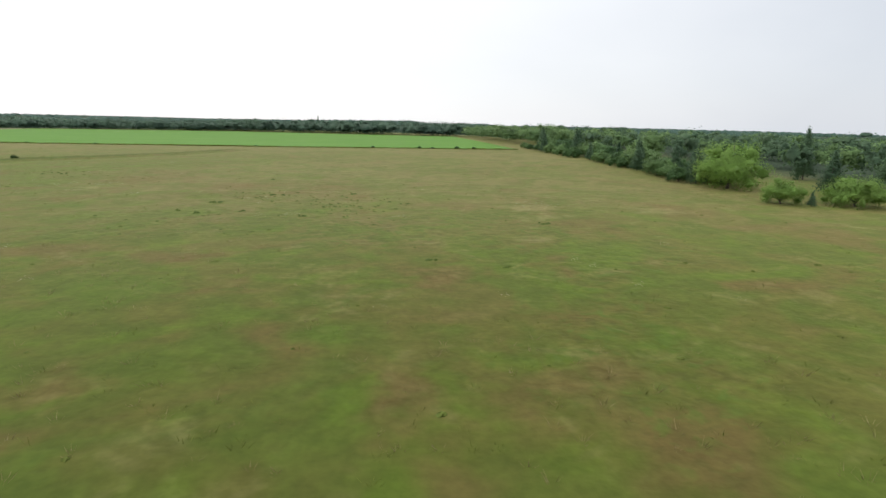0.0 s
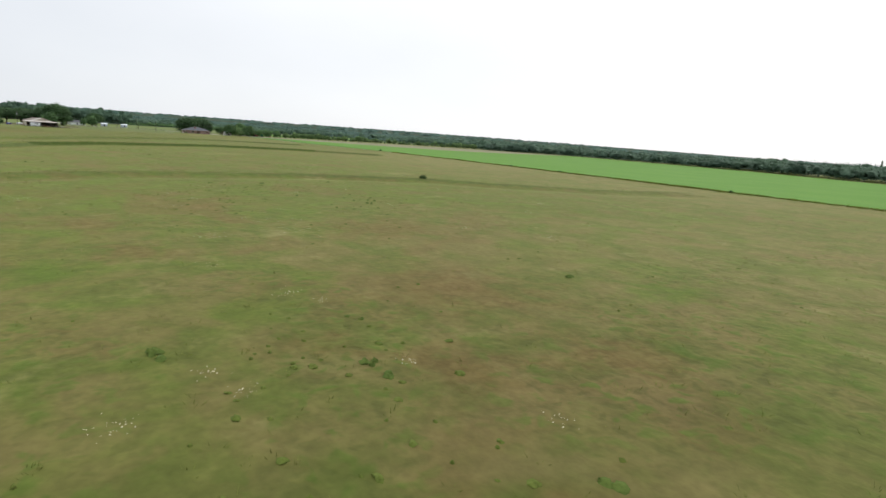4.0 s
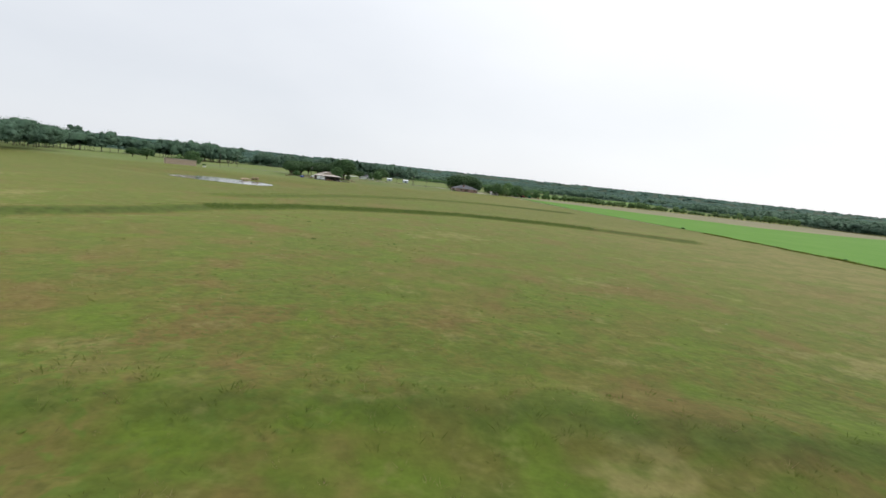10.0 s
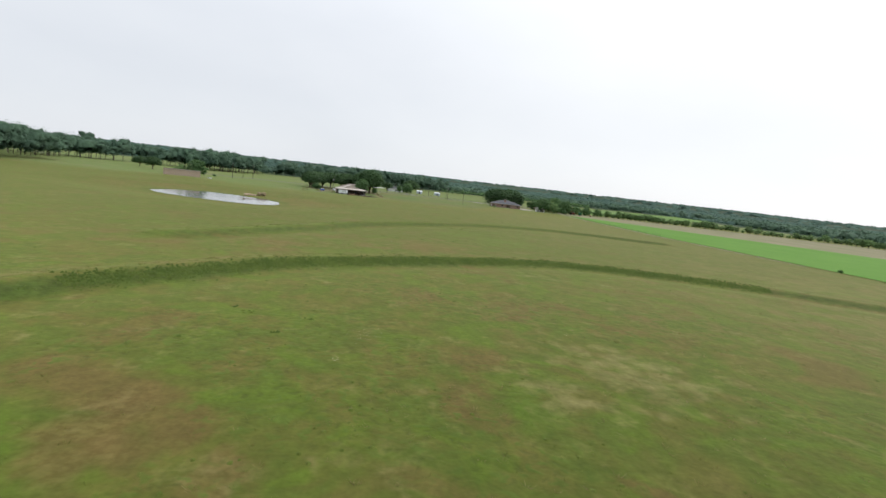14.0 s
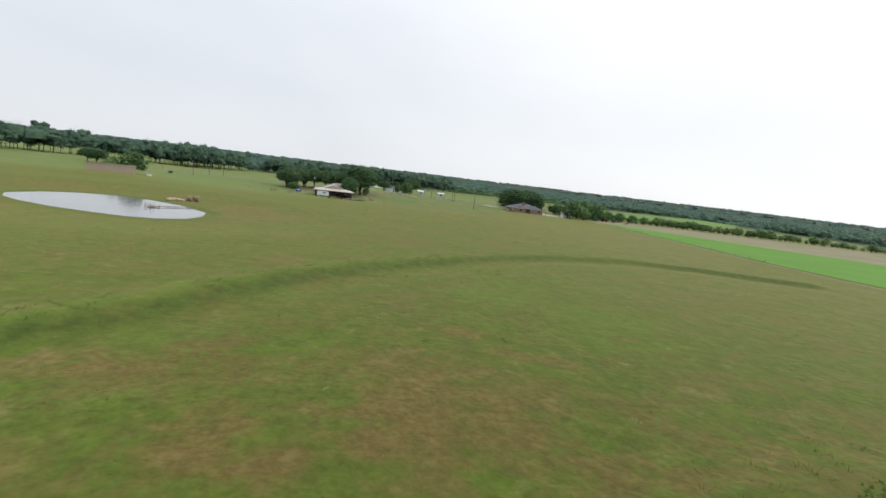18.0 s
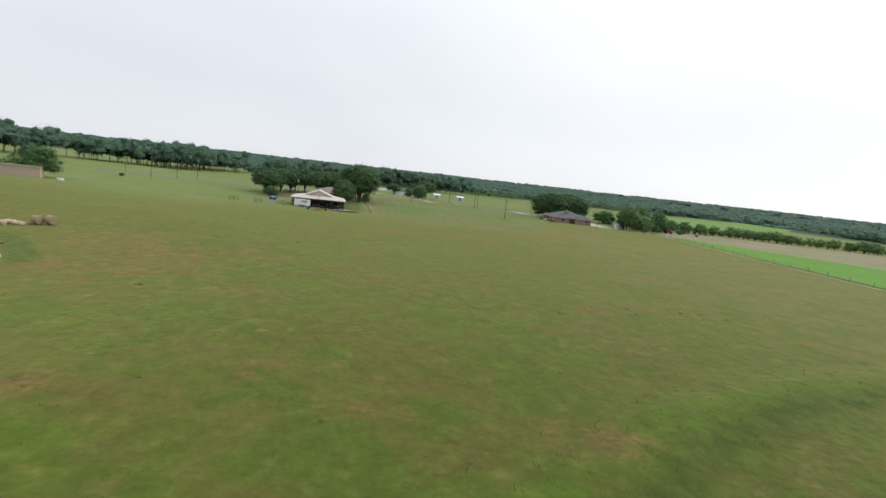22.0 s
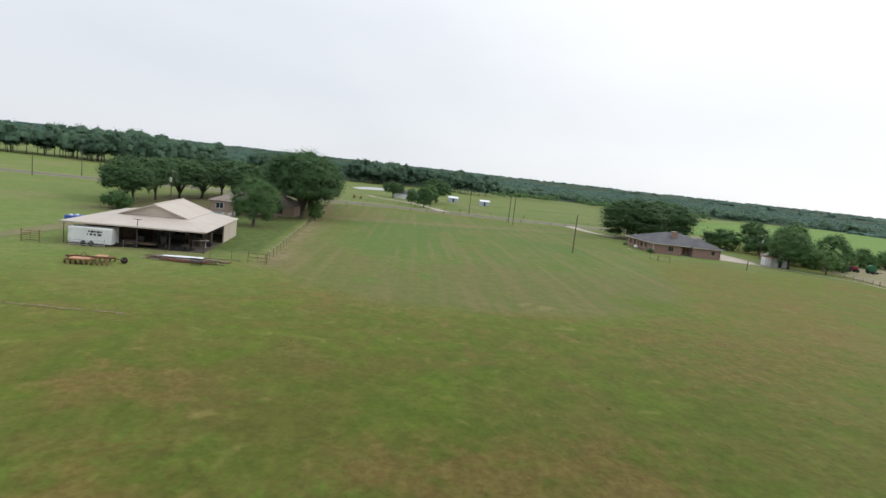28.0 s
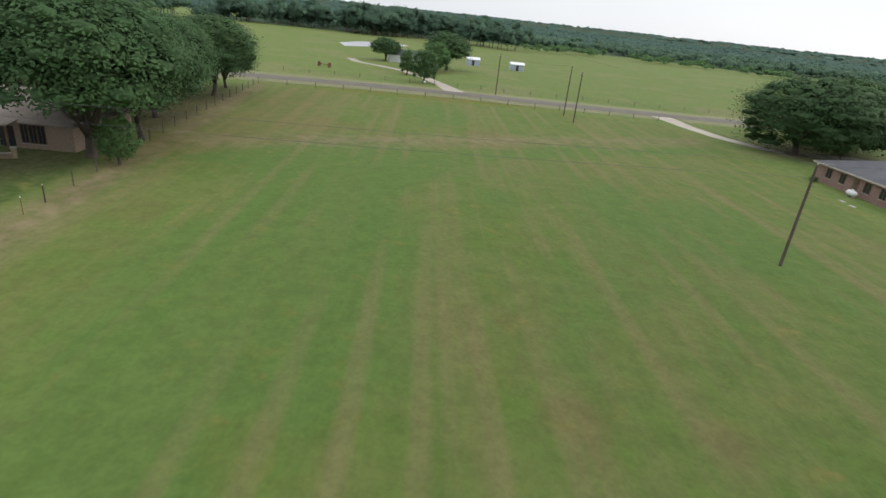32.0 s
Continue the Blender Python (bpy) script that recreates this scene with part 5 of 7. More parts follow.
def hillside(count, near, deep, power):
    out = []
    while len(out) < count:
        a, r = wr.uniform(-0.80, 2.45), near + deep * wr.random() ** power
        x, y = -260 - r * math.sin(a), 110 + r * math.cos(a)
        if (x < -1080 or y > 600 or (x > 180 and y > 380)) and waves(x, y, 190, 4) > -0.78:
            out.append((x, y))
    return out


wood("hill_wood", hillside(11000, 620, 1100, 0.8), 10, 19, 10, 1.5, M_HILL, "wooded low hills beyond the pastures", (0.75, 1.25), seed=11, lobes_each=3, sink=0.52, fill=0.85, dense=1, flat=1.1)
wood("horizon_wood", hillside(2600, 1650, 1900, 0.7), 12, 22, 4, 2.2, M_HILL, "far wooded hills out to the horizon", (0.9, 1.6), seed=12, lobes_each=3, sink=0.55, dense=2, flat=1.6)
tree("cedar_tree", -150, 640, 15, 6, "tall dark spire of a tree above the far woods")
for p in KINDS.values():      # variants that no place took
    for ob in p:
        if not ob.get("label"):
            for c in list(ob.children):
                bpy.data.objects.remove(c)
            bpy.data.objects.remove(ob)

# ---- barn: open-fronted, with a raised middle gable ----
BARN = pose(-433.55, 56.9, 0, 0, 0, 96)      # x along the open front, y to the back


def barn():
    root = thing("barn", BARN, "open-fronted metal barn with a cream roof and raised middle gable", "barn")
    W, D, e, k = 16.8, 19.5, 2.85, 3.55
    a, b, f = 4.2, 12.6, 6.6
    part("front_roof", Geo().slab([(-0.3, -0.3, e), (W + 0.3, -0.3, e), (b, f, k), (a, f, k)], 0.06), M_ROOF_TIN, root)
    part("side_roof", Geo().slab([(W + 0.3, -0.3, e), (W + 0.3, D, e), (b, D, k), (b, f, k)], 0.06), M_ROOF_TIN, root)
    part("side_roof", Geo().slab([(-0.3, D, e), (-0.3, -0.3, e), (a, f, k), (a, D, k)], 0.06), M_ROOF_TIN, root)
    ap, mid = 5.25, (a + b) / 2
    over = 0.35
    part("main_roof", Geo().slab([(mid, f - over, ap), (mid, D + 0.2, ap), (a - over, D + 0.2, k + 0.02), (a - over, f - over, k + 0.02)], 0.07), M_ROOF_TIN, root)
    part("main_roof", Geo().slab([(mid, D + 0.2, ap), (mid, f - over, ap), (b + over, f - over, k + 0.02), (b + over, D + 0.2, k + 0.02)], 0.07), M_ROOF_TIN, root)
    part("ridge_cap", Geo().tube([(mid, f - over, ap + 0.01), (mid, D + 0.2, ap + 0.01)], 0.10, 6), M_ROOF_TIN, root)
    for y in (f, D - 0.1):
        g = Geo()
        g.add([(a, y, k - 0.2), (b, y, k - 0.2), (b, y, k + 0.1), (mid, y, ap - 0.12), (a, y, k + 0.1),
               (a, y + 0.08, k - 0.2), (b, y + 0.08, k - 0.2), (b, y + 0.08, k + 0.1), (mid, y + 0.08, ap - 0.12), (a, y + 0.08, k + 0.1)],
              [(0, 1, 2, 3, 4), (9, 8, 7, 6, 5), (0, 5, 6, 1), (1, 6, 7, 2), (2, 7, 8, 3), (3, 8, 9, 4), (4, 9, 5, 0)])
        part("gable_wall", g, M_WALL_TIN, root)
    for s in (0, 1):     # barge boards on the front gable
        x = (a - over, b + over)[s]
        part("barge_board", Geo().slab([(mid, f - over - 0.03, ap + 0.02), (x, f - over - 0.03, k + 0.04), (x, f - over, k + 0.04), (mid, f - over, ap + 0.02)][::(1 if s else -1)], 0.18), M_TRIM, root)
    part("fascia", Geo().box(-0.3, W + 0.3, -0.36, -0.3, e - 0.16, e + 0.02), M_TRIM, root)
    part("wall_back", Geo().box(0, W, D - 0.12, D, 0, e + 0.1), M_WALL_TIN, root)
    for i in range(6):   # closed end wall, in sheets
        y0 = 10.6 + i * 1.483
        part("wall_sheet", Geo().box(W - 0.06, W + 0.02, y0, y0 + 1.47, 0, e - 0.02), M_WALL_TIN, root)
    for i in range(9):
        part("wall_sheet", Geo().box(-0.02, 0.06, 6.0 + i * 1.49, 7.475 + i * 1.49, 0, e - 0.02), M_WALL_TIN, root)
    part("corner_trim", Geo().box(W - 0.1, W + 0.06, 10.45, 10.6, 0, e), M_TRIM, root)
    for x in (0.1, 8.6, 12.5, W - 0.1):
        part("post", Geo().tube([(x, 0.05, -0.2), (x, 0.05, e)], 0.055, 8), M_POLE, root)
    for x, y in ((a, f), (mid, f), (b, f), (0.1, 5.4)):
        part("post", Geo().tube([(x, y, -0.2), (x, y, e if x in (0.1, W - 0.1) else k)], 0.085, 8), M_RUST, root)
    for y in (2.2, 4.4, 6.5, 9.5, 13, 16.5):
        z = e + (k - e) * min(y / f, 1) - 0.16
        in_ = a * min(y / f, 1) + 0.3
        part("rafter", Geo().box(in_, W - in_, y, y + 0.09, z - 0.14, z), M_BROWN_WOOD, root)
    # floor colour includes the shade inside the barn
    tagged(part("floor", Geo().box(0.1, W - 0.1, 0.4, D - 0.2, -0.05, 0.03), M_BARN_SHADE, root), "dark oily earth barn floor")
    part("antenna_mast", Geo().tube([(8.6, 0.12, e + 0.03), (8.6, 0.12, e + 0.95)], 0.05, 6).tube([(8.1, 0.12, e + 0.9), (9.1, 0.12, e + 0.9)], 0.035, 5), M_POLE, root, "thin metal mast")


barn()


def in_barn(x, y, rz=0):
    return BARN @ pose(x, y, 0, 0, 0, rz)


def wheel(parent, x, y, z, r, w, rim_mat):
    t = part("wheel", Geo().lathe([(r * 0.62, -w / 2), (r * 0.9, -w / 2), (r, -w * 0.3), (r, w * 0.3), (r * 0.9, w / 2), (r * 0.62, w / 2)], 18, pose(x, y, z, 90, 0, 0)), M_RUBBER, parent, soft=True)
    part("rim", Geo().lathe([(r * 0.62, -w * 0.3), (r * 0.3, -w * 0.12), (r * 0.3, w * 0.12), (r * 0.62, w * 0.3)], 14, pose(x, y, z, 90, 0, 0)), rim_mat, t)


def tractor(m, paint, label, rim):
    t = thing("tractor", m, label, "tractor")
    part("hood", Geo().chamfered(0.3, 2.0, -0.38, 0.38, 0.95, 1.62, 0.12), paint, t)
    part("chassis", Geo().box(-1.0, 2.05, -0.25, 0.25, 0.62, 0.96), M_DARK_STEEL, t)
    part("seat", Geo().chamfered(-0.75, -0.25, -0.25, 0.25, 1.25, 1.4, 0.05).box(-0.8, -0.7, -0.25, 0.25, 1.35, 1.75), M_DARK_STEEL, t)
    for y in (-0.85, 0.45):
        part("fender", Geo().chamfered(-1.25, 0.05, y, y + 0.4, 1.45, 1.55, 0.04), paint, t)
    part("canopy", Geo().chamfered(-1.1, 0.35, -0.62, 0.62, 2.4, 2.5, 0.05), paint, t)
    for x, y in ((-1.05, -0.55), (-1.05, 0.55), (0.25, -0.5), (0.25, 0.5)):
        part("canopy_post", Geo().tube([(x, y, 1.4), (x, y, 2.42)], 0.035, 6), M_DARK_STEEL, t)
    part("steering_wheel", Geo().lathe([(0.19, -0.02), (0.22, 0), (0.19, 0.02), (0.17, 0)], 14, pose(0.1, 0, 1.65, 0, -30, 0)), M_DARK_STEEL, t)
    part("exhaust", Geo().tube([(1.2, 0.2, 1.55), (1.2, 0.2, 2.3)], 0.045, 8), M_DARK_STEEL, t)
    for y in (-0.75, 0.75):
        wheel(t, -0.65, y, 0.78, 0.78, 0.42, rim)
        wheel(t, 1.65, y, 0.45, 0.45, 0.26, rim)
    return t


tractor(in_barn(10.6, 3.6, -70), M_DARK_STEEL, "dusty dark tractor parked under the barn roof", M_STEEL)
tractor(pose(-503.5, 220.5, 0, 0, 0, 80), M_RED, "red farm tractor parked by the field corner", M_STEEL)


def white_trailer():
    t = thing("box_trailer", in_barn(1.0, -0.9), "white box trailer with dark faded lettering under the barn eave", "trailer")
    part("body", Geo().chamfered(0, 5.0, 0, 2.2, 0.35, 2.3, 0.05), M_WHITE, t)
    for i in range(11):
        part("side_rib", Geo().box(0.05 + i * 0.488, 0.09 + i * 0.488, -0.03, 0.0, 0.4, 2.24), M_WHITE, t)
    for i, (x, w, z, h) in enumerate(((2.3, 0.22, 1.75, 0.2), (2.6, 0.34, 1.72, 0.26), (3.0, 0.2, 1.76, 0.2), (3.28, 0.4, 1.7, 0.26), (3.75, 0.16, 1.74, 0.2),
                                      (2.2, 0.12, 1.38, 0.2), (2.5, 0.3, 1.36, 0.24), (2.95, 0.26, 1.36, 0.22), (3.4, 0.45, 1.34, 0.24))):
        part("lettering_bar", Geo().box(x, x + w, -0.036, -0.031, z, z + h), M_DARK_STEEL, t, "faded dark lettering")
    for x in (1.8, 2.7):
        wheel(t, x, -0.05, 0.33, 0.33, 0.2, M_STEEL)
        wheel(t, x, 2.25, 0.33, 0.33, 0.2, M_STEEL)
    part("tongue", Geo().box(5.0, 6.1, 1.05, 1.15, 0.42, 0.52), M_DARK_STEEL, t)
    part("jack", Geo().tube([(5.95, 1.1, 0.0), (5.95, 1.1, 0.9)], 0.04, 6), M_STEEL, t)


white_trailer()


def tube_gate(name, m, length, label, mat=M_RUST, bars=5, high=1.35, group=""):
    t = thing(name, m, label, "gate", group)
    for x in (0, length):
        part("post", Geo().tube([(x, 0, -0.2), (x, 0, high + 0.2)], 0.045, 8), mat, t)
    for i in range(bars):
        z = 0.25 + (high - 0.25) * i / (bars - 1)
        part("rail", Geo().tube([(0, 0, z), (length, 0, z)], 0.03, 6), mat, t)
    part("brace", Geo().tube([(length / 2, 0, 0.25), (length / 2, 0, high)], 0.025, 6), mat, t)
    return t


tube_gate("pipe_gate", pose(-432.2, 58.5, 0, 0, 0, 96), 4.0, "low grey pipe panel standing before the trailer", M_STEEL, 3, 0.8)
for x, y, l in ((-430.8, 38.8, 2.6), (-431.3, 46.2, 2.2), (-432.0, 53.0, 2.0)):
    tube_gate("pipe_gate", pose(x, y, 0, 0, 0, 96), l, "rusty brown pipe gate in the barn yard fence", group="barn yard gates")
tube_gate("pipe_gate", pose(-432.4, 80.1, 0, 0, 0, 94), 2.3, "brown pipe gate at the corner of the mown field", M_BROWN_WOOD, 3, 1.2)
for x, y, rz in ((-483.3, 155.2, 20), (-481.0, 156.2, 60)):
    tube_gate("pipe_brace", pose(x, y, at(x, y), 0, 0, rz), 2.3, "brown pipe fence brace on the grass by the brick house", M_BROWN_WOOD, 2, 1.25, "fence braces")


def clutter():
    rnd = random.Random(3)
    # clutter coloured dark to deepen the shade inside the barn
    for x, y, w, d, h, mat, lab in ((6.6, 1.4, 1.5, 0.9, 0.8, M_DARK_STEEL, "scuffed dark chest freezer"), (7.4, 3.2, 1.0, 0.8, 1.1, M_DARK_STEEL, "dark steel tool cabinet"),
                                    (13.2, 5.8, 1.6, 0.8, 1.0, M_BARN_SHADE, "dirty dark wooden crate"), (14.6, 7.5, 1.2, 1.0, 1.6, M_BARN_SHADE, "dirty brown wooden crate"), (3.0, 8.0, 2.2, 1.0, 1.5, M_BROWN_WOOD, "stack of brown boards")):
        t = thing("crate", in_barn(x, y, rnd.uniform(-15, 15)), lab + " on the barn floor", "crate")
        part("box", Geo().chamfered(0, w, 0, d, 0.06, h, 0.04), mat, t)
        for i in range(3):
            part("batten", Geo().box(0.1 + i * (w - 0.3) / 2, 0.2 + i * (w - 0.3) / 2, -0.02, 0.0, 0.08, h - 0.06), M_BROWN_WOOD, t)
        part("lid", Geo().box(-0.02, w + 0.02, -0.02, d + 0.02, h, h + 0.04), mat, t)
    for i in range(7):
        x, y = 11.8 + rnd.uniform(-0.2, 3.6), 0.8 + rnd.uniform(0, 2)
        ty = thing("tyre", in_barn(x, y) @ pose(0, 0, 0.13 if i % 2 else 0.34, 0 if i % 2 else 78, 0, rnd.uniform(0, 90)), "worn black tyre lying in the open barn", "tyre", "barn tyres")
        part("tread", Geo().lathe([(0.2, -0.1), (0.32, -0.12), (0.36, 0), (0.32, 0.12), (0.2, 0.1)], 16), M_RUBBER, ty, soft=True)
    # low flat trailer with a load
    t = thing("flat_trailer", in_barn(7.2, 0.2, 8), "low dark flatbed trailer parked at the barn front", "trailer")
    part("deck", Geo().chamfered(0, 3.4, 0, 1.7, 0.5, 0.62, 0.03), M_BROWN_WOOD, t)
    part("frame", Geo().box(0.1, 3.3, 0.15, 0.25, 0.38, 0.5).box(0.1, 3.3, 1.45, 1.55, 0.38, 0.5), M_DARK_STEEL, t)
    part("tongue", Geo().box(3.4, 4.6, 0.8, 0.9, 0.4, 0.5), M_DARK_STEEL, t)
    for y in (-0.1, 1.8):
        wheel(t, 1.2, y, 0.34, 0.34, 0.2, M_STEEL)
    # small machine at the closed end, its body coloured dark for the shade there
    t = thing("quad_bike", in_barn(14.2, 1.4, 100), "small dark quad bike with black wheels", "vehicle")
    part("body", Geo().chamfered(-0.7, 0.75, -0.3, 0.3, 0.5, 0.8, 0.1), M_DARK_STEEL, t)
    part("seat", Geo().chamfered(-0.5, 0.15, -0.18, 0.18, 0.8, 0.92, 0.05), M_RUBBER, t)
    part("handlebar", Geo().tube([(0.35, -0.4, 1.05), (0.3, 0, 1.0), (0.35, 0.4, 1.05)], 0.02, 6).tube([(0.3, 0, 0.7), (0.3, 0, 1.0)], 0.025, 6), M_DARK_STEEL, t)
    for x in (-0.5, 0.55):
        for y in (-0.42, 0.42):
            wheel(t, x, y, 0.28, 0.28, 0.22, M_STEEL)


clutter()


def blue_tank():
    t = thing("stock_trailer", pose(-450.6, 47.6, 0, 0, 0, 150) @ Matrix.Diagonal((0.6, 0.8, 0.85, 1)), "blue stock trailer with white tanks beside the barn", "trailer")
    part("body", Geo().chamfered(0, 3.9, 0, 2.0, 0.45, 1.25, 0.08), M_BLUE, t)
    for i in range(5):
        part("slat", Geo().box(0.1 + i * 0.8, 0.55 + i * 0.8, -0.03, 0, 0.55, 1.15), M_BLUE, t)
    for x in (1.0, 2.5):
        part("tank", Geo().lathe([(0.1, 1.25), (0.36, 1.27), (0.36, 1.42), (0.2, 1.5)], 14, pose(x, 1.0, 0)), M_WHITE, t, "white plastic tank", True)
    for x in (1.2, 2.2):
        for y in (-0.05, 2.05):
            wheel(t, x, y, 0.38, 0.38, 0.22, M_STEEL)
    part("tongue", Geo().box(3.9, 5.0, 0.95, 1.05, 0.55, 0.65), M_DARK_STEEL, t)


blue_tank()


def implement():
    t = thing("disc_harrow", pose(-422.2, 64.0, 0, 0, 0, 100), "rusty orange disc harrow lying in the grass", "implement")
    part("main_beam", Geo().box(-0.2, 4.6, 0.9, 1.08, 0.55, 0.73), M_RUST, t)
    for x in (0.3, 1.5, 2.7, 3.9):
        part("cross_beam", Geo().box(x, x + 0.14, -0.4, 2.3, 0.5, 0.62), M_RUST, t)
    part("deck_plate", Geo().chamfered(0.6, 2.4, -0.5, 0.6, 0.55, 0.68, 0.04), M_ORANGE, t, "faded orange deck plate")
    part("deck_plate", Geo().chamfered(2.5, 3.7, 0.9, 1.9, 0.66, 0.78, 0.04), M_ORANGE, t, "faded orange deck plate")
    for row, y in enumerate((-0.35, 2.2)):
        for i in range(9):
            part("disc", Geo().lathe([(0.02, -0.03), (0.24, -0.02), (0.27, 0.02), (0.02, 0.06)], 12, pose(0.2 + i * 0.5, y, 0.27, 0, 90 + (12 if row else -12), 0)), M_RUST, t)
    part("hitch", Geo().tube([(4.5, 1.0, 0.6), (5.6, 1.0, 0.45)], 0.06, 6), M_RUST, t)
    wheel(t, 5.3, 1.5, 0.36, 0.36, 0.22, M_RUST)
    wheel(t, 0.0, 1.6, 0.3, 0.3, 0.2, M_RUST)
    part("spring", Geo().tube([(1.2, 1.0, 0.7), (1.5, 1.0, 1.15), (1.9, 1.0, 0.72)], 0.035, 6), M_RUST, t)


implement()


def lumber():
    rnd = random.Random(9)
    t = thing("lumber_pile", pose(-429.6, 69.3, 0, 0, 0, 91), "pile of grey boards, pipes and pale sheet metal on the grass", "lumber pile")
    for i in range(44):
        l, x, y, z = rnd.uniform(1.2, 6.5), rnd.uniform(-0.6, 4.6), rnd.uniform(-1.2, 1.1), 0.03 + 0.055 * (i // 8)
        m = pose(x, y, z, 0, rnd.uniform(-1.5, 1.0), rnd.uniform(-11, 11))
        part("board", Geo().box(0, l, 0, rnd.uniform(0.10, 0.24), 0, 0.05, m), (M_POLE, M_BROWN_WOOD, M_POLE, M_PALE_WOOD, M_RUST)[i % 5], t)
    for i in range(2):
        part("sheet_metal", Geo().box(0, 3.2, 0, 0.75, 0, 0.02, pose(1.6 + i * 1.5, -0.3 + 0.1 * i, 0.40 + 0.03 * i, 0, 0, 3 * i)), M_WHITE_TIN, t, "pale sheet of metal")
    for i in range(5):
        part("pipe", Geo().tube([(0.2 + i, -1.2 - 0.1 * i, 0.12), (6.5 + 0.5 * i, -0.9 - 0.1 * i, 0.14)], 0.05, 6), M_RUST, t)
    p = thing("pallet", pose(-430.2, 77.2, 0, 0, 0, 80), "small brown wooden pallet stood beside the lumber", "pallet")
    for i in range(5):
        part("slat", Geo().box(i * 0.26, 0.14 + i * 0.26, 0, 0.9, 0.12, 0.15), M_BROWN_WOOD, p)
    for y in (0.0, 0.4, 0.8):
        part("bearer", Geo().box(0, 1.2, y, y + 0.09, 0, 0.12), M_BROWN_WOOD, p)


lumber()


def vehicles_under_roof():
    """A dark pickup deep in the barn, and a white pipe rack with a spare wheel at the closed end."""
    t = thing("pickup", in_barn(11.4, 7.6, 4), "dusty dark pickup truck deep under the barn roof", "pickup")
    part("body", Geo().chamfered(-2.6, 2.6, -0.92, 0.92, 0.55, 1.05, 0.12), M_DARK_STEEL, t)
    part("cab", Geo().chamfered(-0.5, 1.3, -0.82, 0.82, 1.05, 1.75, 0.2), M_DARK_STEEL, t)
    part("windscreen", Geo().slab([(1.32, -0.7, 1.1), (1.32, 0.7, 1.1), (1.15, 0.6, 1.65), (1.15, -0.6, 1.65)], 0.02), M_GLASS, t)
    part("side_window", Geo().box(-0.3, 1.0, -0.84, -0.825, 1.15, 1.6), M_GLASS, t)
    for y in (-0.7, 0.45):
        part("headlight", Geo().box(2.58, 2.63, y, y + 0.25, 0.75, 0.92), M_STEEL, t)
    part("bumper", Geo().box(2.6, 2.72, -0.9, 0.9, 0.5, 0.66), M_STEEL, t)
    for x in (-1.7, 1.7):
        for y in (-0.82, 0.82):
            wheel(t, x, y, 0.38, 0.38, 0.24, M_STEEL)
    r = thing("pipe_rack", in_barn(13.9, 5.4, -14), "low white tubular rack standing at the barn end", "rack")
    for y in (0, 0.7):
        part("hoop", Geo().tube([(0, y, 0.03), (0, y, 0.75), (1.9, y, 0.95), (1.9, y, 0.03)], 0.035, 6), M_WHITE, r)
    for x, z in ((0, 0.7), (1.0, 0.83), (1.9, 0.9)):
        part("cross_tube", Geo().tube([(x, 0, z), (x, 0.7, z)], 0.025, 6), M_WHITE, r)
    w = thing("spare_wheel", in_barn(16.0, 5.6) @ pose(0, 0, 0.40, 80, 0, 10), "black spare wheel with a pale rim leaning in the barn", "wheel")
    part("tread", Geo().lathe([(0.24, -0.1), (0.36, -0.12), (0.39, 0), (0.36, 0.12), (0.24, 0.1)], 18), M_RUBBER, w, soft=True)
    part("rim", Geo().lathe([(0.24, -0.06), (0.08, -0.02), (0.08, 0.02), (0.24, 0.06)], 14), M_STEEL, w)
    c = thing("hand_cart", pose(-427.6, 75.6, 0, 0, 0, 95), "small dark steel hand cart beside the lumber", "cart")
    part("tray", Geo().chamfered(-0.6, 0.6, -0.35, 0.35, 0.42, 0.52, 0.04), M_DARK_STEEL, c)
    for x in (-0.5, 0.5):
        for y in (-0.3, 0.3):
            part("leg", Geo().tube([(x, y, 0.0), (x, y, 0.5)], 0.03, 6), M_DARK_STEEL, c)
    part("handle", Geo().tube([(0.6, -0.3, 0.5), (0.85, -0.3, 0.9), (0.85, 0.3, 0.9), (0.6, 0.3, 0.5)], 0.025, 6), M_DARK_STEEL, c)


vehicles_under_roof()

# ---- brick house with a grey hip roof ----


def window(parent, m, w, h, frame_mat=M_WHITE):
    win = part("window", Geo().box(0, w, -0.03, 0.02, 0, h, m), M_GLASS, parent)
    g = Geo()
    for x0, x1, z0, z1 in ((-0.07, 0, -0.07, h + 0.07), (w, w + 0.07, -0.07, h + 0.07), (0, w, -0.07, 0), (0, w, h, h + 0.07), (w / 2 - 0.025, w / 2 + 0.025, 0, h)):
        g.box(x0, x1, -0.06, 0.01, z0, z1, m)
    part("frame", g, frame_mat, win)
    part("sill", Geo().box(-0.12, w + 0.12, -0.12, 0.0, -0.14, -0.07, m), M_TRIM, win)


def hip(g, x0, x1, y0, y1, e, r, over=0.5, along="x", inset=None):
    x0, x1, y0, y1 = x0 - over, x1 + over, y0 - over, y1 + over
    if along == "x":
        i = inset or (y1 - y0) / 2
        a, b = (x0 + i, (y0 + y1) / 2, r), (x1 - i, (y0 + y1) / 2, r)
        faces = [[(x0, y0, e), (x1, y0, e), b, a], [(x1, y1, e), (x0, y1, e), a, b], [(x1, y0, e), (x1, y1, e), b], [(x0, y1, e), (x0, y0, e), a]]
    else:
        i = inset or (x1 - x0) / 2
        a, b = ((x0 + x1) / 2, y0 + i, r), ((x0 + x1) / 2, y1 - i, r)
        faces = [[(x1, y0, e), (x1, y1, e), b, a], [(x0, y1, e), (x0, y0, e), a, b], [(x0, y0, e), (x1, y0, e), a], [(x1, y1, e), (x0, y1, e), b]]
    return faces


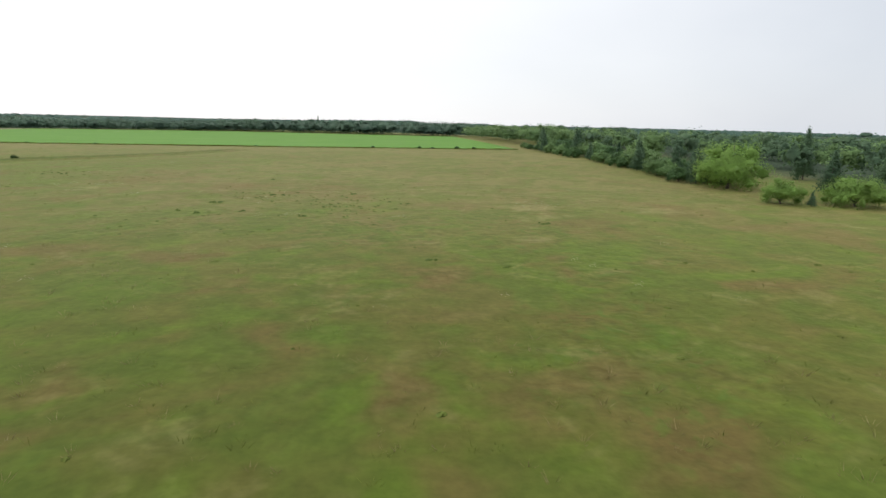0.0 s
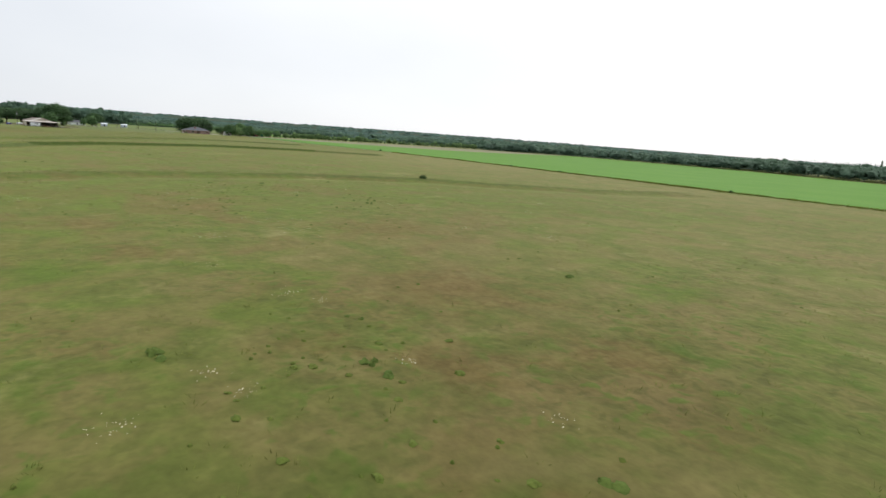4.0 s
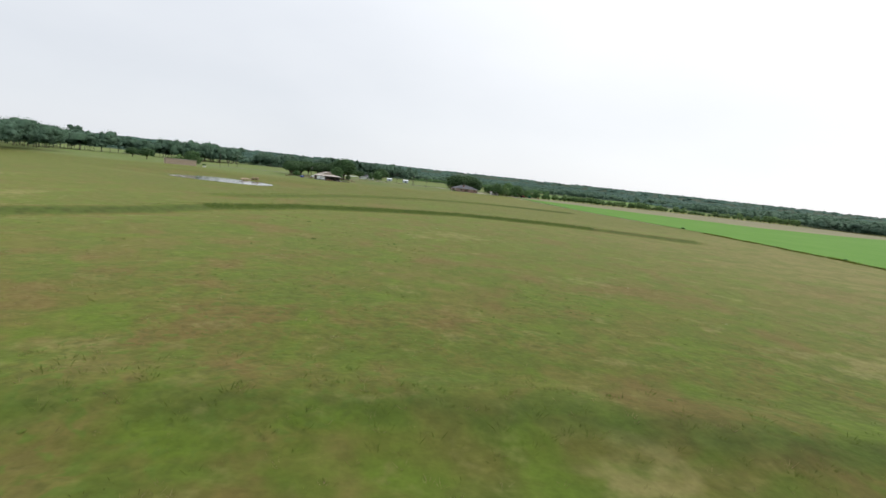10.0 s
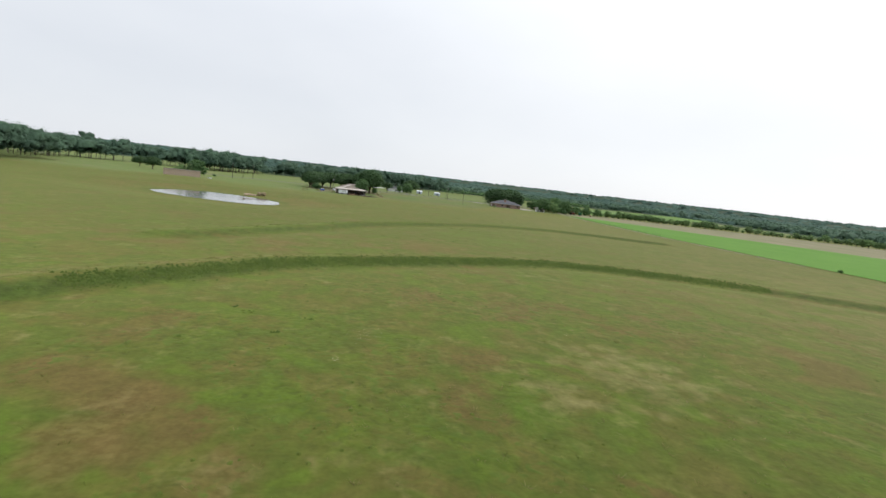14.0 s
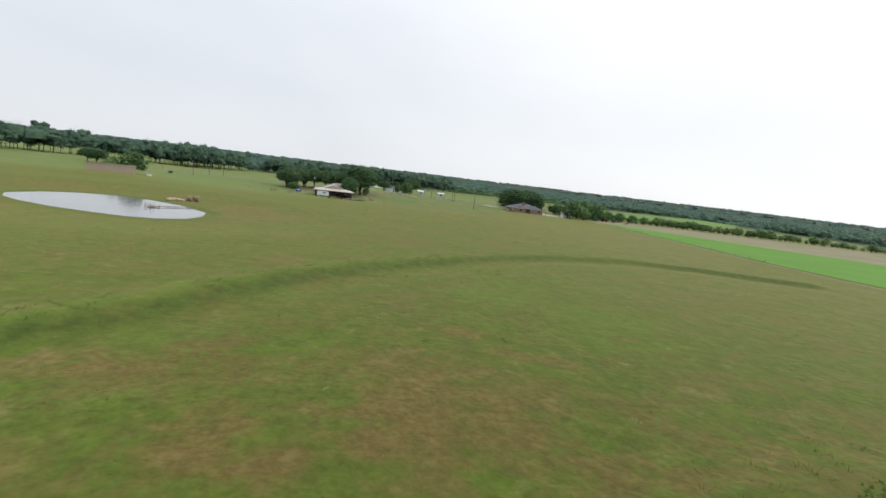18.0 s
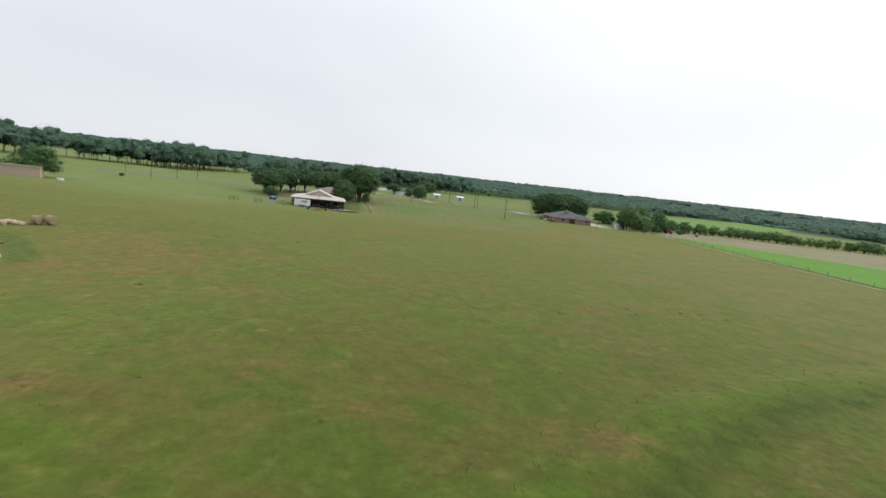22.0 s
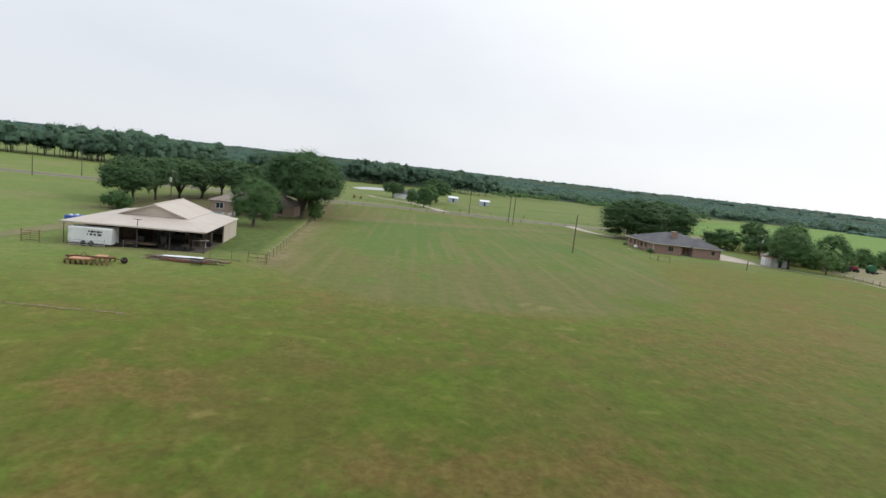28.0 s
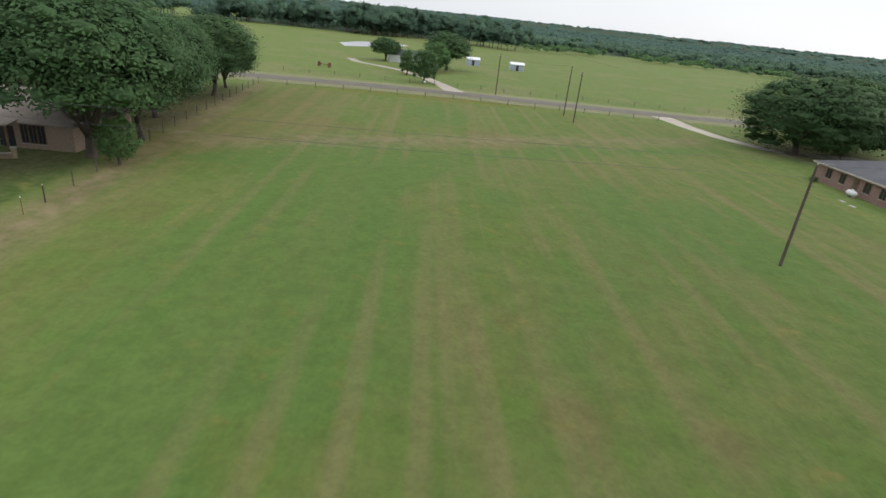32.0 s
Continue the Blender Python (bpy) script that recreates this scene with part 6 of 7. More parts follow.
def brick_house():
    X, Y = -515.3, 162.6
    t = thing("house", pose(X, Y, 0), "low red brick house with a grey shingled hip roof", "house")
    w, d, e = 16.6, 11.0, 2.6
    # walls: main block, and a wing towards the drive
    for x0, x1, y0, y1, n in ((0, w, 0, 0.25, "wall"), (0, 0.25, 0.25, 17.6, "wall"), (w - 0.25, w, 0.25, 7.8, "wall"), (w - 1.9, w - 0.25, 7.55, 7.8, "wall"),
                              (w - 1.9, w - 1.65, 7.8, 10.2, "wall"), (w - 1.9, w + 0.9, 10.2, 10.45, "wall"), (w + 0.65, w + 0.9, 10.45, 17.6, "wall"), (0.25, w + 0.9, 17.35, 17.6, "wall")):
        part(n, Geo().box(x0, x1, y0, y1, 0, e), M_BRICK_RED, t)
    for i, f in enumerate(hip(None, 0, w, 0, 17.6, e, 5.3, 0.55, "y", 7.2)):
        part("roof", Geo().slab(f, 0.09), M_SHINGLE, t)
    for f in hip(None, w - 8, w + 0.9, 10.2, 17.6, e + 0.02, 4.6, 0.5, "x")[:3]:
        part("roof", Geo().slab(f, 0.09), M_SHINGLE, t)
    part("fascia", Geo().box(-0.58, w + 0.58, -0.6, -0.55, e - 0.18, e + 0.02), M_TRIM, t)
    part("fascia", Geo().box(w + 0.55, w + 0.6, -0.6, 10.0, e - 0.18, e + 0.02), M_TRIM, t)
    part("fascia", Geo().box(w + 1.4, w + 1.46, 9.7, 18.15, e - 0.18, e + 0.02), M_TRIM, t)
    ch = part("chimney", Geo().box(11.0, 12.6, 7.0, 8.1, 3.2, 5.7), M_BRICK_RED, t)
    part("cap", Geo().box(10.92, 12.68, 6.92, 8.18, 5.7, 5.8), M_CONCRETE, ch)
    for x in (12.5, 9.8, 5.3, 2.6):
        window(t, pose(x - 0.6, 0, 0.9), 1.0, 1.2, M_BROWN_WOOD)
    part("door", Geo().box(7.2, 8.15, -0.04, 0.02, 0.05, 2.1), M_BROWN_WOOD, t)
    side = pose(w, 0, 0, 0, 0, 90)
    window(t, side @ pose(4.2, 0, 0.9), 1.2, 1.2, M_BROWN_WOOD)
    door = part("door", Geo().box(8.4, 9.4, -0.05, 0.02, 0.05, 2.1, pose(w - 1.65, 0, 0, 0, 0, 90)), M_BROWN_WOOD, t)
    part("door_handle", Geo().box(9.25, 9.32, -0.09, -0.05, 1.0, 1.08, pose(w - 1.65, 0, 0, 0, 0, 90)), M_STEEL, door)
    window(t, pose(w + 0.9, 0, 0, 0, 0, 90) @ pose(15.2, 0, 1.1), 0.8, 0.9, M_BROWN_WOOD)
    for x, y, z in ((4.2, 3.6, 3.65), (11.5, 2.0, 3.2)):
        part("roof_vent", Geo().lathe([(0.12, z - 0.2), (0.12, z + 0.25), (0.24, z + 0.28), (0.18, z + 0.42)], 12, pose(x, y, 0)), M_DARK_STEEL, t)
    part("downpipe", Geo().tube([(w + 0.05, 0.1, 0), (w + 0.05, 0.1, e)], 0.045, 6), M_WHITE, t)
    part("step", Geo().box(w - 1.6, w + 0.3, 8.2, 9.8, 0, 0.14), M_CONCRETE, t)
    s = thing("dish", pose(X + w + 1.2, Y + 18.2, 2.7), "small dark satellite dish at the roof corner", "dish")
    part("reflector", Geo().lathe([(0.04, 0), (0.25, 0.05), (0.34, 0.12), (0.36, 0.13)], 14, pose(0.1, 0, 0.2, 0, 70, 20)), M_DARK_STEEL, s)
    part("arm", Geo().tube([(-0.5, -0.4, -0.3), (0, 0, 0), (0.08, 0, 0.2)], 0.025, 6), M_STEEL, s)
    tree("dull_shrub", X + w + 0.9, Y - 0.9, 1.9, 2.3, "clipped dark green shrub at the house corner", "shrub")
    tree("dull_shrub", X + 1.6, Y - 1.2, 1.1, 1.5, "low reddish-green shrub along the brick wall", "shrub")
    tree("dull_shrub", X + w - 0.2, Y + 9.0, 1.0, 1.2, "small shrub in the house alcove", "shrub")


brick_house()
for x, y in ((-503.6, 158.4), (-501.6, 158.2)):
    p = thing("paving_slab", pose(x, y, at(x, y), 0, 0, 8), "pale flat paving slab lying in the grass", "slab", "loose slabs")
    part("slab", Geo().chamfered(-0.4, 0.4, -0.25, 0.25, 0, 0.09, 0.02), M_CONCRETE, p)


def hay_rake():
    t = thing("hay_rake", pose(-604, 76.5, at(-604, 76.5), 0, 0, 60), "small rusty hay rake standing in the far pasture", "implement")
    part("frame", Geo().tube([(-1.8, 0, 0.8), (1.8, 0, 0.8)], 0.06, 6).tube([(0, 0, 0.8), (0, 2.0, 0.5)], 0.05, 6), M_RUST, t)
    for i in range(13):
        part("tine", Geo().tube([(-1.7 + i * 0.28, 0, 0.8), (-1.7 + i * 0.28, -0.5, 0.7), (-1.7 + i * 0.28, -0.5, 0.05)], 0.015, 4), M_RUST, t)
    for x in (-1.85, 1.85):
        part("wheel", Geo().lathe([(0.62, -0.03), (0.7, -0.03), (0.7, 0.03), (0.62, 0.03)], 18, pose(x, 0, 0.7, 0, 90, 0)), M_RUST, t)


hay_rake()


def gas_tank(m, length, r, label):
    t = thing("propane_tank", m, label, "tank")
    part("shell", Geo().lathe([(r * 0.3, -length / 2), (r * 0.8, -length / 2 + r * 0.25), (r, -length / 2 + r * 0.7), (r, length / 2 - r * 0.7), (r * 0.8, length / 2 - r * 0.25), (r * 0.3, length / 2)], 18, pose(0, 0, r + 0.25, 0, 90, 0)), M_WHITE, t, soft=True)
    part("dome", Geo().lathe([(0.16, 0), (0.18, 0.12), (0.08, 0.2)], 12, pose(0, 0, 2 * r + 0.22)), M_WHITE, t)
    for x in (-length * 0.28, length * 0.28):
        part("leg", Geo().box(x - 0.06, x + 0.06, -r * 0.7, r * 0.7, 0, 0.35), M_CONCRETE, t)


gas_tank(pose(-506.3, 161.4, 0, 0, 0, 4), 1.5, 0.33, "small white gas tank beside the brick wall")
gas_tank(pose(-476.6, 53.0, 0.06, 0, 0, 80), 3.2, 0.5, "long cream propane tank on legs behind the barn")

# ---- tan brick house among the trees ----


def tan_house():
    t = thing("house", pose(-494, 55, 0, 0, 0, 90), "long tan brick house with a brown shingled roof under trees", "house")
    w, d, e = 17.5, 11, 2.6
    for x0, x1, y0, y1 in ((0, w, 0, 0.25), (0, w, d - 0.25, d), (0, 0.25, 0.25, d - 0.25), (w - 0.25, w, 0.25, d - 0.25)):
        part("wall", Geo().box(x0, x1, y0, y1, 0, e), M_BRICK_TAN, t)
    for x0, x1, y0, y1 in ((0, 5.6, -4.9, -4.65), (0, 0.25, -4.65, 0), (5.35, 5.6, -4.65, 0)):
        part("wall", Geo().box(x0, x1, y0, y1, 0, e), M_BRICK_TAN, t)
    for f in hip(None, 0, w, 0, d, e, 5.0, 0.6, "x"):
        part("roof", Geo().slab(f, 0.09), M_SHINGLE_TAN, t)
    for f in hip(None, 0, 5.6, -4.9, 4, e + 0.02, 4.2, 0.55, "y")[:3]:
        part("roof", Geo().slab(f, 0.09), M_SHINGLE_TAN, t)
    window(t, pose(1.2, -4.9, 0.9), 1.6, 1.2)
    for x in (7.0, 8.6, 12.6, 13.4, 14.2):
        window(t, pose(x, 0, 0.6), 0.62 if x > 12 else 1.2, 1.7, M_BROWN_WOOD)
    part("door", Geo().box(10.4, 11.9, -0.05, 0.02, 0.05, 2.1), M_GLASS, t)
    part("porch_post", Geo().box(9.2, 9.35, -1.6, -1.45, 0, e), M_BROWN_WOOD, t)
    part("porch_post", Geo().box(12.2, 12.35, -1.6, -1.45, 0, e), M_BROWN_WOOD, t)
    part("porch_roof", Geo().slab([(9.0, -1.8, 2.55), (12.6, -1.8, 2.55), (12.6, 0.4, 2.9), (9.0, 0.4, 2.9)], 0.1), M_SHINGLE_TAN, t)
    part("chimney", Geo().box(13, 14.2, 5, 6, 3.5, 5.9), M_BRICK_TAN, t)


tan_house()


def pool():
    t = thing("swimming_pool", pose(-482.5, 57.3, 0.06, 0, 0, 100), "bright blue swimming pool with a pale stone rim", "pool")
    for x0, x1, y0, y1 in ((-2.4, 2.4, -4.3, -3.9), (-2.4, 2.4, 3.9, 4.3), (-2.4, -2.0, -3.9, 3.9), (2.0, 2.4, -3.9, 3.9)):
        part("rim", Geo().box(x0, x1, y0, y1, 0, 0.16), M_CONCRETE, t)
    part("water", Geo().box(-2.0, 2.0, -3.9, 3.9, 0.01, 0.10), M_POOL, t, "clear blue water")
    part("ladder", Geo().tube([(1.9, -3.0, 0.1), (1.9, -3.0, 0.9), (2.3, -3.0, 0.9), (2.3, -3.0, 0.1)], 0.03, 6).tube([(1.9, -2.5, 0.1), (1.9, -2.5, 0.9), (2.3, -2.5, 0.9), (2.3, -2.5, 0.1)], 0.03, 6), M_STEEL, t)
    rnd = random.Random(4)
    for i in range(5):
        x, y = (-479.5 - rnd.uniform(0, 9), 61.0 + rnd.uniform(0, 1.6)) if i > 1 else (-478.2 - 0.4 * i, 53.4 + i)
        c = thing("patio_chair", pose(x, y, 0.06, 0, 0, rnd.uniform(0, 360)), "white patio chair on the stone patio", "chair", "patio chairs")
        part("seat", Geo().chamfered(-0.28, 0.28, -0.28, 0.28, 0.38, 0.44, 0.03), M_WHITE, c)
        part("backrest", Geo().box(-0.28, 0.28, 0.24, 0.29, 0.44, 0.95), M_WHITE, c)
        for lx in (-0.24, 0.22):
            for ly in (-0.24, 0.22):
                part("leg", Geo().box(lx, lx + 0.04, ly, ly + 0.04, 0, 0.38), M_WHITE, c)
    for i in range(9):
        r = thing("rock", pose(-488.5 - rnd.uniform(-1.5, 1.5), 62.3 + rnd.uniform(-0.6, 2.2), 0.1), "pale landscape stone edging the patio", "rock", "patio rocks")
        part("stone", Geo().lump((0, 0, 0.12), (rnd.uniform(0.25, 0.5), rnd.uniform(0.25, 0.45), rnd.uniform(0.16, 0.3)), i + 60), M_STONE, r)


pool()


def patio_wall():
    """Low stone wall with square piers along the patio before the tan house."""
    t = thing("patio_wall", pose(-487.4, 63.6, 0.02, 0, 0, 118), "low pale stone patio wall with square piers", "wall")
    part("base", Geo().box(0, 6.4, -0.15, 0.15, 0, 0.42), M_STONE, t)
    part("coping", Geo().box(-0.05, 6.45, -0.2, 0.2, 0.42, 0.5), M_CONCRETE, t)
    for i in range(5):
        p = part("pier", Geo().chamfered(i * 1.55 - 0.05, i * 1.55 + 0.35, -0.24, 0.24, 0, 0.95, 0.03), M_STONE, t)
        part("cap", Geo().box(i * 1.55 - 0.1, i * 1.55 + 0.4, -0.29, 0.29, 0.95, 1.03), M_CONCRETE, p)


patio_wall()

# ---- block shed and pond things ----


def block_shed():
    t = thing("shed", pose(-426.6, -13.4, at(-422, -23) - 0.15, 0, 0, -66), "long low buff block shed with a flat pale roof", "shed")
    w, d, h = 16.8, 7, 3.1
    for x0, x1, y0, y1 in ((0, w, -0.0, 0.25), (0, w, -d, 0.25 - d), (0, 0.25, 0.25 - d, 0), (w - 0.25, w, 0.25 - d, 0)):
        part("wall", Geo().box(x0, x1, y0, y1, 0, h), M_BLOCK, t)
    part("roof", Geo().slab([(-0.3, -d - 0.3, h + 0.1), (w + 0.3, -d - 0.3, h + 0.1), (w + 0.3, 0.55, h + 0.35), (-0.3, 0.55, h + 0.35)], 0.14), M_ROOF_TIN, t)
    part("parapet", Geo().box(-0.2, w + 0.2, 0.25, 0.4, h - 0.1, h + 0.2), M_TRIM, t)
    c = thing("stock_tank", pose(-429.5, -9.5, at(-429.5, -9.5)), "small pale stock tank near the shed", "tank")
    part("basin", Geo().lathe([(0.9, 0), (0.95, 0.55), (0.88, 0.56), (0.85, 0.1)], 18), M_WHITE, c)


block_shed()


def pond_things():
    t = thing("dock", pose(-331.8, 38.6, -1.46, 0, 0, -42), "weathered narrow wooden dock with tall posts in the pond", "dock")
    for i in range(24):
        part("plank", Geo().box(i * 0.38, i * 0.38 + 0.34, -0.5, 0.5, 0.16, 0.22), M_BROWN_WOOD, t)
    for i in range(6):
        part("plank", Geo().box(9.1 + i * 0.38, 9.44 + i * 0.38, -1.3, 1.3, 0.16, 0.22), M_BROWN_WOOD, t)
    for x, y, h in ((0.3, -0.45, 0.26), (0.3, 0.45, 0.26), (4.5, -0.45, 0.28), (4.5, 0.45, 0.28), (9.2, -1.2, 1.0), (9.2, 1.2, 0.75), (11.2, -1.2, 0.8), (11.2, 1.2, 1.0)):
        part("post", Geo().tube([(x, y, -1.2), (x, y, h)], 0.055, 7), M_POLE, t)
    part("rail", Geo().tube([(9.2, -1.2, 0.62), (11.2, -1.2, 0.62), (11.2, 1.2, 0.62)], 0.03, 6), M_POLE, t)
    rnd = random.Random(12)
    for i in range(22):
        u, v = rnd.uniform(-0.6, 4.2), rnd.uniform(-0.9, 0.9)
        x, y = -347.2 - 0.44 * u - 0.9 * v, 28.0 + 0.9 * u - 0.44 * v
        s = rnd.uniform(0.4, 0.95)
        r = thing("rock", pose(x, y, at(x, y), 0, 0, rnd.uniform(0, 360)), "pale limestone boulder in the heap on the pond bank", "rock", "bank boulders")
        part("stone", Geo().lump((0, 0, 0.35 * s), (s, s * rnd.uniform(0.6, 0.9), s * rnd.uniform(0.45, 0.7)), i + 1), M_STONE, r)
    for x, y in ((-349.3, 32.2), (-350.0, 33.8)):
        hay_bale(x, y, "old grey round hay bale by the boulders")


def hay_bale(x, y, label):
    t = thing("hay_bale", pose(x, y, at(x, y), 0, 0, 70), label, "hay bale")
    part("roll", Geo().lathe([(0.2, -0.62), (0.7, -0.62), (0.78, -0.5), (0.78, 0.5), (0.7, 0.62), (0.2, 0.62)], 20, pose(0, 0, 0.76, 0, 90, 0)), material("hay", (0.30, 0.24, 0.13), (0.24, 0.19, 0.11), scale=3, fine=0.3, fine_scale=20, bump=0.6), t)
    part("twine", Geo().tube([(-0.2, 0.79 * math.cos(a), 0.76 + 0.79 * math.sin(a)) for a in [k * math.pi / 10 for k in range(21)]], 0.012, 4), M_PALE_WOOD, t)


pond_things()
hay_bale(-498.8, 232.6, "round hay bale at the field corner")

# ---- sheds, poles, fences ----


def small_shed(x, y, rz, w, d, h, wall, roof, label):
    t = thing("shed", pose(x, y, at(x, y), 0, 0, rz), label, "shed")
    for x0, x1, y0, y1 in ((-w / 2, w / 2, -d / 2, -d / 2 + 0.1), (-w / 2, w / 2, d / 2 - 0.1, d / 2), (-w / 2, -w / 2 + 0.1, -d / 2 + 0.1, d / 2 - 0.1), (w / 2 - 0.1, w / 2, -d / 2 + 0.1, d / 2 - 0.1)):
        part("wall", Geo().box(x0, x1, y0, y1, 0, h), wall, t)
    r = h + d * 0.22
    part("roof", Geo().slab([(-w / 2 - 0.2, -d / 2 - 0.25, h), (w / 2 + 0.2, -d / 2 - 0.25, h), (w / 2 + 0.2, 0, r), (-w / 2 - 0.2, 0, r)], 0.06), roof, t)
    part("roof", Geo().slab([(w / 2 + 0.2, d / 2 + 0.25, h), (-w / 2 - 0.2, d / 2 + 0.25, h), (-w / 2 - 0.2, 0, r), (w / 2 + 0.2, 0, r)], 0.06), roof, t)
    for s in (-1, 1):
        xx = s * (w / 2 - 0.05)
        part("gable", Geo().add([(xx - 0.04, -d / 2, h), (xx - 0.04, d / 2, h), (xx - 0.04, 0, r - 0.05), (xx + 0.04, -d / 2, h), (xx + 0.04, d / 2, h), (xx + 0.04, 0, r - 0.05)],
                                [(0, 2, 1), (3, 4, 5), (0, 1, 4, 3), (1, 2, 5, 4), (2, 0, 3, 5)]), wall, t)
    part("door", Geo().box(-0.5, 0.5, -d / 2 - 0.03, -d / 2, 0, min(2.0, h - 0.2)), M_DARK_STEEL, t)


small_shed(-669, 141, 92, 5.4, 3.8, 2.3, M_PALE_BLUE, M_WHITE_TIN, "small pale blue shed with a white metal roof in pasture")
small_shed(-673, 123.6, 92, 5.2, 4.0, 2.3, M_PALE_BLUE, M_WHITE_TIN, "pale shed with a white roof beside the dark oak")
small_shed(-652, 98, 100, 14, 8, 2.6, M_WHITE, M_SHINGLE, "white farmhouse half hidden by the oaks")
small_shed(-497, 194.5, 96, 5.4, 3.6, 2.5, M_WHITE, M_WHITE_TIN, "small white shed under the elm")
small_shed(150, 330, 20, 14, 8, 3, M_WHITE, M_WHITE_TIN, "distant white farm building among the trees")
small_shed(255, 300, 40, 16, 9, 3, M_WHITE, M_WHITE_TIN, "distant white farm building among the trees")


def arbor():
    t = thing("arbor", pose(-493.5, 189.6, 0, 0, 0, 96), "leaning grey wooden arbor with a rusty tin roof", "arbor")
    for x, y in ((0, 0), (2.2, 0), (0, 1.8), (2.2, 1.8)):
        part("post", Geo().tube([(x, y, -0.1), (x, y, 2.4)], 0.07, 6), M_PALE_WOOD, t)
    part("roof", Geo().slab([(-0.4, -0.4, 2.4), (2.6, -0.4, 2.6), (2.6, 2.2, 2.8), (-0.4, 2.2, 2.6)], 0.05), M_RUST, t)
    for i in range(4):
        part("lattice", Geo().tube([(0, 0, 0.4 + i * 0.5), (2.2, 0, 0.8 + i * 0.45)], 0.025, 5), M_PALE_WOOD, t)


arbor()


def baler():
    t = thing("hay_baler", pose(-503.2, 226.4, 0, 0, 0, 80), "green round hay baler standing behind the tractor", "baler")
    part("chamber", Geo().lathe([(0.3, -0.75), (1.0, -0.75), (1.1, -0.65), (1.1, 0.65), (1.0, 0.75), (0.3, 0.75)], 16, pose(0, 0, 1.35, 90, 0, 0)), M_GREEN_PAINT, t)
    part("frame", Geo().box(-0.9, 1.6, -0.8, 0.8, 0.45, 0.7), M_DARK_STEEL, t)
    part("pickup", Geo().chamfered(0.9, 1.6, -0.8, 0.8, 0.2, 0.5, 0.08), M_GREEN_PAINT, t)
    part("tongue", Geo().box(1.6, 3.0, -0.08, 0.08, 0.5, 0.62), M_DARK_STEEL, t)
    for y in (-0.95, 0.95):
        wheel(t, -0.1, y, 0.45, 0.45, 0.3, M_STEEL)


baler()


def utility_pole(x, y, h, label, arm=0.0, box=False, rz=0):
    t = thing("utility_pole", pose(x, y, at(x, y), 0, 0, rz), label, "utility pole", "utility poles")
    part("pole", Geo().tube([(0, 0, -0.3), (0, 0, h * 0.5), (0, 0, h)], [0.13, 0.115, 0.09], 10), M_POLE, t)
    if arm:
        part("crossarm", Geo().box(-arm / 2, arm / 2, -0.17, -0.07, h - 0.55, h - 0.43), M_POLE, t)
        for k in (-0.45, -0.15, 0.45):
            part("insulator", Geo().lathe([(0.03, 0), (0.06, 0.06), (0.03, 0.16)], 8, pose(k * arm, -0.12, h - 0.43)), M_PORCELAIN, t)
    else:
        part("insulator", Geo().lathe([(0.03, 0), (0.06, 0.06), (0.03, 0.16)], 8, pose(0, 0, h)), M_PORCELAIN, t)
    if box:
        part("transformer", Geo().lathe([(0.05, h - 2.2), (0.25, h - 2.15), (0.25, h - 1.35), (0.08, h - 1.25)], 14, pose(0.4, 0, 0)), M_STEEL, t, "grey transformer can")
        part("lamp_arm", Geo().tube([(0, 0, h - 0.4), (-0.9, 0, h - 0.1), (-1.3, 0, h - 0.15)], 0.03, 6), M_STEEL, t)


POLES = {"a": (-480.2, 136.2, 8.4), "b": (-554.3, 134.8, 9.8), "c": (-546.2, 134.9, 9.3), "d": (-579.0, 123.2, 9.5), "barn": (-475.5, 52.0, 8.6),
         "e": (-511, -17.7, 9.8), "f": (-540, -17.4, 7.0), "g": (-560.6, -14.6, 10.5), "h": (-564.3, -52.8, 9.5), "drive": (-514.0, 201.5, 6.8)}
for k, (x, y, h) in POLES.items():
    utility_pole(x, y, h, {"a": "dark wooden utility pole standing alone in the mown field", "barn": "grey utility pole with a transformer behind the barn",
                           "drive": "weathered service pole beside the drive"}.get(k, "dark wooden utility pole by the road"),
                 1.6 if k in "cdg" else 0.0, k in ("barn", "drive"))


g = thing("post", pose(-480.6, 176.6, 0), "short grey wooden post in the grass by the drive", "post")
part("shaft", Geo().tube([(0, 0, -0.2), (0.03, 0, 2.3)], [0.1, 0.085], 8), M_POLE, g)


def cable(p, q, sag, label):
    p, q = Vector(p), Vector(q)
    pts = [p.lerp(q, i / 16) - Vector((0, 0, sag * 4 * (i / 16) * (1 - i / 16))) for i in range(17)]
    ob = new("cable", Geo().tube(pts, 0.010, 4).mesh("cable", M_WIRE))
    tagged(ob, label, "cable", "overhead cables")


top = lambda k, drop=0.0: (POLES[k][0], POLES[k][1], POLES[k][2] - drop)
cable(top("barn", 0.1), top("a", -0.1), 0.4, "thin overhead power cable from the barn pole")
cable(top("barn", 1.2), top("a", 1.0), 0.5, "thin overhead service cable from the barn pole")
cable(top("a", -0.1), top("drive", 0.2), 0.7, "thin overhead power cable to the drive pole")
cable(top("c", 0.1), top("a", 0.0), 1.0, "thin overhead power cable from the road poles")
cable(top("b", 0.0), top("c", 0.2), 0.1, "short cable between two road poles")
cable(top("d", 0.3), top("b", 0.1), 0.5, "thin overhead power cable over the road")
cable(top("barn", 1.4), (-490.0, 56.0, 3.4), 0.3, "service cable to the tan house")


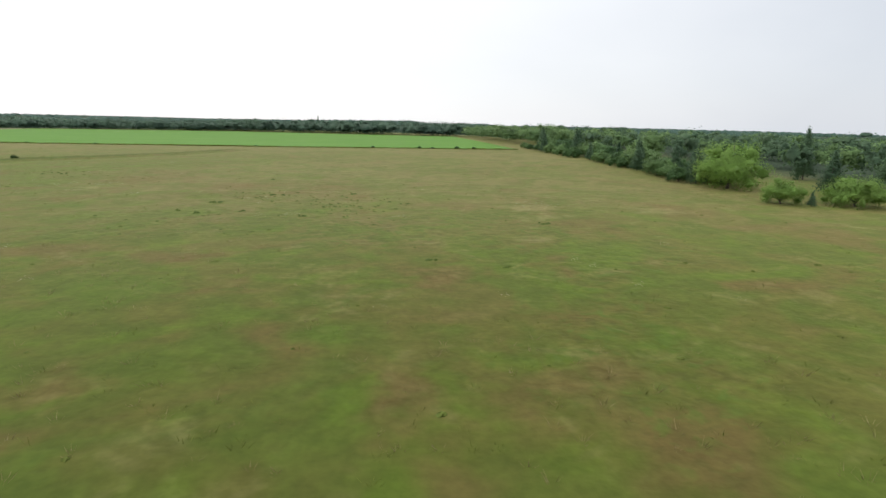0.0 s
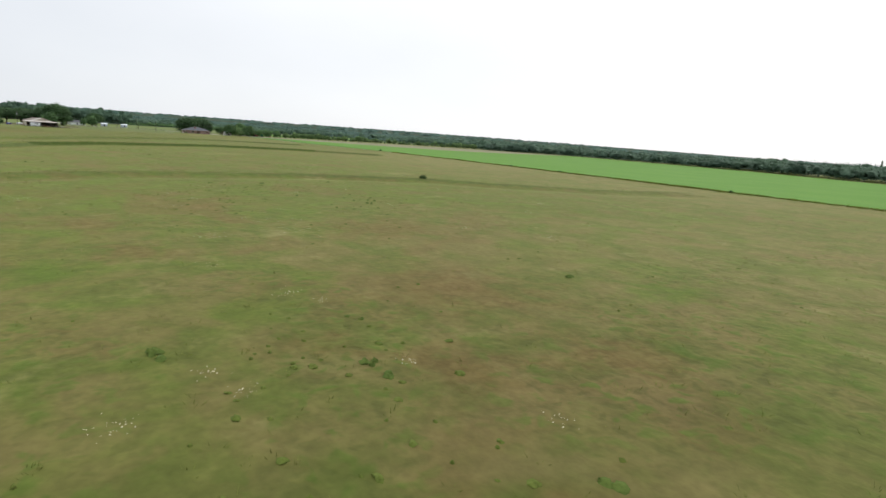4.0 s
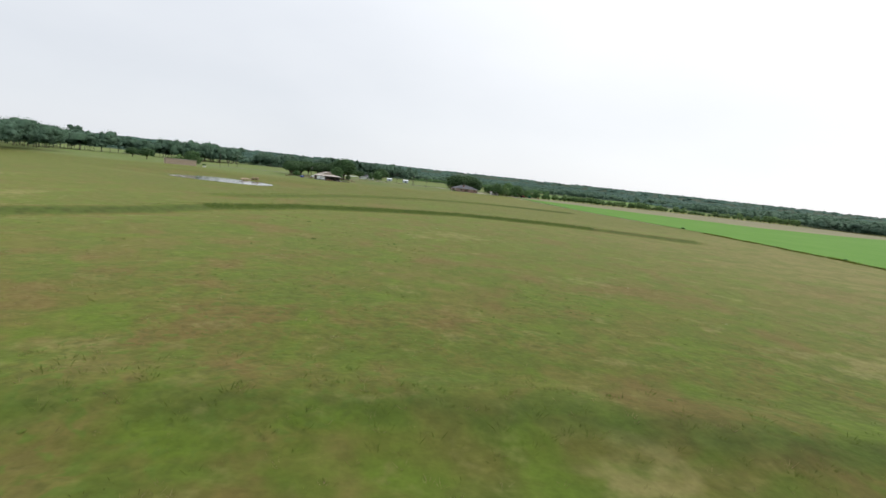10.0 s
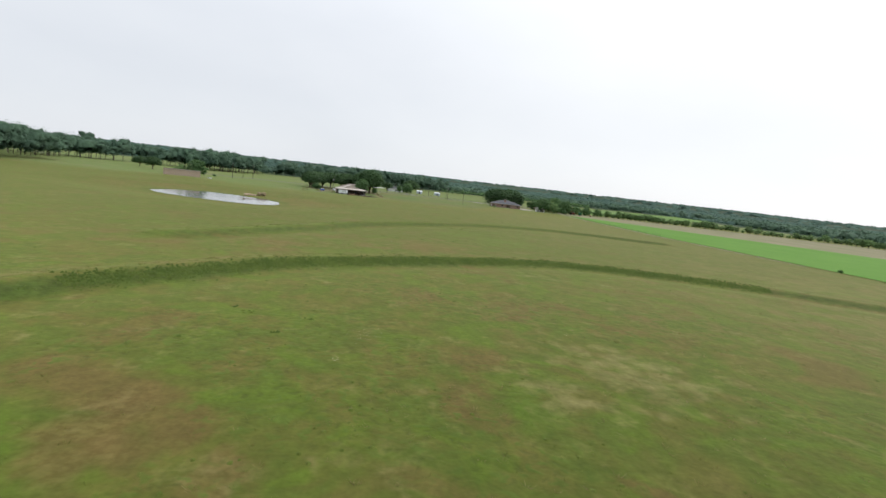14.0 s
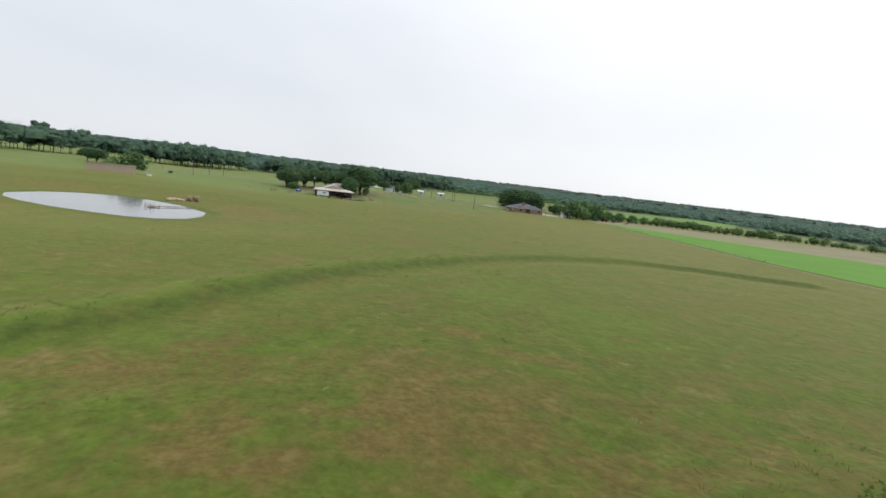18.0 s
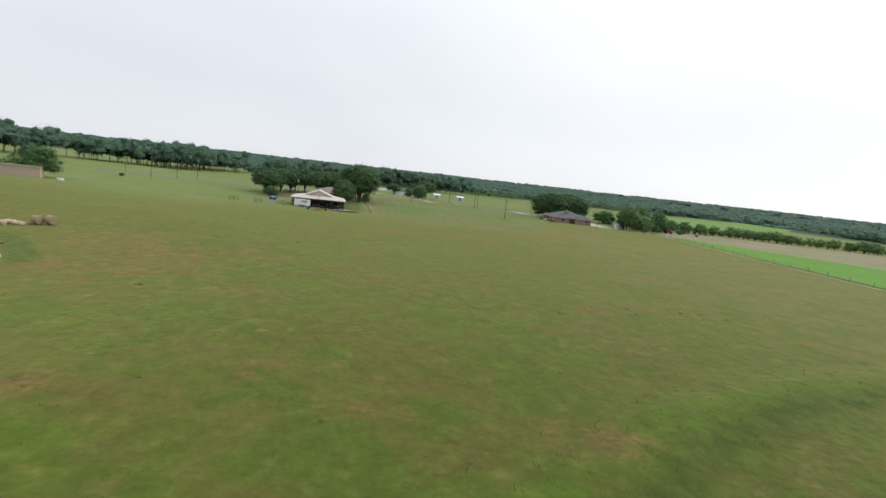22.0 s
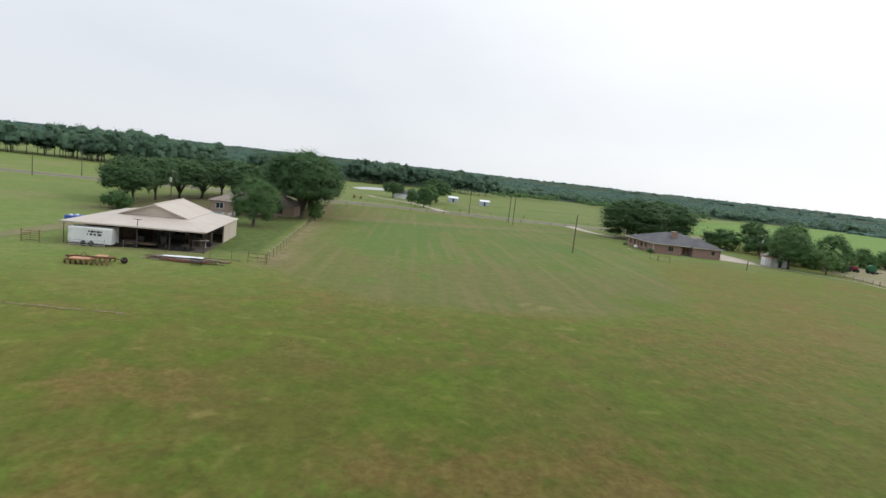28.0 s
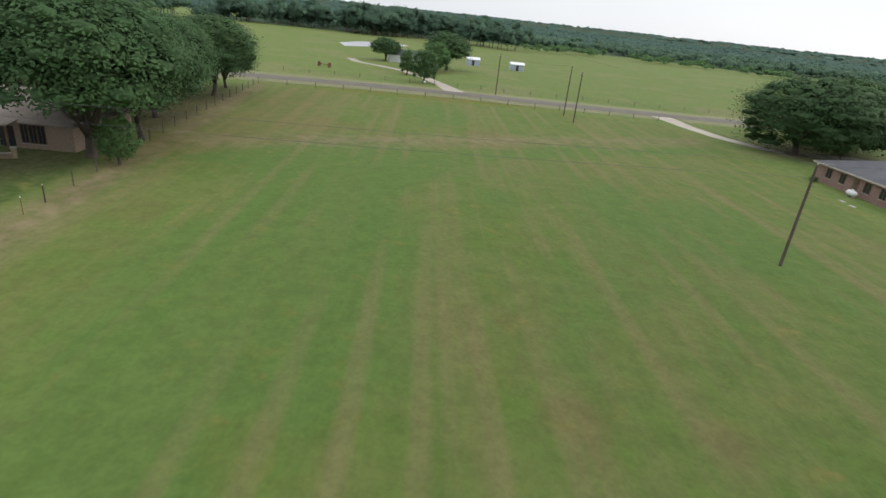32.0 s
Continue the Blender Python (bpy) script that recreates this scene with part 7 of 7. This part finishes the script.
def fence(name, pts, gap, high, wood, label, wires=4, white=False):
    t = thing(name, pose(0, 0, 0), label, "fence")
    posts = []
    for (ax, ay), (bx, by) in zip(pts, pts[1:]):
        n = max(1, round(math.dist((ax, ay), (bx, by)) / gap))
        posts += [(ax + (bx - ax) * i / n, ay + (by - ay) * i / n) for i in range(n)]
    posts.append(pts[-1])
    rnd = random.Random(len(posts))
    zs = land(np.array([p[0] for p in posts]), np.array([p[1] for p in posts]))
    for (x, y), z in zip(posts, zs):
        h, lx = high * rnd.uniform(0.94, 1.06), rnd.uniform(-0.05, 0.05)
        r = 0.06 if wood else 0.022
        p = part("post", Geo().tube([(x, y, z - 0.2), (x + lx, y + lx, z + h)], r, 6), M_POLE if wood else M_RUST, t)
        if white:
            part("cap", Geo().tube([(x + lx, y + lx, z + h), (x + lx, y + lx, z + h + 0.14)], 0.03, 6), M_WHITE, p, "white painted tip")
    for k in range(wires):
        f = (k + 1) / wires * 0.92
        part("wire", Geo().tube([(x, y, z + high * f) for (x, y), z in zip(posts, zs)], 0.008, 3, False), M_WIRE, t)


fence("fence", [(-432.5, 82.2), (-458, 80.4), (-480, 78.5)], 2.9, 1.25, False, "steel post and wire fence with white post tips", white=True)
fence("fence", [(-480, 78.5), (-510, 75.2), (-557, 71.7)], 4.2, 1.3, True, "dark wooden post and wire fence along the mown field")
fence("fence", [(-432.6, 69.9), (-433.2, 77.8), (-432.4, 80.1)], 2.6, 1.2, False, "short wire fence on steel posts beside the lumber")
fence("fence", [(-557, 71.7), (-561, 100), (-561.5, 130), (-560, 157)], 6.0, 1.15, True, "roadside post and wire fence along the mown field")
fence("fence", [(-584, 70), (-585.5, 108), (-585, 126), (-584, 160), (-588, 215)], 6.5, 1.15, True, "post and wire fence on the far side of the road")
fence("fence", [(-430, 30), (-431, 39), (-431.4, 46), (-432, 53)], 3.0, 1.2, False, "old wire fence before the barn yard")
fence("fence", [(-476, 204.5), (-412, 197.4), (-330, 192.4)], 7.0, 1.1, True, "sparse post fence along the crop edge", 3)


def rail_fence(pts, label):
    t = thing("rail_fence", pose(0, 0, 0), label, "fence")
    for i, (x, y) in enumerate(pts):
        part("post", Geo().tube([(x, y, at(x, y) - 0.2), (x, y, at(x, y) + 1.15)], 0.08, 7), M_PALE_WOOD, t)
        if i:
            a, b = pts[i - 1], (x, y)
            for h in (0.55, 1.0):
                part("rail", Geo().tube([(a[0], a[1], at(*a) + h), (b[0], b[1], at(*b) + h)], 0.05, 6), M_PALE_WOOD, t)


rail_fence([(-488.4, 204.3), (-485.6, 204.2), (-482.8, 204.1), (-480.0, 204.0), (-477.3, 204.0)], "old grey wooden rail fence at the field corner")
m = thing("mailbox", pose(-580.5, 105.5, at(-580.5, 105.5)), "white mailbox on a post by the road", "mailbox")
part("post", Geo().box(-0.06, 0.06, -0.06, 0.06, 0, 1.0), M_PALE_WOOD, m)
part("box", Geo().chamfered(-0.14, 0.14, -0.28, 0.28, 1.0, 1.32, 0.08), M_WHITE, m)

# ---- grass, weeds and flowers ----


def blades(rng, px, py, count, high, wide, spread):
    """Tufts of thin triangular blades, `count` a tuft."""
    n = len(px)
    z = land(px, py)
    base = np.repeat(np.stack([px, py, z], 1), count, 0)
    k = len(base)
    a = rng.uniform(0, 2 * np.pi, k)
    r = spread * rng.random(k) ** 0.7
    base[:, 0] += r * np.cos(a); base[:, 1] += r * np.sin(a); base[:, 2] -= 0.02
    h = np.repeat(high * (0.6 + 0.8 * rng.random(n)), count) * (0.6 + 0.6 * rng.random(k))
    out = 0.9 * r / spread + 0.6
    tip = base + np.stack([np.cos(a) * h * out * 0.8, np.sin(a) * h * out * 0.8, h], 1)
    b = rng.uniform(0, 2 * np.pi, k)
    side = np.stack([np.cos(b), np.sin(b), np.zeros(k)], 1) * wide
    lean = np.stack([0.35 * np.cos(a), 0.35 * np.sin(a), np.ones(k)], 1)
    return np.stack([base - side, base + side, tip], 1), lean


def tuft_mesh(name, made, mat):
    return quads_mesh(name, made[0], mat, 3, made[1])


PATH_LINE = [(0, 0), (3, 15), (1, 33), (-9, 55), (-29, 69), (-58, 75), (-100, 77), (-140, 77), (-190, 83), (-260, 89), (-330, 94), (-400, 104), (-440, 106)]
gr = np.random.default_rng(21)


def scattered(count, reach, keep=None, near=14.0):
    xs, ys = gr.uniform(-470, 60, count * 8), gr.uniform(-30, 200, count * 8)
    d = line_distance(xs, ys, PATH_LINE)
    ok = (gr.random(count * 8) < np.exp(-(d / reach) ** 2)) & (signed(xs, ys, POND) > 1.5) & ~inside(xs, ys, FIELD) & ~inside(xs, ys, LAWN)
    ok &= ~((xs < -420) & (ys < 84))
    if keep is not None:
        ok &= keep(xs, ys)
    xs, ys = xs[ok][:count], ys[ok][:count]
    return xs, ys


def terrace_near(x, y):
    d = np.minimum(np.minimum(line_distance(x, y, TERRACES[0]), line_distance(x, y, TERRACES[1])), line_distance(x, y, TERRACES[2]))
    return d < 4.5


M_TUFT = blade("grass_blades", (0.150, 0.190, 0.036), (0.176, 0.196, 0.046))
M_TUFT_DARK = blade("dark_grass_blades", (0.120, 0.172, 0.030), (0.140, 0.186, 0.036))
M_SPIKY = blade("spiky_leaves", (0.062, 0.104, 0.034), (0.082, 0.128, 0.044))
M_STRAW = blade("straw_blades", (0.34, 0.285, 0.15), (0.26, 0.205, 0.10))
M_FLOWER = material("white_petals", (0.56, 0.53, 0.38), (0.56, 0.50, 0.30), scale=2, fine=0.1, world=True)

x, y = scattered(14000, 45)
stuff("grass_tufts", tuft_mesh("grass_tufts", blades(gr, x, y, 8, 0.12, 0.011, 0.24), M_TUFT), "short green pasture grass in tufts", "grass")
x, y = scattered(9000, 60, lambda a, b: waves(a, b, 9, 8) > 0.0)
stuff("straw_tufts", tuft_mesh("straw_tufts", blades(gr, x, y, 8, 0.18, 0.008, 0.16), M_STRAW), "dry straw-coloured grass stalks", "grass")
x, y = scattered(5000, 70, terrace_near)
stuff("terrace_grass", tuft_mesh("terrace_grass", blades(gr, x, y, 14, 0.20, 0.013, 0.40), M_TUFT_DARK), "tall dark grass on the terrace banks", "grass")


def mounds(x, y, wide, high, sides=9):
    """Low soft clumps of grass or leaves: an uneven ragged mound each."""
    n = len(x)
    w = wide * (0.5 + 0.9 * gr.random(n) ** 1.5)
    h = high * (0.5 + 0.8 * gr.random(n))
    turn = gr.uniform(0, 6.28, n)
    rings, up = [], []
    for k, (out, rise) in enumerate(((1.0, -0.25), (0.74, 0.42), (0.38, 0.86))):
        a = turn[:, None] + np.arange(sides)[None] * 2 * np.pi / sides + 0.3 * k
        r = w[:, None] * out * (1 + 0.28 * gr.normal(size=(n, sides)).clip(-1.6, 1.6))
        px, py = x[:, None] + r * np.cos(a), y[:, None] + 0.8 * r * np.sin(a)
        z = land(x, y)[:, None] + h[:, None] * (rise + 0.22 * gr.normal(size=(n, sides)) * (k > 0)) - 0.02 * (k == 0)
        rings.append(np.stack([px, py, z], -1))
        up.append(np.stack([0.25 * np.cos(a), 0.25 * np.sin(a), np.ones_like(a)], -1))
    top = np.stack([x, y, land(x, y) + h], -1)[:, None].repeat(sides, 1)
    tris, nrm = [], []
    for (p, q), v in zip(((rings[0], rings[1]), (rings[1], rings[2])), up):
        p1, q1 = np.roll(p, -1, 1), np.roll(q, -1, 1)
        tris += [np.stack([p, p1, q1], 2), np.stack([p, q1, q], 2)]
        nrm += [v, v]
    tris.append(np.stack([rings[2], np.roll(rings[2], -1, 1), top], 2))
    nrm.append(up[2])
    return np.concatenate([t.reshape(-1, 3, 3) for t in tris]), np.concatenate([v.reshape(-1, 3) for v in nrm])


def tussocks(x, y, wide, high, count):
    """A dome of stiff leaning blades."""
    n = len(x)
    k = n * count
    cx, cy = np.repeat(x, count), np.repeat(y, count)
    a, r = gr.uniform(0, 2 * np.pi, k), np.sqrt(gr.random(k))
    bx, by = cx + wide * r * np.cos(a) * 0.5, cy + wide * r * np.sin(a) * 0.5
    h = high * (0.5 + 0.6 * gr.random(k)) * (1.1 - 0.6 * r)
    base = np.stack([bx, by, land(bx, by) - 0.02], 1)
    tip = base + np.stack([np.cos(a) * r * wide * 0.7, np.sin(a) * r * wide * 0.7, h + 0.03], 1)
    b = a + np.pi / 2
    side = np.stack([np.cos(b), np.sin(b), np.zeros(k)], 1) * 0.05
    return np.stack([base - side, base + side, tip], 1), np.stack([np.cos(a) * r, np.sin(a) * r, np.full(k, 0.6)], 1)


M_MOUND = material("grass_tussock", (0.084, 0.114, 0.019), (0.106, 0.126, 0.025), scale=0.6, fine=0.20, fine_scale=9, spec=0.1, world=True, bump=0.5)
M_WEED = material("leafy_weed", (0.066, 0.100, 0.019), (0.090, 0.124, 0.024), scale=0.5, fine=0.18, fine_scale=14, spec=0.1, world=True, bump=0.2)


def hummocky(x, y):
    """The stretches of pasture that are thick with clumps."""
    d = np.minimum(np.minimum(np.hypot((x + 62) / 16, (y - 72) / 13), np.hypot((x + 18) / 13, (y - 49) / 11)), np.minimum(np.hypot((x + 140) / 12, (y - 80) / 9), np.hypot((x + 163) / 8, (y - 69) / 6)))
    d = np.minimum(d, np.minimum(np.hypot((x + 205) / 14, (y - 72) / 8), np.hypot((x + 112) / 8, (y - 90) / 7)))
    return gr.random(len(x)) < 0.04 + 0.85 * smooth((1.25 - d) / 0.5) * smooth((0.35 + waves(x, y, 2.1, 5)) / 0.5)


x, y = scattered(9000, 26, hummocky)
stuff("grass_tussocks", tuft_mesh("grass_tussocks", mounds(x, y, 0.16, 0.06, 7), M_MOUND), "low dark green grass tussocks dotted over the pasture", "grass")
lx, ly = [], []
for line, side, n in ((TERRACES[1][2:11], 2.2, 10000),):      # rank growth in the damp hollows
    pts = offset(line, side)
    for a, b in zip(pts, pts[1:]):
        m = int(n * math.dist(a, b) / 150)
        f, e = gr.random(m), gr.normal(size=m) * 0.85
        ux, uy = (b[1] - a[1]) / math.dist(a, b), -(b[0] - a[0]) / math.dist(a, b)
        lx += list(a[0] + (b[0] - a[0]) * f + ux * e); ly += list(a[1] + (b[1] - a[1]) * f + uy * e)
stuff("bank_weeds", tuft_mesh("bank_weeds", mounds(np.array(lx), np.array(ly), 0.17, 0.10, 6), M_WEED), "rank dark green weeds along the terrace banks", "weeds")


# single dark weed clumps that stand out from the grass
WEEDS_EAST = [(1.4, 29.7), (5.6, 42.2), (-2.5, 30.9), (-14.9, 45.3), (-23.8, 52.2), (-22.5, 46.1), (-24.6, 47.5), (-19.2, 47.1), (-13.5, 45.0), (-12.8, 50.0), (-7.4, 53.3), (-5.4, 52.2), (-23.5, 52.7),
              (-19.6, 57.7), (-18.5, 58.0), (-24.5, 73.1), (-23.9, 59.0), (-11.6, 58.9), (-58.4, 80.3), (-64.0, 74.2), (-58.3, 66.2), (-59.1, 78.4), (-55.8, 78.7), (-109.2, 50.6), (-109.6, 52.5), (-77.8, 68.8),
              (-77.4, 91.7), (-80.2, 85.6), (-77.6, 74.8)]
WEEDS_WEST = [(-167.3, 66.3), (-166.3, 67.6), (-161.3, 70.2), (-165.4, 72.3), (-158.8, 65.0), (-140.9, 83.1), (-140.1, 72.1), (-132.5, 66.0), (-269.2, 92.6), (-266.2, 97.5), (-267.6, 100.6), (-235.1, 94.7),
              (-232.0, 93.2), (-230.1, 86.4), (-255.3, 84.0), (-256.3, 86.8), (-266.2, 92.2), (-270.2, 97.1), (-264.4, 100.0), (-317.7, 116.9), (-316.8, 119.4), (-316.3, 129.1), (-314.8, 116.5), (-317.9, 123.8),
              (-317.7, 126.5), (-315.9, 123.7), (-312.5, 106.9), (-348.2, 60.7), (-312.6, 63.8), (-351.9, 79.7), (-337.5, 73.1), (-348.4, 73.5), (-395.9, 113.7), (-378.9, 124.4), (-283.3, 85.2)]
for x, y in WEEDS_EAST + WEEDS_WEST:
    t = thing("weed_clump", pose(0, 0, 0), "dark leafy weed clump standing in the pasture grass", "weed", "pasture weeds")
    n = gr.integers(1, 4)
    part("leaves", tuft_mesh("leaves", mounds(x + gr.normal(size=n) * 0.24, y + gr.normal(size=n) * 0.24, 0.21, 0.12), M_WEED), M_WEED, t)


def spiky_bush(x, y):
    """A low clump of stiff pointed leaves."""
    t = thing("bush", pose(0, 0, 0), "single small spiky green bush standing in the pasture", "bush")
    for dx, dy in ((0, 0), (0.45, 0.1), (-0.4, 0.2), (0.1, -0.4), (-0.15, 0.45)):
        part("leaf_clump", tuft_mesh("leaf_clump", tussocks(np.array([x + dx]), np.array([y + dy]), 0.50, 0.80, 45), M_SPIKY), M_SPIKY, t)


spiky_bush(-84.2, 105.8)


def scrape(pts, wide, count, label):
    """Broken bare patches along a line where the grass was scraped off."""
    f = np.sort(gr.random(count)) * (len(pts) - 1)
    i = np.minimum(f.astype(int), len(pts) - 2)
    p = np.array(pts, float)
    c = p[i] + (p[i + 1] - p[i]) * (f - i)[:, None] + gr.normal(size=(count, 2)) * wide * 0.5
    a = gr.uniform(0, 6.28, count)[:, None] + np.arange(7)[None] * 2 * np.pi / 7
    r = wide * (0.25 + 0.5 * gr.random(count))[:, None] * (1 + 0.3 * gr.normal(size=(count, 7)).clip(-1.5, 1.5))
    x, y = c[:, :1] + r * np.cos(a), c[:, 1:] + r * np.sin(a)
    z = land(x, y) + 0.03 + 0.0001 * np.arange(count)[:, None]
    stuff("bare_scrape", quads_mesh("bare_scrape", np.stack([x, y, z], -1), M_SCRAPE, 7), label, "earth")


M_SCRAPE = material("scraped_earth", (0.168, 0.144, 0.074), (0.196, 0.164, 0.092), scale=1.2, fine=0.2, fine_scale=6, spec=0.1, world=True)
scrape([(-432.8, 113.4), (-430.7, 113.0), (-429.0, 113.2), (-427.7, 113.7), (-426.7, 114.4), (-425.6, 115.6), (-424.5, 117.3)], 0.13, 170, "curved scraped line of bare earth in the mown lawn")
scrape([(-406.4, 66.0), (-406.3, 71.5), (-406.2, 74.1), (-406.3, 78.4)], 0.20, 170, "narrow strip of bare earth near the barn yard")


def flower_patch(centres, count, seed):
    rng = np.random.default_rng(seed)
    out = []
    for cx, cy, r in centres:
        n = max(3, int(count * r * 2.2))
        px, py = cx + rng.normal(size=n) * r * 0.45, cy + rng.normal(size=n) * r * 0.45
        z = land(px, py) + 0.22 + 0.15 * rng.random(n)
        s = 0.009 + 0.011 * rng.random(n)
        a = rng.uniform(0, 6.28, n)
        c = np.stack([px, py, z], 1)
        u, v = np.stack([np.cos(a), np.sin(a), 0.3 * np.ones(n)], 1) * s[:, None], np.stack([-np.sin(a), np.cos(a), 0.2 * np.ones(n)], 1) * s[:, None]
        out.append(np.stack([c - u - v, c + u - v, c + u + v, c - u + v], 1))
    return np.concatenate(out)


spots = [(-16.2, 43.9, 0.7), (-14.3, 44.6, 0.7), (-25.7, 58.9, 0.4), (-18.7, 58.4, 0.4), (-4.3, 60.9, 0.4), (-33.6, 56.6, 0.8), (-41.5, 64.3, 2.4), (-55.6, 59.2, 1.2), (-41.2, 58.6, 1.4), (-27.3, 58.0, 0.7),
         (-20.8, 53.1, 0.5), (-19.1, 53.6, 0.4), (-18.7, 50.5, 0.6), (-13.8, 59.7, 0.4), (-62, 49.6, 2.0), (-5.2, 43.5, 1.0), (6.3, 50.1, 2.4), (5.2, 30.3, 0.4), (0.8, 24.0, 0.3), (7.4, 25.9, 0.4),
         (5.8, 29.1, 0.4), (-60.6, 62.3, 1.2), (-51.9, 67.5, 0.4), (-161.3, 76.5, 1.6), (-235.5, 83.5, 1.4), (-228.3, 96.2, 0.3), (-304.9, 88.6, 0.7), (-316.8, 60.3, 0.5), (-405.2, 99.8, 0.9), (-196.2, 98.8, 0.5)]
spots += [(-46.0, 63.2, 0.5), (-47.8, 62.8, 0.4), (-46.9, 64.3, 0.4), (-46, 66.3, 0.4), (-45.7, 64.9, 0.3)]
spots += [(gr.uniform(-80, 15), gr.uniform(10, 110), gr.uniform(0.2, 0.7)) for _ in range(40)] + [(gr.uniform(-400, -80), gr.uniform(55, 125), gr.uniform(0.15, 0.4)) for _ in range(40)]
stuff("white_flowers", quads_mesh("white_flowers", flower_patch(spots, 22, 5), M_FLOWER), "small white wild flowers in the grass", "flowers")

# weeds on the fence row between pasture and crop
edge = [(18, 162.5), (-60, 170), (-90, 175.5), (-160, 186), (-235, 196)]
wp = [(a[0] + (b[0] - a[0]) * s, a[1] + (b[1] - a[1]) * s) for a, b in zip(edge, edge[1:]) for s in gr.random(260)]
wx, wy = np.array([p[0] for p in wp]), np.array([p[1] for p in wp]) + gr.normal(size=len(wp)) * 0.8 - 0.6
stuff("fence_row_weeds", tuft_mesh("fence_row_weeds", blades(gr, wx, wy, 26, 0.30, 0.05, 0.9), M_TUFT), "dark tall weeds along the crop edge", "weeds")
for x, y, h in ((-24, 166.7, 1.1), (-10, 165.4, 1.1), (-6, 165, 0.9), (1, 164.4, 1.3), (6, 164, 1.0), (-115, 179.5, 0.9), (-60, 170.2, 0.8), (-140, 183.3, 0.9), (-175, 189, 0.8), (-248, 197, 1.2)):
    tree("dull_shrub", x, y - 0.6, h, h * 1.5, "small dark bush on the fence row at the crop edge", "bush", "fence row bushes")
